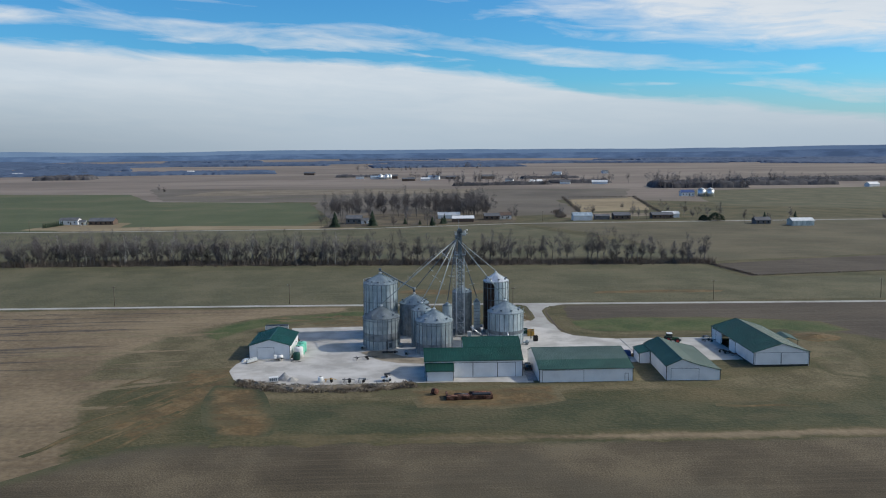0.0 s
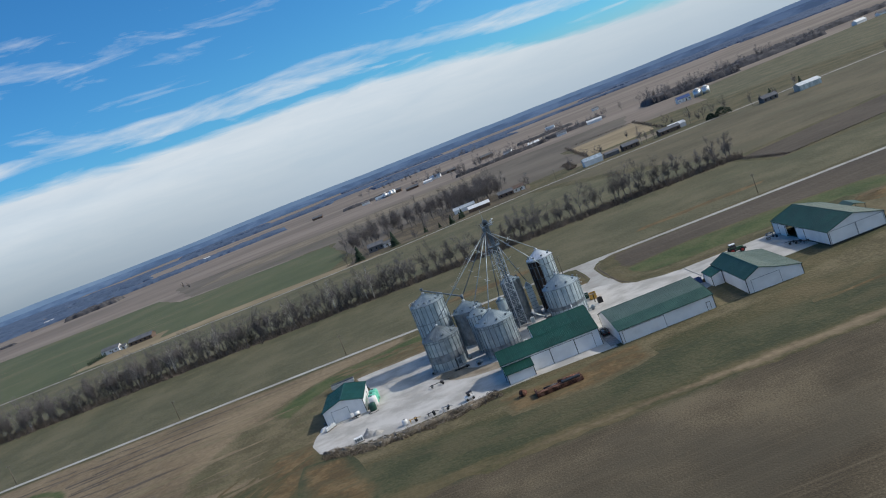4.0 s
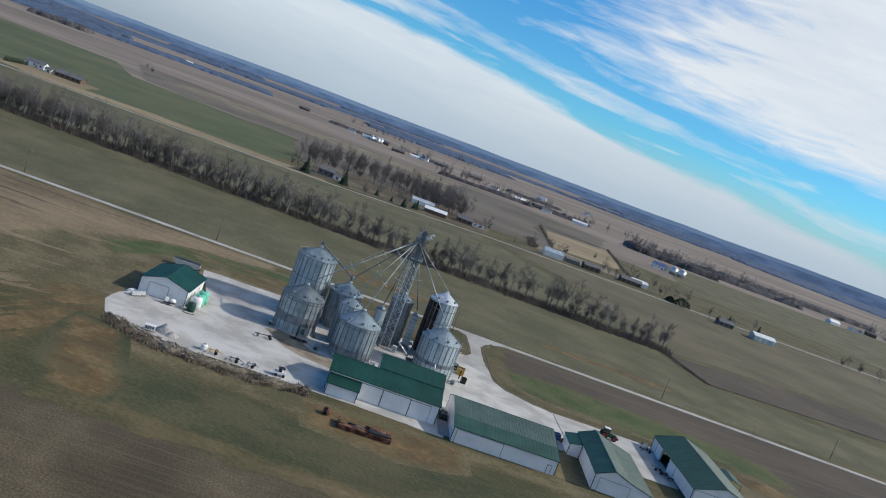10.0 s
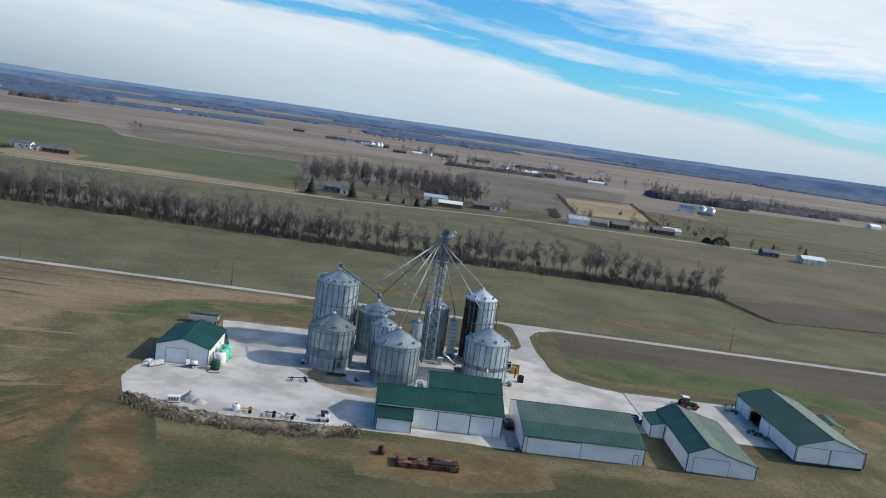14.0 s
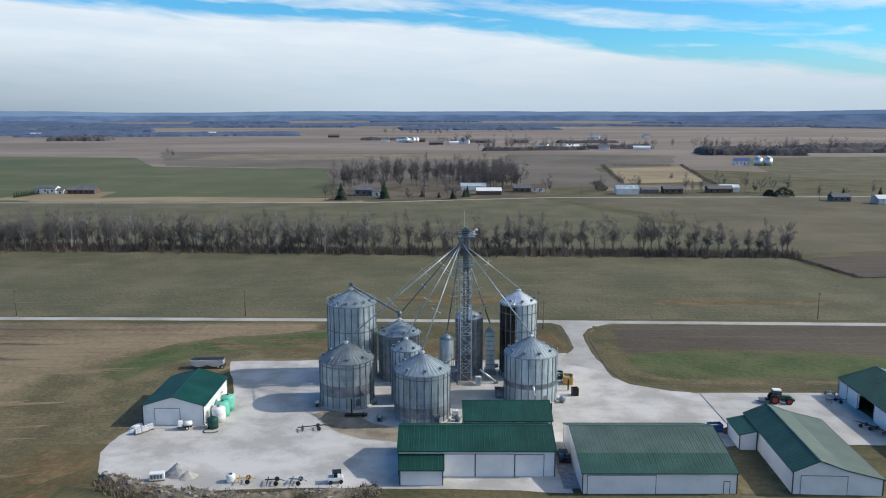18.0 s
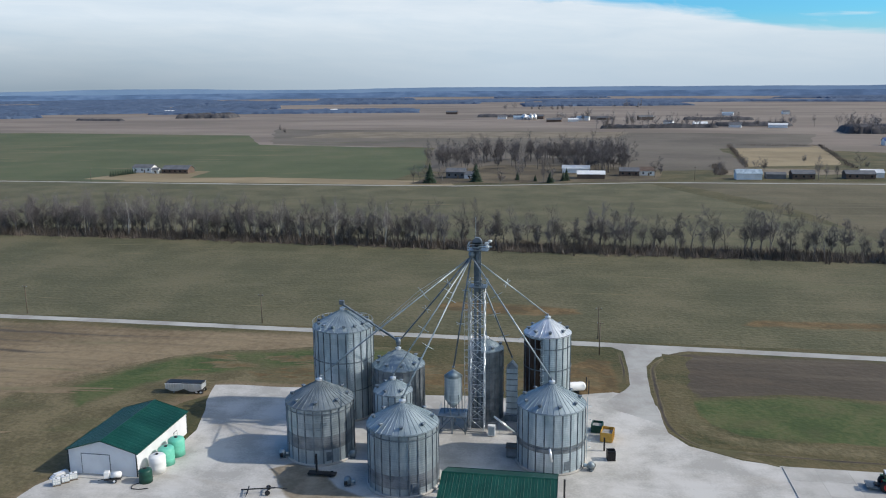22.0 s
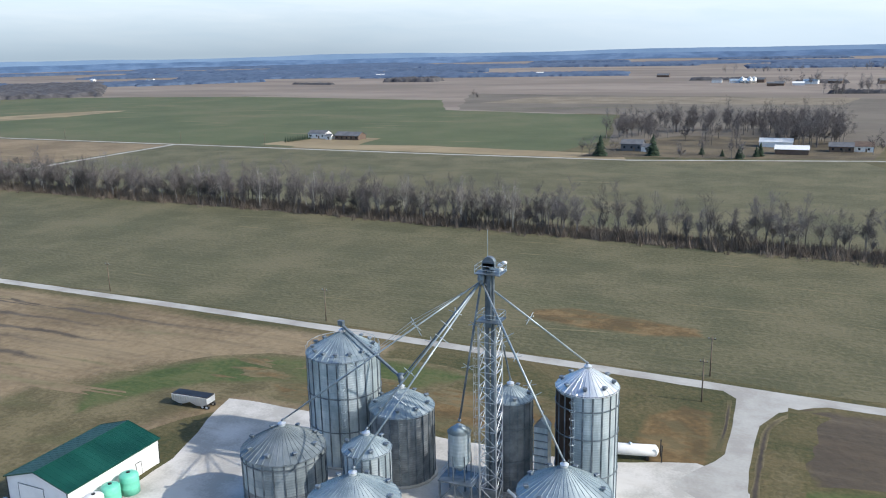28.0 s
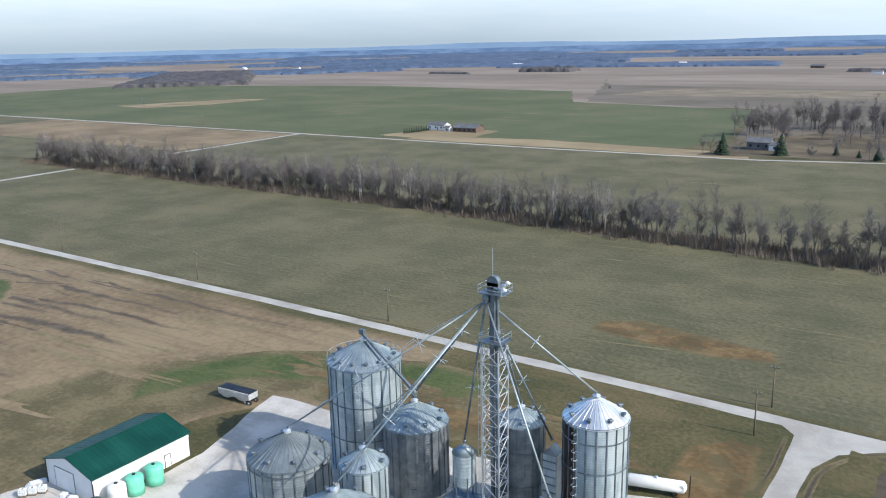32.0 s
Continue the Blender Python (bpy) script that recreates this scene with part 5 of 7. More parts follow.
# ---- trees ----
def tree_meshes(seed, height, spread, bark, dense=1.0):
    """A bare tree: tapered trunk with limbs in one mesh, fine twigs in another."""
    rnd = random.Random(seed)
    wv, wf, verts, faces = [], [], [], []

    def tube(a, b, r0, r1, sides):
        d = (b - a).normalized()
        u = d.orthogonal().normalized()
        w = d.cross(u)
        k = len(wv)
        for p, r in ((a, r0), (b, r1)):
            for i in range(sides):
                c, s = math.cos(2 * math.pi * i / sides), math.sin(2 * math.pi * i / sides)
                wv.append(p + u * (r * c) + w * (r * s))
        for i in range(sides):
            j = (i + 1) % sides
            wf.append((k + i, k + j, k + sides + j, k + sides + i))

    def jitter(up=0.0):
        return Vector((rnd.uniform(-1, 1), rnd.uniform(-1, 1), rnd.uniform(-1, 1) + up))

    def twig(a, d, length, r):
        side = d.cross(jitter()).normalized()
        k = len(verts)
        verts.extend([a + side * r, a - side * r, a + d * length])
        faces.append((k, k + 1, k + 2))

    def bough(p, d, length, r, level):
        """A limb that arches upward, forks, and carries fine twigs on its outer part."""
        steps = (6, 4, 3)[level]
        for s in range(steps):
            d = (d + jitter(0.3) * 0.2).normalized()
            q = p + d * (length / steps)
            tube(p, q, r, r * 0.74, (5, 4, 3)[level])
            r *= 0.74
            if level < 2 and (s > 0 or level == 1):
                for _ in range(2 if level == 0 or s < 2 else 1):
                    nd = (d * 0.75 + jitter(0.15).normalized() * (0.75 + spread * 0.3)).normalized()
                    bough(p.lerp(q, rnd.uniform(0.3, 1)), nd, length * rnd.uniform(0.34, 0.56) * (1 - 0.07 * s), max(r * 0.5, 0.012 if level == 0 else 0.007), level + 1)
            if level >= 1:
                for _ in range(int((2, 5)[level - 1] * dense + rnd.random())):
                    twig(p.lerp(q, rnd.random()), (d + jitter(0.3) * 0.9).normalized(), rnd.uniform(0.5, 1.5) * height / 15, rnd.uniform(0.007, 0.014))
            p = q
        for _ in range(int(3 * dense)):
            twig(p, (d + jitter(0.3) * 0.7).normalized(), rnd.uniform(0.7, 1.7) * height / 15, 0.011)

    stems = 1 if rnd.random() < 0.6 else 2
    for st in range(stems):
        p = Vector((0.35 * st, 0, -0.1))
        d = (Vector((0.14 * st, 0, 1)) + jitter() * 0.06).normalized()
        r = height * (0.0135 if stems == 1 else 0.0105)
        clear = height * rnd.uniform(0.24, 0.42)
        for s in range(4):
            d = (d + jitter(0.5) * 0.05).normalized()
            q = p + d * (clear / 4)
            tube(p, q, r, r * 0.94, 6)
            r *= 0.94
            p = q
        rest = height - clear
        # one leader carries on, others fan out round it
        bough(p, (d + jitter(0.3) * 0.10).normalized(), rest * 0.92, r * 0.85, 0)
        turn = rnd.uniform(0, 6.28)
        arms = rnd.choice((2, 3, 4)) if stems == 1 else 2
        for i in range(arms):
            az = turn + i * 2 * math.pi / arms + rnd.uniform(-0.4, 0.4)
            nd = (Vector((math.cos(az) * spread, math.sin(az) * spread, rnd.uniform(0.8, 1.3)))).normalized()
            start = p - d * rnd.uniform(0, clear * 0.4)
            bough(start, nd, rest * rnd.uniform(0.45, 0.75), r * rnd.uniform(0.45, 0.65), 0)
    out = []
    for name, v, f, mat in (("trunk", wv, wf, bark), ("crown", verts, faces, "twigs")):
        me = bpy.data.meshes.new(name)
        me.from_pydata([tuple(c) for c in v], [], f)
        me.materials.append(M[mat])
        out.append(me)
    return out


def tree_kind(seed, height, spread, bark, label, dense=1.0, name="bare_tree"):
    root = thing(name, (0, 0, 0), 0, label, "tree", "bare winter trees")
    a, b = tree_meshes(seed, height, spread, bark, dense)
    part("trunk", a, None, root)
    part("crown", b, None, root)
    return root


random.seed(11)
KINDS = [tree_kind(1, 16, 0.6, "bark", "tall bare grey-brown deciduous tree in a row"), tree_kind(2, 13, 0.45, "bark", "slender bare tree with fine twigs in a row", 1.2),
         tree_kind(3, 15, 0.9, "bark", "wide-crowned bare tree in a row", 1.1), tree_kind(4, 10, 0.8, "bark", "low bushy bare tree in a row", 1.4),
         tree_kind(5, 15, 0.5, "pale_bark", "bare tree with pale sycamore trunk", 0.6), tree_kind(6, 17, 0.5, "bark", "high narrow bare tree with open limbs", 0.8)]
SPARE = list(KINDS)
used = set()


def creek_y(x):
    """The middle of the wooded creek, which bends a little towards the farm in the east."""
    return float(np.interp(x, [-430, -150, -50, 40, 140], [169, 166, 159, 155, 150]))


def plant(i, x, y, s, group=""):
    m = pose(x, y, 0, 0, 0, random.uniform(0, 360))
    if i not in used:
        used.add(i)
        ob = KINDS[i]
        ob.matrix_basis = m @ Matrix.Scale(s, 4)
    else:
        ob = copy_thing(KINDS[i], m)
        ob.scale = (s, s, s)
    if group:
        ob["group"] = group
    return ob


x = -430.0
while x < 141:
    dense = x < -40
    i = random.choice((0, 0, 1, 2, 2, 3, 5, 4, 4 if random.random() < 0.35 else 1)) if dense else random.choice((0, 5, 5, 2, 1, 1, 3))
    s = random.uniform(0.75, 1.15) if dense else random.uniform(0.6, 1.2)
    plant(i, x, creek_y(x) + random.uniform(-6, 6), s, "tree line beyond the field")
    x += random.uniform(1.2, 3.0) if dense else random.uniform(1.6, 6.0)


def joined_trees(name, spots, label, keep=1.0):
    """Many thin trees too close to tell apart: kind, x, y, scale for each; far ones keep a share of their twigs, each broader."""
    co, tri, slot = [], [], []
    base = 0
    for i, x, y, sc in spots:
        m = np.array(pose(x, y, 0, 0, 0, random.uniform(0, 360)) @ Matrix.Scale(sc, 4))
        for which, child in enumerate(sorted(KINDS[i].children, key=lambda c: c.name.startswith("crown"))):
            me = child.data
            v = np.empty(len(me.vertices) * 3, np.float32)
            me.vertices.foreach_get("co", v)
            v = v.reshape(-1, 3) @ m[:3, :3].T + m[:3, 3]
            if which:
                q = v.reshape(-1, 3, 3)
                q = q[random.randrange(3)::max(1, round(1 / keep))].copy()
                mid = (q[:, :1] + q[:, 1:2]) / 2
                q[:, :2] = mid + (q[:, :2] - mid) * (0.85 / keep)
                v = q.reshape(-1, 3)
                t = np.arange(len(v), dtype=np.int32)
            else:
                me.calc_loop_triangles()
                t = np.empty(len(me.loop_triangles) * 3, np.int32)
                me.loop_triangles.foreach_get("vertices", t)
                # the thickest limbs only
                p = v[t.reshape(-1, 3)]
                area = np.linalg.norm(np.cross(p[:, 1] - p[:, 0], p[:, 2] - p[:, 0]), axis=1)
                t = t.reshape(-1, 3)[area >= np.quantile(area, 1 - min(1.0, 0.15 + 0.45 * keep))].ravel()
            co.append(v)
            tri.append(t + base)
            slot.append(np.full(len(t) // 3, which, np.int32))
            base += len(v)
    co, tri, slot = np.concatenate(co), np.concatenate(tri), np.concatenate(slot)
    me = bpy.data.meshes.new(name)
    me.vertices.add(len(co))
    me.vertices.foreach_set("co", co.astype(np.float32).ravel())
    me.loops.add(len(tri))
    me.loops.foreach_set("vertex_index", tri)
    me.polygons.add(len(slot))
    me.polygons.foreach_set("loop_start", np.arange(0, len(tri), 3, dtype=np.int32))
    me.materials.append(M["bark"])
    me.materials.append(M["twigs"])
    me.polygons.foreach_set("material_index", slot)
    me.update(calc_edges=True)
    return tagged(new(name, me), label, "trees", kind="stuff")


x, young, grove = -430.0, [], []
while x < 60:
    young.append((random.choice((1, 3, 1)), x, creek_y(x) - 2 + random.uniform(-4, 7), random.uniform(0.45, 0.8)))
    x += random.uniform(1.8, 4.4) if x < -40 else random.uniform(6, 16)
joined_trees("young_trees", young, "thicket of young bare trees within the tree line", 0.5)
for count, x0, x1, y0, y1 in ((30, -96, -64, 445, 540), (62, -64, 48, 496, 548), (62, 2, 52, 432, 545), (9, -60, 0, 400, 485)):
    for k in range(count):
        grove.append((random.choice((0, 1, 2, 5, 3)), random.uniform(x0, x1), random.uniform(y0, y1), random.uniform(0.85, 1.35)))
joined_trees("grove_trees", grove, "grove of tall bare trees behind a distant farmhouse", 0.25)
belt = []
for count, x0, y0, x1, y1, deep in ((26, 40, 1022, 215, 1045, 9), (14, 215, 1085, 330, 1080, 14), (16, 345, 1085, 450, 1000, 16), (46, 345, 925, 480, 915, 30), (20, 480, 985, 640, 975, 16), (10, 40, 1270, -20, 1300, 16), (12, -240, 1760, 0, 1850, 30), (7, 100, 1960, 180, 1940, 25), (10, 690, 895, 800, 930, 20)):
    for k in range(count):
        q = random.random()
        belt.append((random.choice((2, 3, 0, 2)), x0 + (x1 - x0) * q, y0 + (y1 - y0) * q + random.uniform(-deep, deep), random.uniform(0.8, 1.5)))
joined_trees("belt_trees", belt, "belts of bare trees round far farmyards", 0.14)
for gx, gy in ((-378, 900), (-365, 882), (139, 449), (146, 455), (132, 452), (189, 518), (168, 401), (174, 406), (180, 403), (216, 472), (222, 478), (223, 413), (229, 418), (235, 410), (218, 420), (243, 404), (254, 358), (248, 362), (272, 372), (290, 375), (368, 372), (375, 374), (380, 366), (386, 347), (432, 379), (438, 384), (460, 376), (512, 392), (560, 398), (640, 380), (650, 386), (-90, 364), (-85, 361), (-72, 372), (-33, 362), (-22, 373), (-6, 369), (0, 366), (-3, 374), (66, 405), (112, 430), (72, 428), (-724, 460), (420, 355)):
    plant(random.choice((2, 3, 0, 2)), gx, gy, random.uniform(0.6, 0.95), "scattered farm trees")


def conifer(name, x, y, h, r, label, seed, rows=9):
    rnd = random.Random(seed)
    root = thing(name, (x, y, 0), rnd.uniform(0, 360), label, "conifer", "dark conifers")
    tube_part("trunk", (0, 0, 0), (0, 0, h * 0.9), 0.02 * h, M["bark"], root, sides=6, r1=0.02)
    v, f = [], []
    for k in range(rows * 16):
        t = k / (rows * 16)
        z = h * (0.06 + 0.94 * t)
        a = rnd.uniform(0, 2 * math.pi)
        rr = r * (1 - t) ** 0.8 * rnd.uniform(0.75, 1.15)
        w = 0.5 * r * (1 - t) + 0.12
        ca, sa = math.cos(a), math.sin(a)
        n = len(v)
        v += [(0, 0, z + 0.18 * r), (rr * ca - w * sa, rr * sa + w * ca, z - 0.35 * rr), (rr * ca * 1.1, rr * sa * 1.1, z - 0.25 * rr), (rr * ca + w * sa, rr * sa - w * ca, z - 0.35 * rr)]
        f += [(n, n + 1, n + 2), (n, n + 2, n + 3)]
    me = bpy.data.meshes.new("crown")
    me.from_pydata(v, [], f)
    me.materials.append(M["evergreen"])
    part("crown", me, None, root)
    return root


for k, (cx, cy, h, r) in enumerate([(-79, 364, 12, 4.4), (-50, 372, 12, 4.6), (-2, 371, 7, 3.0), (-24, 384, 5.5, 1.9), (6, 382, 6, 2.0), (8, 384, 8, 2.4), (-12, 378, 4, 1.5), (262, 358, 9, 3.2), (284, 352, 10, 3.0)]):
    conifer("conifer", cx, cy, h, r, "dark green conifer beside a distant farmyard", 40 + k)


def evergreen_bush(x, y, r, h, seed):
    """A broad rounded evergreen of many small sprays on short stems."""
    rnd = random.Random(seed)
    root = thing("evergreen_bush", (x, y, 0), 0, "broad rounded dark evergreen beside the far road", "bush")
    v, f = [], []
    for k in range(900):
        a, t = rnd.uniform(0, 2 * math.pi), rnd.random()
        rr = r * (1 - t * t) ** 0.5 * rnd.uniform(0.7, 1.08) * (1 + 0.18 * math.sin(3 * a + seed))
        c = Vector((rr * math.cos(a), rr * math.sin(a), 0.2 + h * t * rnd.uniform(0.85, 1.05)))
        n = len(v)
        v += [tuple(c + Vector((rnd.uniform(-0.8, 0.8), rnd.uniform(-0.8, 0.8), rnd.uniform(-0.5, 0.7)))) for _ in range(3)]
        f.append((n, n + 1, n + 2))
    me = bpy.data.meshes.new("crown")
    me.from_pydata(v, [], f)
    me.materials.append(M["evergreen"])
    part("crown", me, None, root)
    for k in range(3):
        tube_part("stem", (k - 1, 0, 0), ((k - 1) * 2, 0.5, h * 0.7), 0.14, M["bark"], root, sides=5, r1=0.04)


evergreen_bush(233, 386, 6.5, 6, 3)
evergreen_bush(224, 389, 3.5, 4, 4)
for k in range(11):
    conifer("hedge_conifer", -311 + k * 0.55, 378 + k * 2.3, 4.2, 1.1, "narrow clipped dark conifer in a short row", 80 + k, rows=5)


def brush(name, spots, label, height=2.4, mat="brush", blades=7, seed=5, wide=1.0):
    """Dense dry undergrowth as loose blades."""
    rnd = random.Random(seed)
    v, f = [], []
    for x, y, s in spots:
        for _ in range(blades):
            a, lean = rnd.uniform(0, 2 * math.pi), rnd.uniform(0.1, 0.7)
            h = height * s * rnd.uniform(0.4, 1.1)
            w = rnd.uniform(0.03, 0.09) * (1 + height * 0.15) * wide
            bx, by = x + rnd.uniform(-1, 1), y + rnd.uniform(-1, 1)
            k = len(v)
            v += [(bx - w * math.sin(a), by + w * math.cos(a), 0), (bx + w * math.sin(a), by - w * math.cos(a), 0), (bx + lean * h * math.cos(a), by + lean * h * math.sin(a), h)]
            f.append((k, k + 1, k + 2))
    me = bpy.data.meshes.new(name)
    me.from_pydata(v, [], f)
    me.materials.append(M[mat])
    return tagged(new(name, me), label, "brush", kind="stuff")


rnd = random.Random(77)
brush("undergrowth", [(bx, creek_y(bx) - 2 + rnd.gauss(0, 3.6), rnd.uniform(0.5, 1.7)) for bx in (rnd.uniform(-432, 142) for _ in range(5200))], "dry brown undergrowth beneath the tree line", 2.6, blades=13)
brush("creek_bank_brush", [(bx, creek_y(bx) - 7.5 + rnd.gauss(0, 0.7), rnd.uniform(0.3, 0.8)) for bx in (rnd.uniform(-432, 142) for _ in range(1800))], "low dry grass along the creek bank", 1.2, seed=6, blades=12)
brush("ditch_brush", [(137 + 8 * (k / 420) + rnd.gauss(0, 1), 148 - 46 * k / 420, rnd.uniform(0.3, 0.9)) for k in range(420)] + [(143 + k * 0.4 + rnd.gauss(0, 1), 101 + k * 0.058, rnd.uniform(0.2, 0.7)) for k in range(700)], "dark dry weeds along a field ditch", 1.3, seed=7)
brush("fence_row_brush", [(140 + 25 * q + rnd.gauss(0, 1.2), 480 + 225 * q, rnd.uniform(0.4, 1.4)) for q in (rnd.random() for _ in range(170))] + [(214 + 38 * q + rnd.gauss(0, 1.2), 480 + 226 * q, rnd.uniform(0.4, 1.3)) for q in (rnd.random() for _ in range(150))] + [(112 + 8 * q + rnd.gauss(0, 2), 426 + 68 * q, rnd.uniform(0.5, 1.6)) for q in (rnd.random() for _ in range(200))] + [(165 + 86 * q, 706 + rnd.gauss(0, 1.2), rnd.uniform(0.3, 1.0)) for q in (rnd.random() for _ in range(60))], "dry brush along fence rows of a fallow field", 2.6, seed=8, blades=9, wide=1.6)


def far_woods(name, cx, cy, rx, ry, label, turn=0.0, height=13, seed=0, z=0.0, mat="far_wood"):
    """A closed canopy of bare crowns with a ragged edge and an uneven top."""
    ct, st = math.cos(radians(turn)), math.sin(radians(turn))
    step = max(2.6, rx / 75)
    nx, ny = max(6, int(2 * rx / step)), max(4, int(2 * ry / step))
    v, f = [], []
    for i in range(nx + 1):
        for j in range(ny + 1):
            u, w = 2 * i / nx - 1, 2 * j / ny - 1
            x, y = cx + u * rx * ct - w * ry * st, cy + u * rx * st + w * ry * ct
            n = noise.noise(Vector((x / (0.9 * step), y / (0.9 * step), seed))) * (1.0 if step < 4 else 0.5) + noise.noise(Vector((x / 31, y / 31, seed + 3))) * 0.6
            edge = 1 - max(abs(u) ** 3, abs(w) ** 2) - 0.35 * abs(noise.noise(Vector((x / 25, y / 25, seed + 8))))
            h = height * max(0.12, 0.62 + 0.38 * n) * min(1.0, 0.45 + 1.6 * edge) if edge > 0.12 and 0 < i < nx and 0 < j < ny else 0.0
            v.append((x + step * 0.3 * noise.noise(Vector((x, y, 1))), y + step * 0.3 * noise.noise(Vector((x, y, 5))), z + h))
    for i in range(nx):
        for j in range(ny):
            q = (i * (ny + 1) + j, (i + 1) * (ny + 1) + j, (i + 1) * (ny + 1) + j + 1, i * (ny + 1) + j + 1)
            if max(v[k][2] for k in q) > z:
                f.append(q)
    me = bpy.data.meshes.new(name)
    me.from_pydata(v, [], f)
    me.polygons.foreach_set("use_smooth", [True] * len(f))
    me.materials.append(M[mat])
    return tagged(new(name, me), label, "woods", kind="stuff")


W_LABEL = "dark band of distant bare woods"
for k, (cx, cy, rx, ry, n, tn, h) in enumerate([(410, 935, 72, 38, 420, -8, 15), (265, 1095, 55, 14, 150, 0, 10), (130, 1042, 88, 10, 80, 8, 9), (-1310, 1020, 320, 115, 620, 135, 15), (-725, 1425, 58, 32, 190, 5, 14), (-885, 1296, 60, 5, 60, -12, 6), (560, 980, 90, 20, 200, 0, 12),
        (700, 1100, 160, 25, 240, 4, 12), (40, 1330, 40, 10, 60, 0, 9), (-120, 1440, 60, 10, 70, 0, 9), (250, 1300, 60, 8, 60, 4, 9)]):
    far_woods("far_woods", cx, cy, rx, ry, W_LABEL, tn, h * 0.85, 100 + k)
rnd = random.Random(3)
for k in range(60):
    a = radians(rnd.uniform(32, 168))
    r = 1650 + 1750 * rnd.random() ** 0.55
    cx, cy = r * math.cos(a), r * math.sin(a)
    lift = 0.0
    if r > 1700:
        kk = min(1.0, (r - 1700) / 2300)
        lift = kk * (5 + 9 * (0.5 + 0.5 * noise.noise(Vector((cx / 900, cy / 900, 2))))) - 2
    # woods this far out wear the haze-tinted copy
    far_woods("far_woods", cx, cy, rnd.uniform(120, 420) * (0.6 + r / 4000), rnd.uniform(30, 130) * (0.5 + r / 3000), W_LABEL, rnd.uniform(-12, 12) + math.degrees(a) - 90, 11, 200 + k, lift, "far_wood_hazed")


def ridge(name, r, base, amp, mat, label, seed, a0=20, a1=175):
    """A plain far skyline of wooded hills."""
    bm = bmesh.new()
    low, high = [], []
    n = 260
    for i in range(n + 1):
        a = radians(a0 + (a1 - a0) * i / n)
        h = base + amp * (noise.noise(Vector((a * 5, seed, 0))) + 0.4 * noise.noise(Vector((a * 17, seed, 3))) + 0.12 * noise.noise(Vector((a * 90, seed, 5))))
        if base > 30 and 45 < math.degrees(a) < 66:
            h += 12 * math.sin(math.pi * (math.degrees(a) - 45) / 21) ** 2
        low.append(bm.verts.new((r * math.cos(a), r * math.sin(a), -5)))
        high.append(bm.verts.new((r * math.cos(a) * 1.03, r * math.sin(a) * 1.03, h)))
    for i in range(n):
        bm.faces.new((low[i], low[i + 1], high[i + 1], high[i]))
    return tagged(new(name, mesh_of(bm, name, mat)), label, "hills", kind="structure")


# the farther ridge is painted paler and bluer, as haze would make it
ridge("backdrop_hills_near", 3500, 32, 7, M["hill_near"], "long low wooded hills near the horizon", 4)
ridge("backdrop_hills_far", 4050, 47, 8, M["hill_far"], "haze-blue hills on the far horizon", 9)


# ---- far buildings ----
def house(name, x, y, turn, w, d, h, rise, wall, roof, label, windows=True, category="house", group="far farm buildings"):
    root = thing(name, (x, y, 0), turn, label, category, group)
    bm = bmesh.new()
    bm_prism(bm, [(-w / 2, 0), (-w / 2, h), (w / 2, h), (w / 2, 0)], -d / 2, d / 2)
    part("wall", bm, M[wall], root)
    bm = bmesh.new()
    o = 0.4
    for s in (-1, 1):
        bm_prism(bm, [(-d / 2 * s - o * s, h - 0.1), (0, h + rise), (0, h + rise + 0.18), (-d / 2 * s - o * s, h + 0.08)], -w / 2 - o, w / 2 + o)
    bmesh.ops.rotate(bm, verts=bm.verts[:], cent=(0, 0, 0), matrix=Matrix.Rotation(radians(90), 3, "Z"))
    part("roof", bm, M[roof], root)
    bm = bmesh.new()
    for s in (-1, 1):
        a = [bm.verts.new((s * (w / 2 - 0.02), yy, zz)) for yy, zz in ((-d / 2, h), (d / 2, h), (0, h + rise))]
        b = [bm.verts.new((s * (w / 2 - 0.15), yy, zz)) for yy, zz in ((-d / 2, h), (d / 2, h), (0, h + rise))]
        bm.faces.new(a)
        bm.faces.new(b[::-1])
    part("gable", bm, M[wall], root)
    if windows:
        k = max(1, int(w / 4))
        for i in range(k):
            wx = -w / 2 + (i + 0.5) * w / k
            win = box_part("window", (1.2, 0.08, 1.3), (wx, -d / 2 - 0.03, h * 0.55), M["glass"], root)
        box_part("door", (1.0, 0.1, 2.1), (w * 0.12, -d / 2 - 0.04, 1.05), M["wood"], root)
    return root


house("garage", -303, 411, 0, 15, 9, 3.6, 2.0, "white_steel", "shingle", "white distant garage with grey roof")
house("far_house", -275, 408, 0, 20, 11, 3.0, 2.4, "brick", "shingle", "low brown brick house with dark roof")
house("garden_shed", -290, 404, 0, 5, 5, 2.6, 1.4, "white", "shingle", "small white gabled outbuilding")
house("farmhouse", -66, 394, 0, 13, 9, 4.2, 2.4, "shingle", "shingle", "grey farmhouse among bare trees")
house("farmhouse_wing", -57, 391, 0, 6, 5, 3, 1.6, "white", "shingle", "white farmhouse wing beside conifers")
house("long_barn", 14, 434, 0, 19, 7, 3.2, 2.0, "white_steel", "white", "long low barn with white roof", False, "barn")
house("red_barn", 24, 399, 0, 18, 8, 3.0, 2.0, "brick", "white", "long dark red barn with white roof", False, "barn")
house("brick_house", 50, 418, 0, 13, 8, 3.2, 2.2, "brick", "shingle", "red brick house with dark roof")
house("cream_house", 62, 422, 0, 10, 8, 3.2, 2.4, "white", "brick", "small pale house with brown roof")
house("tin_barn", 125, 403, 0, 16, 9, 4, 2.4, "white_steel", "galv", "pale tin-roofed barn beside the far road", False, "barn")
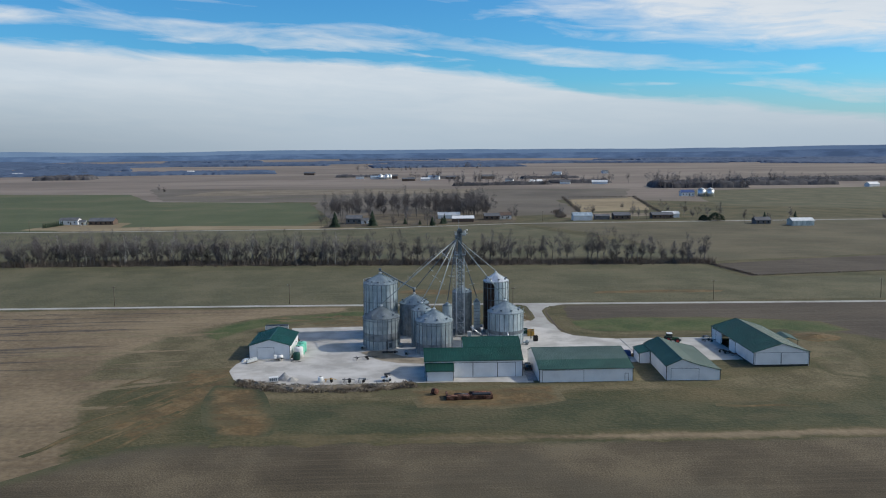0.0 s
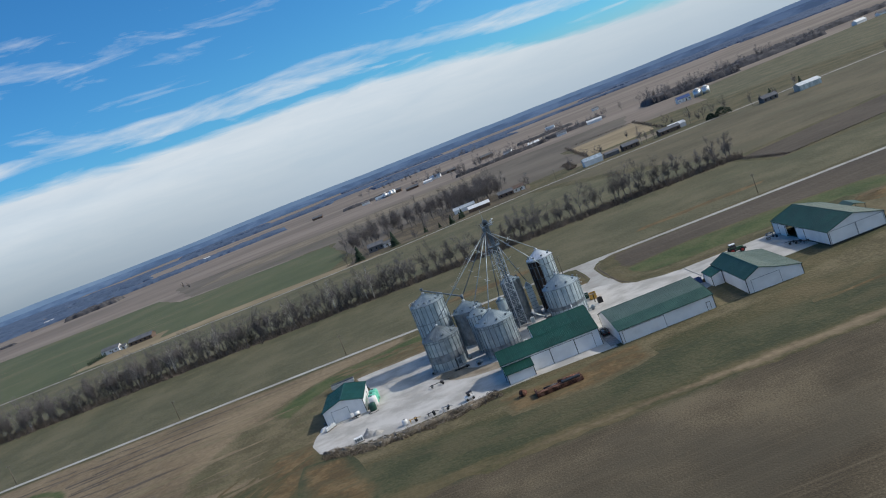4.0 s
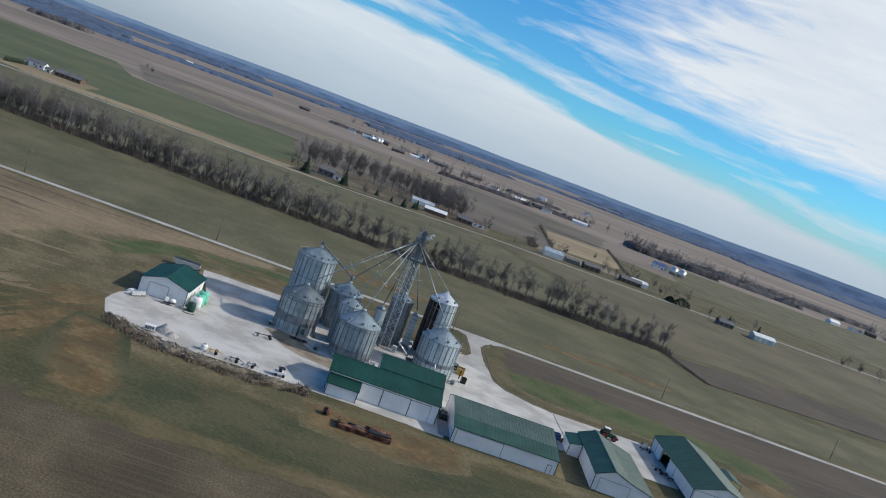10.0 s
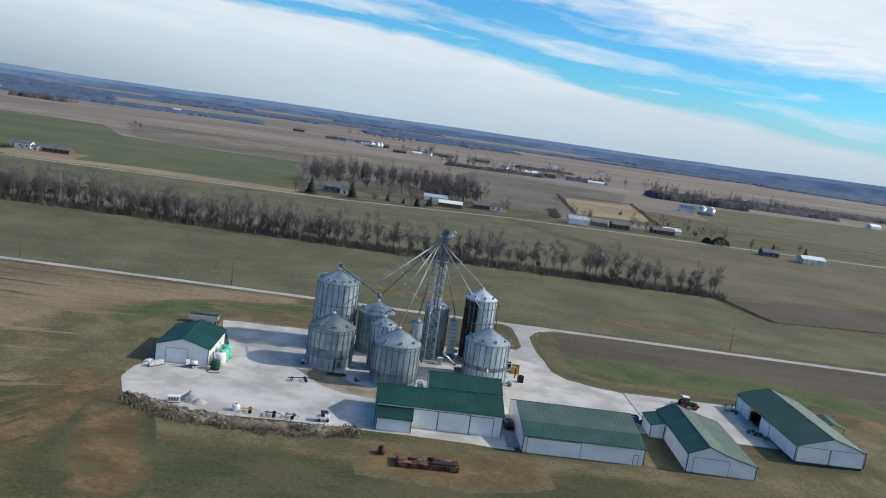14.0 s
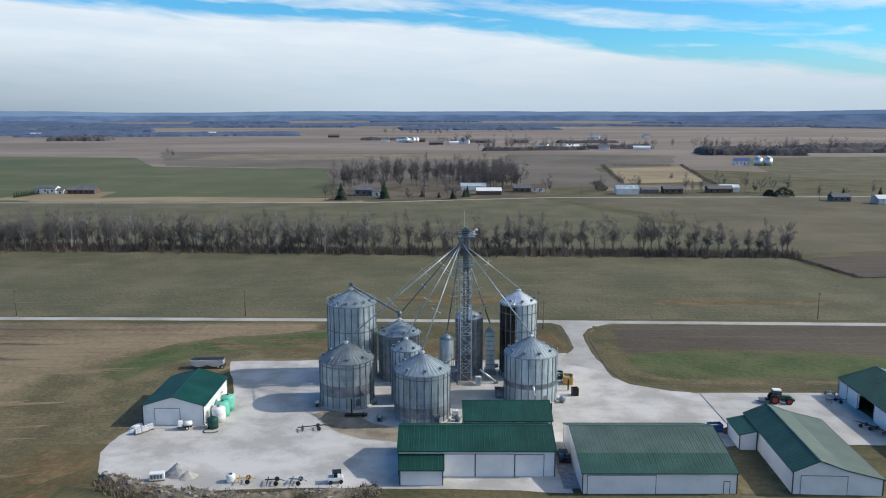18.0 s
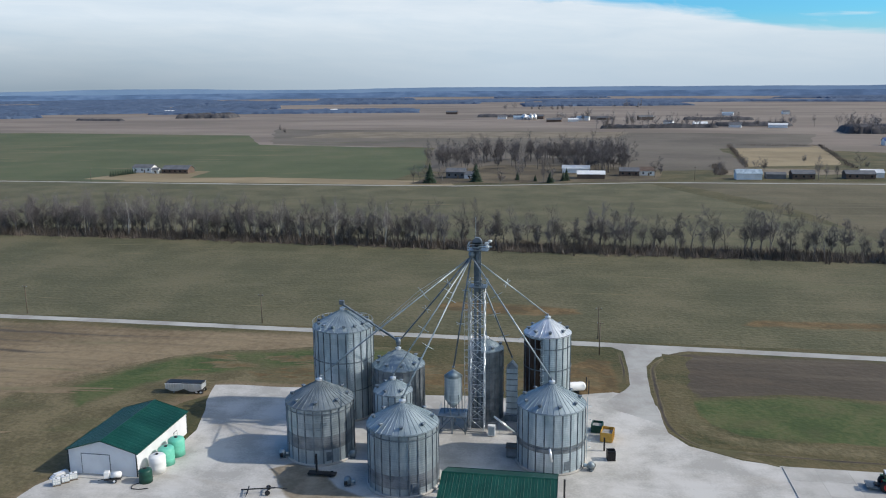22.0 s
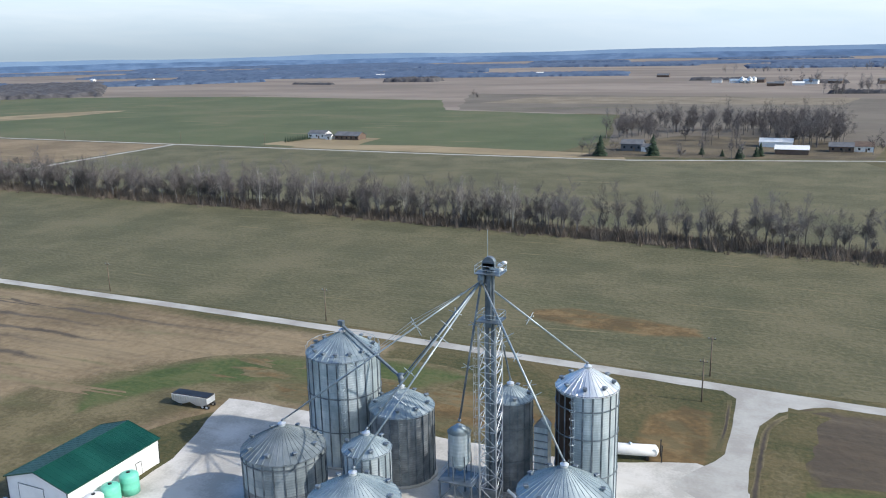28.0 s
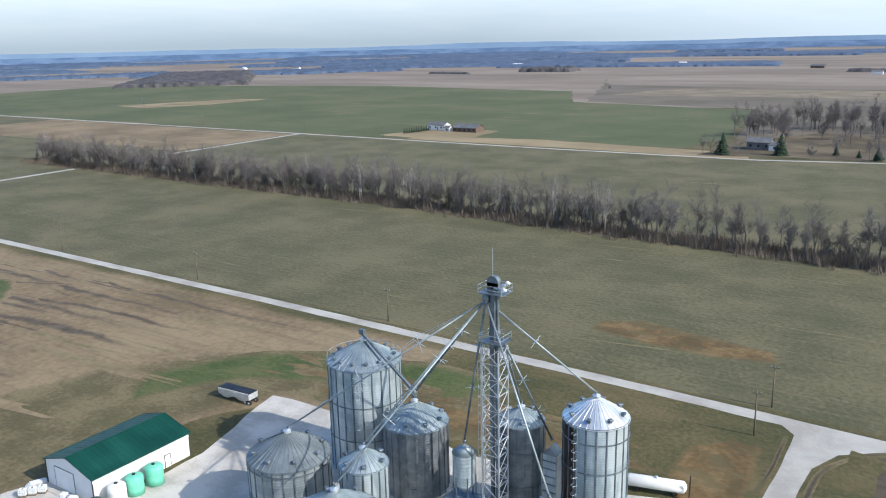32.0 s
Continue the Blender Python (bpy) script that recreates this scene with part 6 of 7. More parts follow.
house("low_shed", 143, 408, 0, 12, 7, 3, 1.2, "shingle", "shingle", "low dark shed beside a tin barn", False, "barn")
house("dark_house", 160, 409, 0, 14, 9, 3.4, 2.2, "brick", "shingle", "dark brown house beside bare trees")
house("ranch_house", 196, 413, 0, 18, 9, 3.2, 2, "brick", "shingle", "low brown ranch house with dark roof")
house("white_roof_shed", 206, 421, 0, 14, 8, 3.4, 1.8, "white_steel", "white", "pale shed with white roof", False, "barn")
house("bungalow", 259, 357, 0, 12, 8, 3.0, 2.2, "shingle", "shingle", "grey bungalow beside conifers")
house("pole_barn", 283, 341, 0, 17, 10, 3.8, 1.9, "galv", "bright_zinc", "pale metal pole barn in a stubble field", False, "barn")
house("blue_house", 321, 716, 0, 16, 10, 4.5, 3, "white", "blue", "pale house with bluish roof", True)
rnd = random.Random(21)
TOWN = [(-88, 1335), (-70, 1330), (-52, 1345), (-29, 1226), (-18, 1240), (8, 1250), (25, 1290), (60, 1310), (-120, 1350), (150, 1120), (190, 1080), (235, 1060), (290, 1050), (130, 1300), (660, 900), (700, 905), (740, 930), (790, 905), (640, 1010), (-1164, 1642), (-1130, 1660), (-1090, 1650), (-1659, 1465), (-1500, 1500), (-950, 1700), (-800, 1720), (-620, 1760), (-560, 1760), (300, 1500), (420, 1560), (-250, 1600)]
for k, (hx, hy) in enumerate(TOWN):
    white = rnd.random() < 0.6
    house("distant_house", hx, hy, rnd.uniform(-20, 20), rnd.uniform(12, 26), rnd.uniform(8, 13), rnd.uniform(3, 5), rnd.uniform(2, 3.4), "white_steel" if white else "brick", rnd.choice(("white", "shingle", "galv")) if white else "shingle",
          "pale distant farm building among fields" if white else "dark distant farmhouse among bare fields", False, "building", "distant buildings")
for bx, by, r, h in ((336, 706, 4.6, 8), (346, 704, 4.6, 8), (-78, 1322, 4, 8), (-66, 1318, 4, 8), (-60, 1325, 4, 8)):
    root = thing("distant_silo", (bx, by, 0), 0, "pale distant steel grain bin", "silo", "distant silos")
    tube_part("wall", (0, 0, 0), (0, 0, h), r, M["bright_zinc"], root, sides=20)
    tube_part("roof", (0, 0, h), (0, 0, h + 2.6), r + 0.15, M["white"], root, sides=20, r1=0.3)
sheet("field_tan_patch", [(140, 488), (152, 580), (164, 702), (210, 706), (250, 706), (230, 590), (214, 506), (178, 494)], 0.04, M["field_tan"], "pale tan fallow field among fences", "field", 3, 15)
sheet("field_tan_paddock", [(112, 426), (122, 470), (172, 474), (212, 464), (206, 440), (150, 428)], 0.04, M["fallow"], "dull tan paddock behind a tin barn", "field", 2, 12)
sheet("farmyard_lawn_west", [(-322, 362), (-250, 356), (-255, 420), (-300, 422), (-315, 390)], 0.06, M["field_tan"], "pale dry lawn round the far house", "lawn", 2, 8)
sheet("farmyard_lawn_mid", [(-90, 356), (66, 384), (74, 440), (30, 488), (-50, 488), (-86, 420)], 0.06, M["field_stubble"], "dry brown lawn round the farmhouse grove", "lawn", 3, 10)
sheet("field_west_pale", [(-735, 470), (-703, 534), (-700, 600), (-706, 624), (-738, 613), (-780, 540), (-800, 480)], 0.05, M["field_tan"], "pale strip in the green field", "field", 2, 12)
strip("farm_track", [(-941, 658), (-756, 664), (-752, 800), (-748, 931), (-640, 915)], 3.0, 0.1, M["straw_bank"], "pale worn track across the wheat", "track", 0.5)
sheet("field_west_brown", [(-388, 236), (-386, 340), (-700, 342), (-700, 240)], 0.05, M["field_brown"], "bare brown field beside the side road", "field", 2, 12)
sheet("field_mid_brown", [(-316, 700), (-128, 658), (-93, 432), (140, 460), (150, 660), (240, 690), (300, 900), (-420, 1000)], 0.03, M["field_mid"], "dull brown crop land", "field", 9, 18)
sheet("field_mid_tan", [(-330, 800), (60, 820), (80, 940), (-300, 930)], 0.06, M["fallow"], "pale tan strip of crop land", "field", 5, 25)
sheet("field_far_green", [(300, 560), (420, 500), (1100, 430), (1900, 600), (1900, 1150), (900, 940), (470, 860), (360, 830)], 0.03, M["field_north"], "distant green wheat field", "field", 5, 25)


# ---- things in the yard ----
def wheel(parent, at, r, w, rim="white", axis_turn=0):
    """A tyre with a dished rim; the axle lies along local y."""
    bm = bmesh.new()
    bmesh.ops.create_cone(bm, cap_ends=True, segments=20, radius1=r, radius2=r, depth=w, matrix=pose(*at, 90, 0, axis_turn))
    bmesh.ops.bevel(bm, geom=[e for e in bm.edges if e.calc_face_angle(0) > 1], offset=min(w, r) * 0.22, segments=2, affect="EDGES", profile=0.5)
    tyre = part("wheel", bm, M["rubber"], parent)
    bm = bmesh.new()
    bmesh.ops.create_cone(bm, cap_ends=True, segments=16, radius1=r * 0.55, radius2=r * 0.55, depth=w * 1.06, matrix=pose(*at, 90, 0, axis_turn))
    part("rim", bm, M[rim], tyre)
    return tyre


def poly_tank(x, y, r, h, mat, label, dome=True):
    root = thing("poly_tank", (x, y, 0), random.uniform(0, 360), label, "tank", "plastic liquid tanks")
    bm = bmesh.new()
    prof = [(r, 0), (r, h * 0.3), (r * 1.012, h * 0.32), (r, h * 0.34), (r, h * 0.62), (r * 1.012, h * 0.64), (r, h * 0.66), (r, h * 0.86), (r * 0.9, h * 0.93), (r * 0.55, h * 0.98), (0.25, h)]
    n = 28
    rows = [[bm.verts.new((q * math.cos(2 * math.pi * i / n), q * math.sin(2 * math.pi * i / n), z)) for i in range(n)] for q, z in prof]
    for a, b in zip(rows, rows[1:]):
        for i in range(n):
            bm.faces.new((a[i], a[(i + 1) % n], b[(i + 1) % n], b[i]))
    bm.faces.new(rows[-1])
    bm.faces.new(rows[0][::-1])
    part("tank_body", bm, M[mat], root, smooth=True)
    tube_part("lid", (0, 0, h - 0.02), (0, 0, h + 0.1), 0.28, M["black"], root, sides=14)
    tube_part("outlet", (r - 0.05, 0, 0.25), (r + 0.3, 0, 0.25), 0.06, M["black"], root)
    return root


poly_tank(-53.2, -42.1, 1.05, 2.3, "green_tank", "dark green plastic tank beside the workshop wall")
poly_tank(-53.0, -38.6, 1.35, 3.1, "white", "white plastic liquid tank beside the workshop wall")
poly_tank(-53.0, -35.6, 1.35, 3.1, "mint_tank", "pale mint green plastic tank beside the workshop")
poly_tank(-52.9, -32.2, 1.4, 3.2, "mint_tank", "mint green plastic tank beside the workshop")


def hose(points, r, label):
    root = thing("hose", (0, 0, 0), 0, label, "hose")
    bm = bmesh.new()
    for a, b in zip(points, points[1:]):
        bm_tube(bm, a, b, r, sides=6)
    part("hose_line", bm, M["black"], root)


hose([(-53.9, -42.9, 0.12), (-54.6, -43.8, 0.12), (-54.2, -44.8, 0.12), (-52.9, -44.9, 0.12), (-51.6, -44.3, 0.12)], 0.07, "black hose lying on the gravel")


def tote(x, y, turn, label):
    root = thing("liquid_tote", (x, y, 0.06), turn, label, "tote", "white caged totes")
    box_part("pallet", (1.2, 1.0, 0.14), (0, 0, 0.07), M["wood"], root)
    box_part("bottle", (1.1, 0.9, 0.95), (0, 0, 0.64), M["white"], root, bevel=0.08)
    for sx in (-0.57, -0.19, 0.19, 0.57):
        for sy in (-0.47, 0.47):
            box_part("cage_bar", (0.03, 0.03, 1.0), (sx, sy, 0.64), M["galv"], root)
    for z in (0.3, 0.7, 1.12):
        for sy in (-0.48, 0.48):
            box_part("cage_bar", (1.16, 0.03, 0.03), (0, sy, z), M["galv"], root)
    tube_part("cap", (0, 0, 1.1), (0, 0, 1.18), 0.12, M["black"], root)


tote(-66.7, -45.3, 35, "white caged liquid tote on the gravel")
tote(-65.9, -44.2, 38, "white caged liquid tote behind another")
tote(-65.2, -43.1, 36, "white caged liquid tote near the workshop")
tote(-5.6, -35.6, 10, "white caged liquid tote beside a steel bin")


def tarp_stack(x, y, turn):
    root = thing("sheet_stack", (x, y, 0.06), turn, "stack of pale blue-white sheets beside the workshop", "sheets")
    for k in range(4):
        box_part("sheet", (3.0 - 0.2 * k, 0.8, 0.08), (0.12 * k, 0.1 * (k % 2), 0.08 + 0.13 * k), M["white_steel"], root, turn=(0, 3 * k - 4, 5 * k), bevel=0.02)
    return root


tarp_stack(-68.3, -42.4, 60)


def pump_cart(x, y, turn):
    root = thing("pump_trailer", (x, y, 0.06), turn, "small white tank trailer parked before the workshop door", "trailer")
    box_part("frame", (2.6, 1.2, 0.12), (0, 0, 0.55), M["black"], root)
    bm = bmesh.new()
    bmesh.ops.create_cone(bm, cap_ends=True, segments=18, radius1=0.5, radius2=0.5, depth=1.7, matrix=pose(0.5, 0, 1.1, 0, 90, 0))
    bmesh.ops.bevel(bm, geom=[e for e in bm.edges if e.calc_face_angle(0) > 1], offset=0.12, segments=2, affect="EDGES")
    part("tank", bm, M["white"], root, smooth=True)
    box_part("upright_tank", (0.9, 0.9, 1.1), (-0.9, 0.1, 1.2), M["white"], root, bevel=0.12)
    tube_part("drawbar", (-1.3, 0, 0.5), (-2.3, 0, 0.4), 0.06, M["black"], root)
    for s in (-0.7, 0.7):
        wheel(root, (0.3, s, 0.35), 0.35, 0.2)


pump_cart(-58.4, -42.9, 20)


def grain_trailer(x, y, turn, length=8.6):
    root = thing("grain_trailer", (x, y, 0), turn, "silver hopper grain trailer with dark tarp beside the yard", "trailer")
    w, z0, z1 = 2.4, 1.25, 2.75
    bm = bmesh.new()
    bm_prism(bm, [(-length / 2, z1), (-length / 2, z0 + 0.1), (-length * 0.32, z0 - 0.55), (-length * 0.18, z0 - 0.55), (0, z0 + 0.1), (length * 0.18, z0 - 0.55), (length * 0.32, z0 - 0.55), (length / 2, z0 + 0.1), (length / 2, z1)], -w / 2, w / 2)
    part("hopper_body", bm, M["bright_zinc"], root)
    for i in range(15):
        xx = -length / 2 + 0.15 + i * (length - 0.3) / 14
        for s in (-1, 1):
            box_part("side_rib", (0.09, 0.07, z1 - z0 - 0.2), (xx, s * (w / 2 + 0.03), (z0 + z1) / 2 + 0.08), M["white"], root)
    for s in (-1, 1):
        box_part("top_rail", (length + 0.1, 0.1, 0.14), (0, s * w / 2, z1 + 0.03), M["white"], root)
    bm = bmesh.new()
    bm_prism(bm, [(-length / 2, z1 + 0.02), (-length / 2 + 0.1, z1 + 0.22), (length / 2 - 0.1, z1 + 0.22), (length / 2, z1 + 0.02)], -w / 2 + 0.08, w / 2 - 0.08)
    part("tarp", bm, M["black"], root, "dark roll tarp")
    box_part("frame", (length, 1.0, 0.16), (0, 0, 0.95), M["black"], root)
    for xx in (length * 0.34, length * 0.46):
        for s in (-0.95, 0.95):
            wheel(root, (xx, s, 0.5), 0.5, 0.42)
    for s in (-0.7, 0.7):
        box_part("landing_leg", (0.14, 0.14, 1.0), (-length * 0.3, s, 0.5), M["galv_dark"], root)
    return root


grain_trailer(-65.0, -4.4, 4, 7.8).scale = (1, 0.95, 0.78)


def tractor(x, y, turn):
    root = thing("tractor", (x, y, 0.06), turn, "green tractor with red wheel rims on the concrete apron", "tractor")
    bm = bmesh.new()
    bm_prism(bm, [(0.4, 0.95), (0.4, 1.85), (2.4, 1.7), (2.75, 1.5), (2.8, 0.95)], -0.45, 0.45)
    bmesh.ops.bevel(bm, geom=bm.edges[:], offset=0.07, segments=2, affect="EDGES")
    part("bonnet", bm, M["tractor_green"], root)
    box_part("chassis", (4.2, 0.6, 0.5), (0.6, 0, 0.85), M["black"], root, bevel=0.05)
    bm = bmesh.new()
    bm_prism(bm, [(-1.2, 1.4), (-1.3, 2.1), (-1.1, 2.85), (0.35, 2.85), (0.55, 1.9), (0.5, 1.4)], -0.72, 0.72)
    cab = part("cab", bm, M["glass"], root)
    box_part("cab_roof", (1.75, 1.6, 0.2), (-0.4, 0, 2.95), M["white"], cab, "white cab roof", bevel=0.07)
    for xx, zz in ((-1.2, 2.1), (0.45, 2.1)):
        for s in (-0.73, 0.73):
            box_part("cab_post", (0.09, 0.06, 1.5), (xx, s, zz), M["tractor_green"], cab)
    for s in (-1.0, 1.0):
        wheel(root, (-0.9, s, 1.0), 1.0, 0.65, "red")
        wheel(root, (2.05, s * 0.95, 0.75), 0.75, 0.5, "red")
        box_part("fender", (1.5, 0.6, 0.1), (-0.9, s * 0.95, 2.02), M["tractor_green"], root, bevel=0.03)
    box_part("front_weight", (0.5, 0.9, 0.5), (3.1, 0, 0.8), M["black"], root, bevel=0.06)
    box_part("hitch", (0.9, 1.0, 0.4), (-2.1, 0, 0.8), M["black"], root, bevel=0.05)
    tube_part("exhaust", (0.5, 0.55, 1.8), (0.5, 0.55, 3.0), 0.07, M["black"], root)
    box_part("implement_arm", (1.6, 2.4, 0.25), (-2.9, 0.1, 0.6), M["galv_dark"], root)


tractor(62.9, -28.4, -8)


def car(x, y, turn, mat, label, pickup=False):
    root = thing("pickup_truck" if pickup else "car", (x, y, 0.06), turn, label, "car")
    L_, w = (5.4, 1.95) if pickup else (4.7, 1.85)
    bm = bmesh.new()
    bm_prism(bm, [(-L_ / 2, 0.4), (-L_ / 2, 1.0), (-L_ * 0.2, 1.05), (L_ * 0.22, 1.02), (L_ / 2 - 0.1, 0.85), (L_ / 2, 0.4)], -w / 2, w / 2)
    bmesh.ops.bevel(bm, geom=bm.edges[:], offset=0.09, segments=2, affect="EDGES")
    part("body", bm, M[mat], root)
    bm = bmesh.new()
    rear = -L_ * 0.1 if pickup else -L_ * 0.46
    bm_prism(bm, [(rear, 1.0), (rear + 0.25, 1.62), (L_ * 0.08, 1.65), (L_ * 0.26, 1.0)], -w / 2 + 0.1, w / 2 - 0.1)
    bmesh.ops.bevel(bm, geom=bm.edges[:], offset=0.06, segments=2, affect="EDGES")
    part("cabin", bm, M["glass"], root)
    box_part("roof", (L_ * 0.3, w - 0.4, 0.06), (L_ * -0.02 if not pickup else L_ * 0.04, 0, 1.67), M[mat], root)
    for s in (-1, 1):
        for xx in (-L_ * 0.31, L_ * 0.31):
            wheel(root, (xx, s * (w / 2 - 0.1), 0.36), 0.36, 0.24, "galv")
        box_part("headlight", (0.08, 0.35, 0.14), (L_ / 2 - 0.03, s * 0.65, 0.72), M["white"], root)
        box_part("tail_light", (0.06, 0.25, 0.2), (-L_ / 2 - 0.01, s * 0.72, 0.8), M["red"], root)
        box_part("mirror", (0.15, 0.22, 0.14), (L_ * 0.17, s * (w / 2 + 0.1), 1.1), M[mat], root)
    return root


car(13.3, -56.6, 90, "black", "black car parked between two sheds")


def open_box(name, x, y, turn, size, mat, label, category, fill="dark_gravel"):
    root = thing(name, (x, y, 0.06), turn, label, category)
    lx, ly, h = size
    for s in (-1, 1):
        box_part("side_panel", (lx, 0.08, h), (0, s * ly / 2, h / 2), M[mat], root)
        box_part("end_panel", (0.08, ly - 0.08, h), (s * lx / 2, 0, h / 2), M[mat], root)
    for i in range(5):
        xx = -lx / 2 + lx * (i + 0.5) / 5
        for s in (-1, 1):
            box_part("side_rib", (0.08, 0.08, h), (xx, s * (ly / 2 + 0.07), h / 2), M[mat], root)
    box_part("contents", (lx - 0.16, ly - 0.16, h * 0.7), (0, 0, h * 0.35), M[fill], root)
    return root


open_box("skip", 44.6, -43.6, 5, (2.6, 1.7, 1.5), "blue", "blue steel skip on the yard edge", "skip")
open_box("hopper_wagon", 20.3, -15.4, 80, (3.0, 2.0, 1.7), "yellow", "ochre yellow steel hopper beside a bin", "hopper")
open_box("waste_box", 18.6, -12.0, 80, (2.4, 1.8, 1.4), "green_tank", "green steel waste box beside a bin", "skip")
open_box("black_bin", 20.6, -23.6, 10, (1.3, 1.2, 1.7), "black", "black steel box on the gravel", "box")


def heap(name, x, y, r, h, mat, label, category, seed=1):
    """A loose cone of stones with an uneven foot."""
    bm = bmesh.new()
    n, rings = 26, 7
    rows = []
    for k in range(rings + 1):
        t = k / rings
        row = []
        for i in range(n):
            a = 2 * math.pi * i / n
            q = r * (1 - t) * (1 + 0.22 * noise.noise(Vector((math.cos(a) * 1.5, math.sin(a) * 1.5, seed)))) + 0.02
            z = h * t * (1 + 0.1 * noise.noise(Vector((a * 3, t * 5, seed)))) + 0.08 * noise.noise(Vector((a * 9, t * 9, seed)))
            row.append(bm.verts.new((q * math.cos(a), q * math.sin(a), max(0, z) if k else 0)))
        rows.append(row)
    for a, b in zip(rows, rows[1:]):
        for i in range(n):
            bm.faces.new((a[i], a[(i + 1) % n], b[(i + 1) % n], b[i]))
    bm.faces.new(rows[-1])
    ob = new(name, mesh_of(bm, name, M[mat]))
    ob.matrix_basis = pose(x, y, 0.05)
    return tagged(ob, label, category)


heap("gravel_mound", -53.6, -62.6, 2.1, 1.9, "dark_gravel", "grey crushed gravel mound at the yard edge", "heap", 1)
heap("gravel_mound", -51.4, -63.8, 1.6, 1.0, "gravel", "pale crushed gravel mound at the yard edge", "heap", 2)
heap("sand_heap", 47.0, -43.8, 1.5, 0.9, "dirt", "tan sand heap beside the blue skip", "heap", 3)
heap("clay_mound", 112, -24, 7, 0.8, "dirt", "low orange clay heap beyond the implement shed", "heap", 4)


BANK = [(-66.6, -62.0), (-64.0, -65.0), (-60.0, -67.6), (-55.0, -70.0), (-49.0, -71.6), (-42.0, -72.4), (-34.0, -72.2), (-26.0, -70.8), (-18.5, -69.2)]


def bank_point(u, v):
    """A place on the curved bank: u along it from 0 to 1, v across it from -1 (grass side) to 1 (yard side)."""
    k = min(int(u * (len(BANK) - 1)), len(BANK) - 2)
    a, b = Vector(BANK[k]), Vector(BANK[k + 1])
    p = a.lerp(b, u * (len(BANK) - 1) - k)
    d = (b - a).normalized()
    wide = 2.7 + 1.3 * noise.noise(Vector((p.x / 5, p.y / 5, 3))) - 1.6 * max(0.0, 0.18 - u) / 0.18
    q = p + Vector((-d.y, d.x)) * v * wide
    return q + Vector((0.9 * noise.noise(Vector((q.x / 2, q.y / 2, 7))), 0.9 * noise.noise(Vector((q.x / 2, q.y / 2, 9)))))


def bank_height(u, v):
    q = bank_point(u, v)
    lump = 0.55 + 0.75 * noise.noise(Vector((q.x / 3.2, q.y / 3.2, 4))) + 0.35 * noise.noise(Vector((q.x, q.y, 6)))
    return max(0.0, (1 - v * v) * 0.95 * max(0.05, lump) * min(1.0, 8 * u, 8 * (1 - u)))


def rubble(count):
    cx, cy = -43.0, -70.0
    root = thing("rubble_bank", (cx, cy, 0.05), 0, "low bank of broken concrete, soil and brush", "rubble")
    shapes = []
    rnd = random.Random(9)
    for k in range(7):
        bm = bmesh.new()
        bmesh.ops.create_cube(bm, size=1.0) if k % 2 else bmesh.ops.create_icosphere(bm, subdivisions=1, radius=0.55)
        for v in bm.verts:
            v.co *= rnd.uniform(0.6, 1.2)
            v.co.z *= 0.45
        shapes.append(mesh_of(bm, "rubble_stone", M["stone"]))
    for k in range(count):
        # broken concrete lies in two clusters on the yard side
        u = rnd.choice((rnd.gauss(0.52, 0.10), rnd.gauss(0.30, 0.08), rnd.uniform(0.05, 0.97)))
        u = min(0.985, max(0.015, u))
        v = rnd.triangular(-0.9, 1.1, 0.7)
        q, h = bank_point(u, v), bank_height(u, min(0.95, v))
        sc = rnd.choice((0.22, 0.3, 0.4, 0.55, 0.95))
        piece("rubble_stone", rnd.choice(shapes), root, pose(q.x - cx, q.y - cy, h + 0.06 * sc, rnd.uniform(-30, 30), rnd.uniform(-30, 30), rnd.uniform(0, 360)) @ Matrix.Scale(sc, 4))
    bm = bmesh.new()
    nx, ny = 150, 14
    grid = []
    for i in range(nx + 1):
        row = []
        for j in range(ny + 1):
            u, v = i / nx, 2 * j / ny - 1
            q = bank_point(min(u, 0.9999), v)
            row.append(bm.verts.new((q.x - cx, q.y - cy, bank_height(min(u, 0.9999), v) + 0.015)))
        grid.append(row)
    for i in range(nx):
        for j in range(ny):
            bm.faces.new((grid[i][j], grid[i + 1][j], grid[i + 1][j + 1], grid[i][j + 1]))
    part("soil_bank", bm, M["bank_soil"], root, "brown soil with dead weeds", smooth=True)


rubble(290)
rnd = random.Random(15)


def bank_weeds(count, near, spread):
    out = []
    for _ in range(count):
        u, v = rnd.uniform(0.10, 0.99), max(-1.25, min(1.0, rnd.gauss(near, spread)))
        if noise.noise(Vector((u * 14, v * 1.5, 2))) < -0.12:
            continue
        q = bank_point(u, v)
        out.append((q.x, q.y, rnd.uniform(0.4, 1.2)))
    return out


brush("bank_weeds", bank_weeds(2600, -0.45, 0.4), "dry tangled weeds on the rubble bank", 0.8, "bank_weed", seed=16, wide=1.2)
brush("bank_weeds_grey", bank_weeds(1100, -0.1, 0.5), "brown dead weeds on the rubble bank", 0.8, "brush", seed=18, wide=1.2)


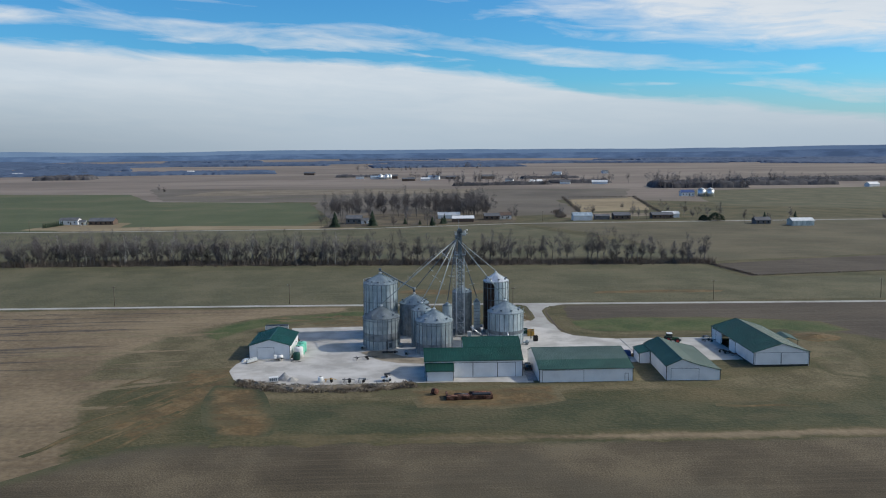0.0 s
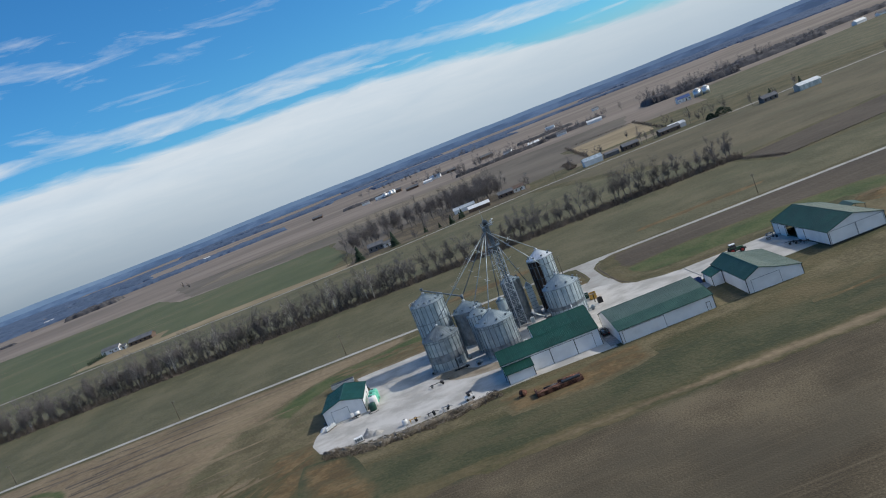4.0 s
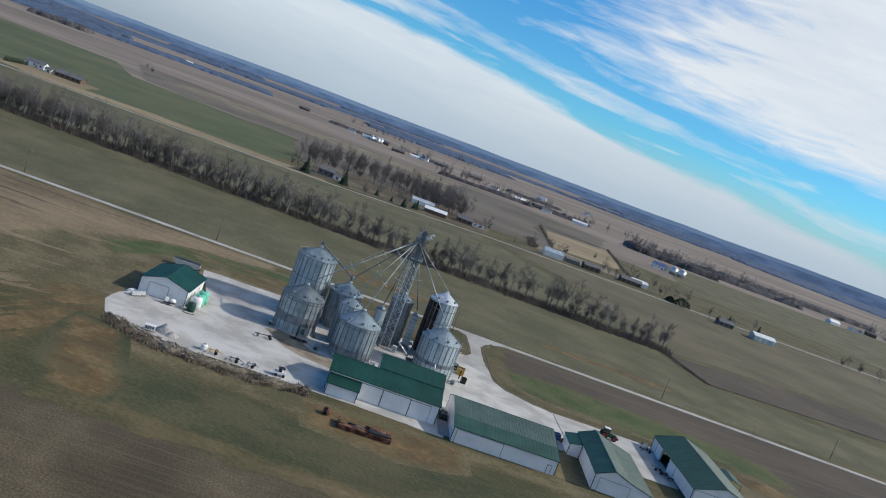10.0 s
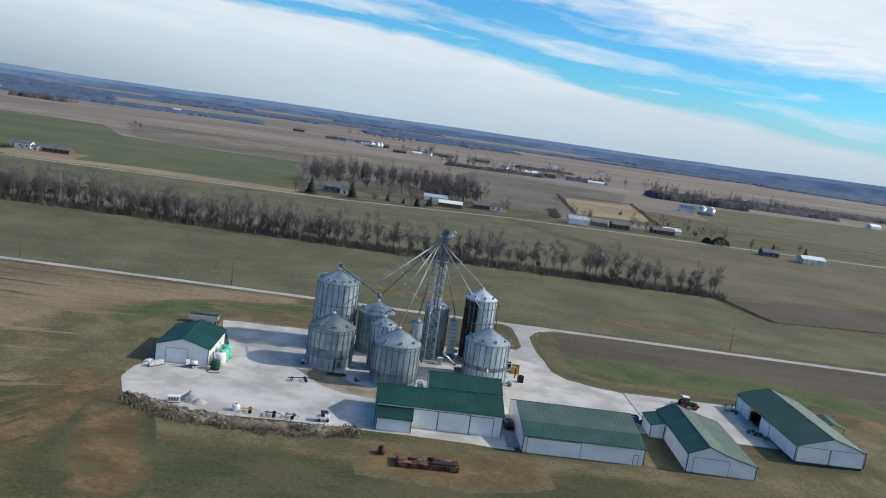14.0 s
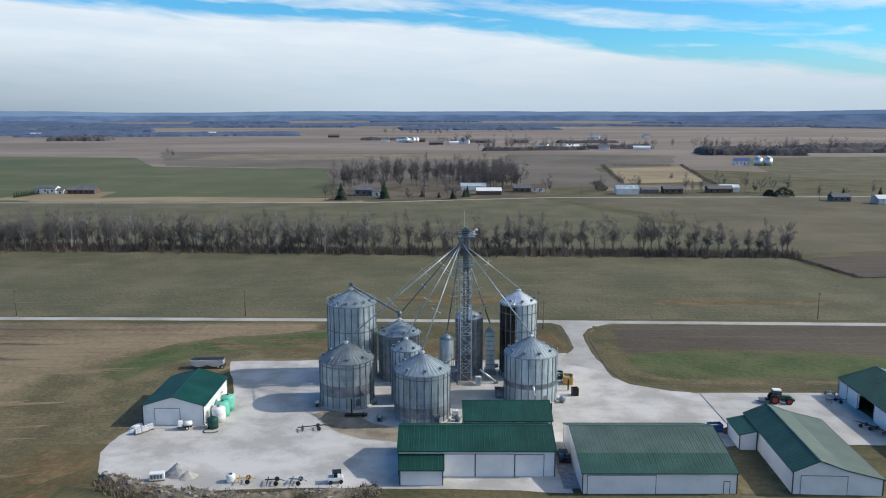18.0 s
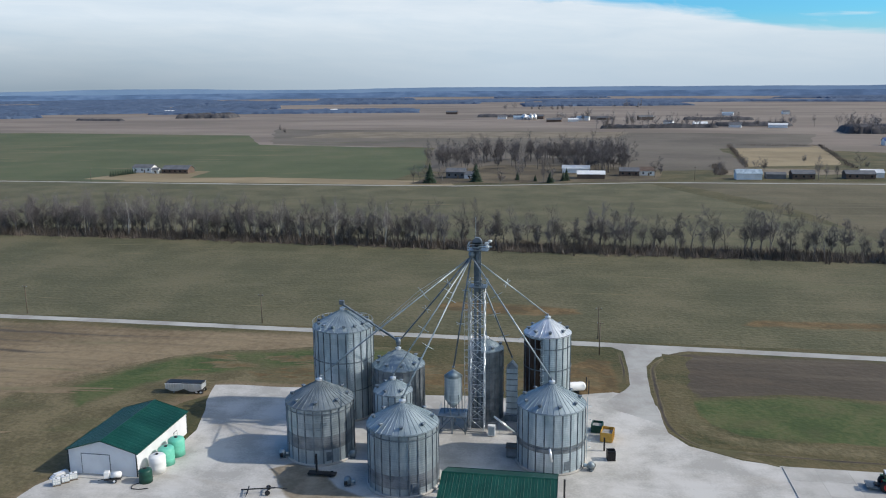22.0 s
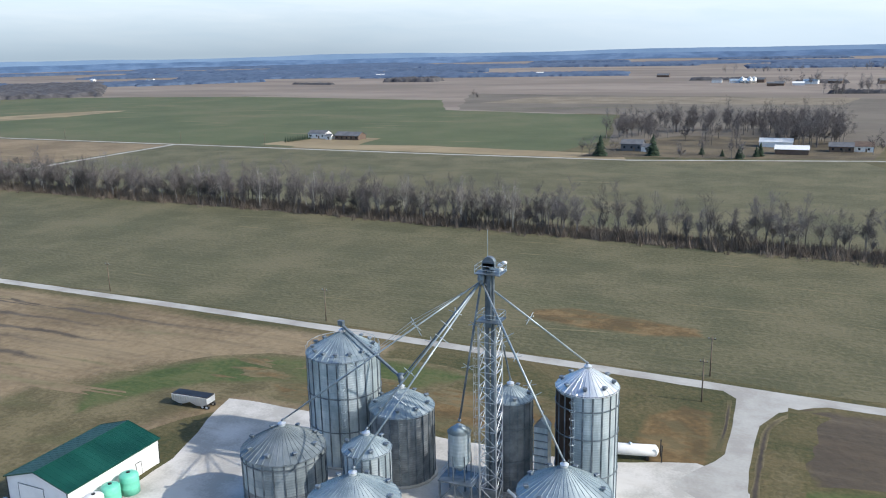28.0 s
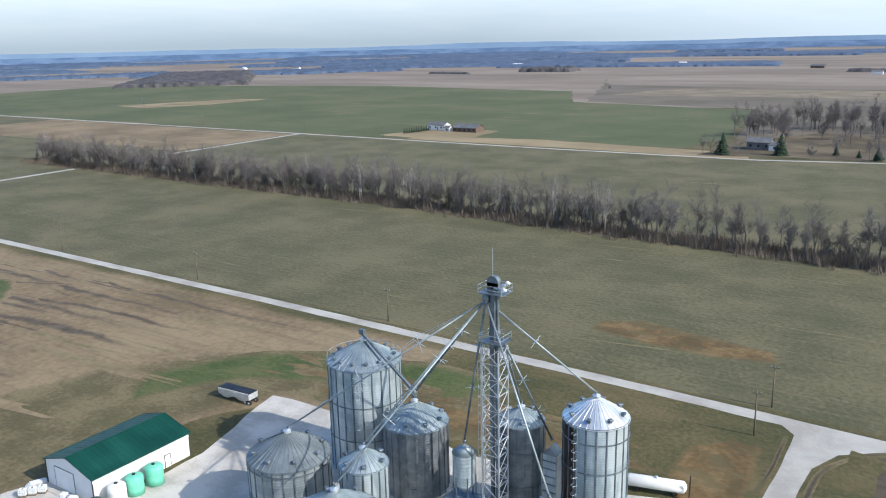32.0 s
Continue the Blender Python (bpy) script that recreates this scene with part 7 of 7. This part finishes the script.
def scrap():
    root = thing("scrap_heap", (-5.0, -81.6, 0), 2, "rusty scrap iron beams and drums on the grass", "scrap")
    rnd = random.Random(4)
    box_part("rusty_hull", (11.6, 1.5, 1.0), (0, -1.3, 0.55), M["rust"], root, bevel=0.1)
    box_part("black_cover", (4.6, 1.3, 0.5), (3.0, -1.3, 1.2), M["black"], root, bevel=0.15)
    for x in (-5.6, -2.8, 0.2, 3.0, 5.6):
        box_part("side_stake", (0.25, 1.8, 0.9), (x, -1.3, 0.6), M["rust"], root)
    bm = bmesh.new()
    bmesh.ops.create_cone(bm, cap_ends=True, segments=18, radius1=0.62, radius2=0.62, depth=4.6, matrix=pose(2.4, 0.7, 0.72, 0, 90, 0))
    part("rusty_drum", bm, M["rust"], root, smooth=True)
    bm = bmesh.new()
    bmesh.ops.create_cone(bm, cap_ends=True, segments=14, radius1=0.45, radius2=0.45, depth=2.8, matrix=pose(-2.2, 0.7, 0.5, 0, 90, 4))
    part("black_drum", bm, M["black"], root, smooth=True)
    for k in range(14):
        a = Vector((rnd.uniform(-5.5, 4.5), rnd.uniform(-0.4, 1.5), rnd.uniform(0.1, 0.7)))
        b = a + Vector((rnd.uniform(0.8, 3.2), rnd.uniform(-0.5, 0.5), rnd.uniform(-0.1, 0.3)))
        tube_part("loose_bar", a, b, rnd.uniform(0.05, 0.12), M["rust"] if k % 4 else M["bright_zinc"], root, sides=6)
    box_part("end_frame", (0.4, 3.4, 1.1), (-5.5, 0.2, 0.6), M["rust"], root)
    box_part("end_frame", (0.9, 2.4, 0.9), (5.4, 0.4, 0.5), M["rust"], root)
    root = thing("rusty_wheel_frame", (-13.3, -78.6, 0), 30, "rusty old iron machine frame on the grass", "scrap")
    bm = bmesh.new()
    bmesh.ops.create_cone(bm, cap_ends=True, segments=16, radius1=0.9, radius2=0.7, depth=1.2, matrix=pose(0, 0, 0.8, 75, 10, 0))
    part("drum", bm, M["rust"], root)
    tube_part("axle", (-1.6, 0, 0.4), (0.6, 0, 0.9), 0.12, M["rust"], root)


scrap()


def implement(x, y, turn, mat, label, long=3.2):
    root = thing("farm_implement", (x, y, 0.06), turn, label, "implement", "parked farm implements")
    box_part("main_beam", (long, 0.16, 0.16), (0, 0, 0.75), M[mat], root)
    box_part("cross_beam", (0.16, 1.8, 0.16), (long * 0.28, 0, 0.7), M[mat], root)
    box_part("rear_beam", (0.16, 2.2, 0.16), (-long * 0.3, 0, 0.7), M[mat], root)
    for s in (-0.9, 0.9):
        wheel(root, (long * 0.28, s, 0.4), 0.4, 0.2, "black")
    for k in range(5):
        tube_part("tine", (-long * 0.3, -1.0 + k * 0.5, 0.7), (-long * 0.36, -1.0 + k * 0.5, 0.05), 0.05, M[mat], root, sides=5)
    tube_part("drawbar", (long * 0.5, 0, 0.75), (long * 0.85, 0, 0.45), 0.07, M[mat], root, sides=6)


implement(-33.8, -43.2, 15, "black", "dark auger frame standing on the gravel", 5.2)
implement(-36.5, -66.4, 5, "black", "small black implement at the yard edge", 2.4)
implement(-32.6, -66.2, -5, "galv_dark", "small grey implement at the yard edge", 2.2)
implement(74.8, -28.3, 10, "black", "dark implement parked before the shed", 3.8)
implement(76.2, -23.6, 60, "galv_dark", "small dark implement near the shed corner", 1.8)
implement(76.0, -44.6, 110, "rust", "rusty brown implement parked before the shed", 5.0)
implement(75.0, -42.6, 120, "black", "black toolbar parked before the shed", 4.2)
implement(-41.4, -65.8, 8, "yellow", "yellow implement at the yard edge", 2.4)
implement(-67.2, -38.9, 80, "galv_dark", "low grey frame beside the workshop", 2.0)


def loader(x, y, turn):
    root = thing("utility_vehicle", (x, y, 0.06), turn, "black and white utility vehicle at the yard edge", "vehicle")
    box_part("body", (2.6, 1.5, 0.6), (0, 0, 0.75), M["white"], root, bevel=0.08)
    box_part("roof", (1.5, 1.5, 0.12), (0.2, 0, 1.9), M["black"], root, bevel=0.04)
    for sx in (-0.45, 0.85):
        for sy in (-0.7, 0.7):
            box_part("roof_post", (0.07, 0.07, 0.9), (sx, sy, 1.45), M["black"], root)
    box_part("seat", (0.6, 1.2, 0.5), (0.0, 0, 1.2), M["black"], root, bevel=0.08)
    for sx in (-0.85, 0.85):
        for sy in (-0.75, 0.75):
            wheel(root, (sx, sy, 0.35), 0.35, 0.25, "black")


loader(-26.0, -65.8, 10)
box = thing("white_crate", (-56.2, -65.0, 0.06), 12, "white boxy generator crate on the gravel", "crate")
box_part("body", (2.4, 1.2, 1.2), (0, 0, 0.75), M["white"], box, bevel=0.05)
box_part("skid", (2.5, 1.3, 0.15), (0, 0, 0.08), M["wood"], box)
for k in range(4):
    box_part("louvre", (0.4, 0.03, 0.7), (-0.8 + k * 0.5, -0.61, 0.8), M["galv_dark"], box)
poly_tank(-43.6, -65.6, 0.75, 1.4, "white", "small white plastic tank at the yard edge")
red_cart = thing("seed_cart", (49.2, -44.6, 0.06), 5, "dark red and white seed cart beside the annex", "cart")
box_part("bin_red", (1.4, 1.1, 0.7), (0, 0, 0.9), M["red"], red_cart, bevel=0.06)
box_part("bin_white", (1.0, 0.7, 0.5), (0.2, -0.9, 0.5), M["white"], red_cart, bevel=0.06)
for s in (-0.5, 0.5):
    wheel(red_cart, (s, 0.5, 0.3), 0.3, 0.18)


def propane_tank():
    a, b = Vector((8.8, 4.6, 1.45)), Vector((16.2, 6.5, 1.45))
    d = b - a
    turn = math.degrees(math.atan2(d.y, d.x))
    root = thing("propane_tank", tuple((a + b) / 2 - Vector((0, 0, 1.45))), turn, "long white propane tank on dark saddles", "tank")
    bm = bmesh.new()
    h = d.length / 2
    prof = [(-h - 0.55, 0.02), (-h - 0.45, 0.45), (-h - 0.2, 0.8), (-h, 0.92), (h, 0.92), (h + 0.2, 0.8), (h + 0.45, 0.45), (h + 0.55, 0.02)]
    n = 24
    rows = [[bm.verts.new((x, r * math.cos(2 * math.pi * i / n), 1.45 + r * math.sin(2 * math.pi * i / n))) for i in range(n)] for x, r in prof]
    for p, q in zip(rows, rows[1:]):
        for i in range(n):
            bm.faces.new((p[i], p[(i + 1) % n], q[(i + 1) % n], q[i]))
    part("vessel", bm, M["white"], root, smooth=True)
    for x in (-h * 0.7, h * 0.7):
        box_part("saddle", (0.35, 1.5, 0.75), (x, 0, 0.38), M["black"], root)
    for y in (-1.0, 1.0):
        box_part("guard_post", (0.16, 0.16, 2.9), (h + 0.9, y, 1.45), M["black"], root)
    tube_part("valve_dome", (0, 0, 2.3), (0, 0, 2.6), 0.25, M["galv"], root)


propane_tank()


def hopper_bin():
    root = thing("hopper_tank", (-7.35, -15.2, 0), 0, "small grey steel hopper bin on a raised frame", "hopper bin")
    r, z0, z1, za = 1.6, 6.0, 10.4, 11.5
    for k in range(4):
        piece("wall_ring", RINGS.setdefault("small", ring_mesh(r, (z1 - z0) / 4, M["galv"], 2, 28)), root, pose(0, 0, z0 + k * (z1 - z0) / 4))
    tube_part("roof", (0, 0, z1), (0, 0, za), r + 0.12, M["galv_roof"], root, sides=24, r1=0.25)
    tube_part("hopper_cone", (0, 0, z0 - 1.7), (0, 0, z0 + 0.02), 0.3, M["galv"], root, sides=24, r1=r)
    for i in range(6):
        a = math.pi / 3 * i + 0.3
        box_part("leg", (0.14, 0.14, z0 + 1.2 - 3.2), (r * math.cos(a), r * math.sin(a), (z0 + 1.2 + 3.2) / 2), M["galv_dark"], root)
    deck = box_part("deck", (5.2, 4.0, 0.2), (0, 0, 3.2), M["galv_dark"], root)
    for sx in (-2.4, 0, 2.4):
        for sy in (-1.8, 1.8):
            box_part("deck_leg", (0.22, 0.22, 3.1), (sx, sy, 1.55), M["galv_dark"], root)
    for sy in (-1.8, 1.8):
        tube_part("deck_brace", (-2.4, sy, 0.3), (0, sy, 3.0), 0.07, M["galv_dark"], root, sides=5)
        tube_part("deck_brace", (2.4, sy, 0.3), (0, sy, 3.0), 0.07, M["galv_dark"], root, sides=5)
    for sx in (-2.5, 2.5):
        for hz in (0.5, 1.0):
            box_part("rail", (0.05, 4.0, 0.05), (sx, 0, 3.3 + hz), M["galv"], root)


RINGS = {}
hopper_bin()


def dryer():
    root = thing("grain_dryer", (2.85, -8.9, 0), 0, "narrow grey steel grain dryer tower between bins", "grain dryer")
    box_part("base", (2.6, 2.4, 1.2), (0, 0, 0.6), M["galv_dark"], root, bevel=0.05)
    for k in range(8):
        box_part("column_section", (2.0, 1.9, 1.1), (0, 0, 1.75 + k * 1.14), M["galv"], root, bevel=0.03)
        box_part("louvre", (2.12, 0.1, 0.14), (0, -0.98, 1.4 + k * 1.14), M["galv_dark"], root)
    bm = bmesh.new()
    bm_prism(bm, [(-1.05, 10.3), (0, 11.5), (1.05, 10.3)], -0.98, 0.98)
    part("top_hood", bm, M["galv_dark"], root)
    tube_part("burner_duct", (1.0, 0, 2.0), (2.0, 0, 2.0), 0.5, M["galv"], root, sides=14)
    for s in (-1.1, 1.1):
        box_part("ladder_rail", (0.05, 0.05, 9.5), (s, -1.05, 5.6), M["galv"], root)


dryer()
aug = thing("transfer_auger", (0.2, -16.2, 0), 0, "bright steel transfer auger leaning beside the tower", "auger")
tube_part("auger_tube", (0, 0, 3.4), (3.6, 0.4, 0.5), 0.2, M["bright_zinc"], aug, sides=10)
tube_part("auger_leg", (0.9, 0.1, 2.7), (0.9, 0.1, 0.05), 0.05, M["galv"], aug, sides=5)
box_part("auger_boot", (0.8, 0.8, 0.5), (3.7, 0.4, 0.3), M["galv_dark"], aug, bevel=0.05)
cab = thing("control_cabinet", (-0.2, -16.9, 0.06), 0, "cream control cabinet at the tower foot", "cabinet")
box_part("body", (1.3, 0.9, 1.9), (0, 0, 1.0), M["white"], cab, bevel=0.03)
box_part("door", (1.0, 0.04, 1.5), (0, -0.47, 1.0), M["galv"], cab)
fan = thing("aeration_fan", (4.3, -24.6, 0.06), 0, "grey aeration fan house beside a bin", "fan")
box_part("fan_body", (2.2, 1.8, 1.7), (0, 0, 0.9), M["galv_dark"], fan, bevel=0.08)
box_part("fan_roof", (2.5, 2.1, 0.16), (0, 0, 1.85), M["wood"], fan, bevel=0.03)
tube_part("duct", (1.0, 0, 0.8), (2.2, 0, 0.8), 0.45, M["galv"], fan, sides=12)
for fx, fy, tn in ((-34.5, -30.5, 205), (-20.8, -38.6, 195), (-5.2, -38.5, -20), (17.2, -28.0, -20), (-22.6, -29.0, 10)):
    f = thing("bin_fan", (fx, fy, 0.06), tn, "grey steel centrifugal fan beside a bin", "fan", "bin fans")
    tube_part("fan_drum", (0, -0.4, 0.8), (0, 0.4, 0.8), 0.6, M["galv_dull"], f, sides=18)
    tube_part("duct", (-0.2, 0, 0.6), (-1.2, 0, 0.6), 0.32, M["galv"], f, sides=10)
    box_part("motor", (0.5, 0.6, 0.5), (0.3, 0.6, 0.6), M["black"], f, bevel=0.05)
    box_part("stand", (0.9, 1.2, 0.14), (0, 0, 0.07), M["galv_dark"], f)
sp = thing("unload_chute", (10.6, -31.35, 4.0), 0, "bright steel unload chute on a bin wall", "chute")
tube_part("chute_pipe", (0, 0, 0.9), (0.35, -0.5, -1.1), 0.2, M["bright_zinc"], sp, sides=10)
box_part("bracket", (0.5, 0.35, 0.4), (0, 0.1, 0.8), M["galv_dark"], sp)


def yard_post(x, y, h, label, foot=False):
    root = thing("yard_post", (x, y, 0.06), 0, label, "post", "dark yard posts")
    box_part("post", (0.28, 0.28, h), (0, 0, h / 2), M["black"], root)
    if foot:
        box_part("skid_frame", (4.6, 1.2, 0.2), (0.9, 0.0, 0.35), M["black"], root)
        for s in (-0.5, 0.5):
            wheel(root, (2.4, s, 0.3), 0.3, 0.18, "black")


yard_post(-26.7, -36.0, 3.6, "black post with a low frame before a bin", True)
yard_post(13.1, -41.4, 4.8, "tall black post beside the shed wing")
yard_post(19.6, -20.4, 2.4, "thin black post beside a bin")


def utility_pole(x, y, h):
    root = thing("utility_pole", (x, y, 0), 0, "weathered wooden utility pole beside the road", "pole", "roadside poles")
    tube_part("pole", (0, 0, 0), (0, 0, h), 0.15, M["wood"], root, sides=8, r1=0.1)
    box_part("crossarm", (1.5, 0.1, 0.12), (0, 0, h - 0.6), M["wood"], root)
    for s in (-0.6, 0.6):
        tube_part("insulator", (s, 0, h - 0.52), (s, 0, h - 0.3), 0.06, M["galv"], root, sides=6)


for px, py in ((-206, 46.5), (-137.5, 46), (-68, 45.5), (20.1, 43.6), (103, 42), (172, 41.5), (20.1, 31)):
    utility_pole(px, py, 8.2)
for px, py in ((-384, 352), (-500, 352), (-310, 352), (90, 392)):
    utility_pole(px, py, 9.0)

rub = thing("green_tarp_shed", (97.4, -33.5, 0), -8, "low green-roofed shelter behind the implement shed", "shelter")
bm = bmesh.new()
bm_prism(bm, [(-3, 2.2), (0, 3.2), (3, 2.2), (3, 2.35), (0, 3.38), (-3, 2.35)], -4, 4)
part("roof", bm, M["green_roof"], rub)
for sx in (-2.8, 2.8):
    for sy in (-3.7, 3.7):
        box_part("post", (0.15, 0.15, 2.2), (sx, sy, 1.1), M["wood"], rub)

# ---- concrete apron, slab by slab ----
apron = thing("concrete_apron", (0, 0, 0), 0, "pale concrete slab apron before the implement shed", "apron", kind="structure")


def inside(px, py, poly):
    hit = False
    for (x0, y0), (x1, y1) in zip(poly, poly[1:] + poly[:1]):
        if (y0 > py) != (y1 > py) and px < (x1 - x0) * (py - y0) / (y1 - y0) + x0:
            hit = not hit
    return hit


APRON = [(48.2, -22.3), (78.2, -22.3), (78.2, -50.4), (64.6, -50.4), (64.6, -42.0), (48.4, -42.0)]
bm = bmesh.new()
bm_box(bm, (4.98, 4.67, 0.12), (0, 0, 0.06))
slab = mesh_of(bm, "concrete_slab", M["concrete"])
for i in range(6):
    for j in range(6):
        sx, sy = 48.2 + 5 * (i + 0.5), -22.35 - 4.69 * (j + 0.5)
        if inside(sx, sy, APRON):
            piece("concrete_slab", slab, apron, pose(sx, sy, 0.02))
pad = thing("door_pad", (-62.3, -41.3, 0.02), 0, "small concrete pad before the workshop door", "pad", kind="structure")
box_part("concrete_slab", (5.6, 2.4, 0.1), (0, 0, 0.05), M["concrete"], pad)
pad = thing("shed_gap_pad", (13.6, -61.0, 0.02), 0, "grey gravel pad between two sheds", "pad", kind="structure")
box_part("concrete_slab", (3.4, 14, 0.1), (0, 0, 0.05), M["dark_gravel"], pad)
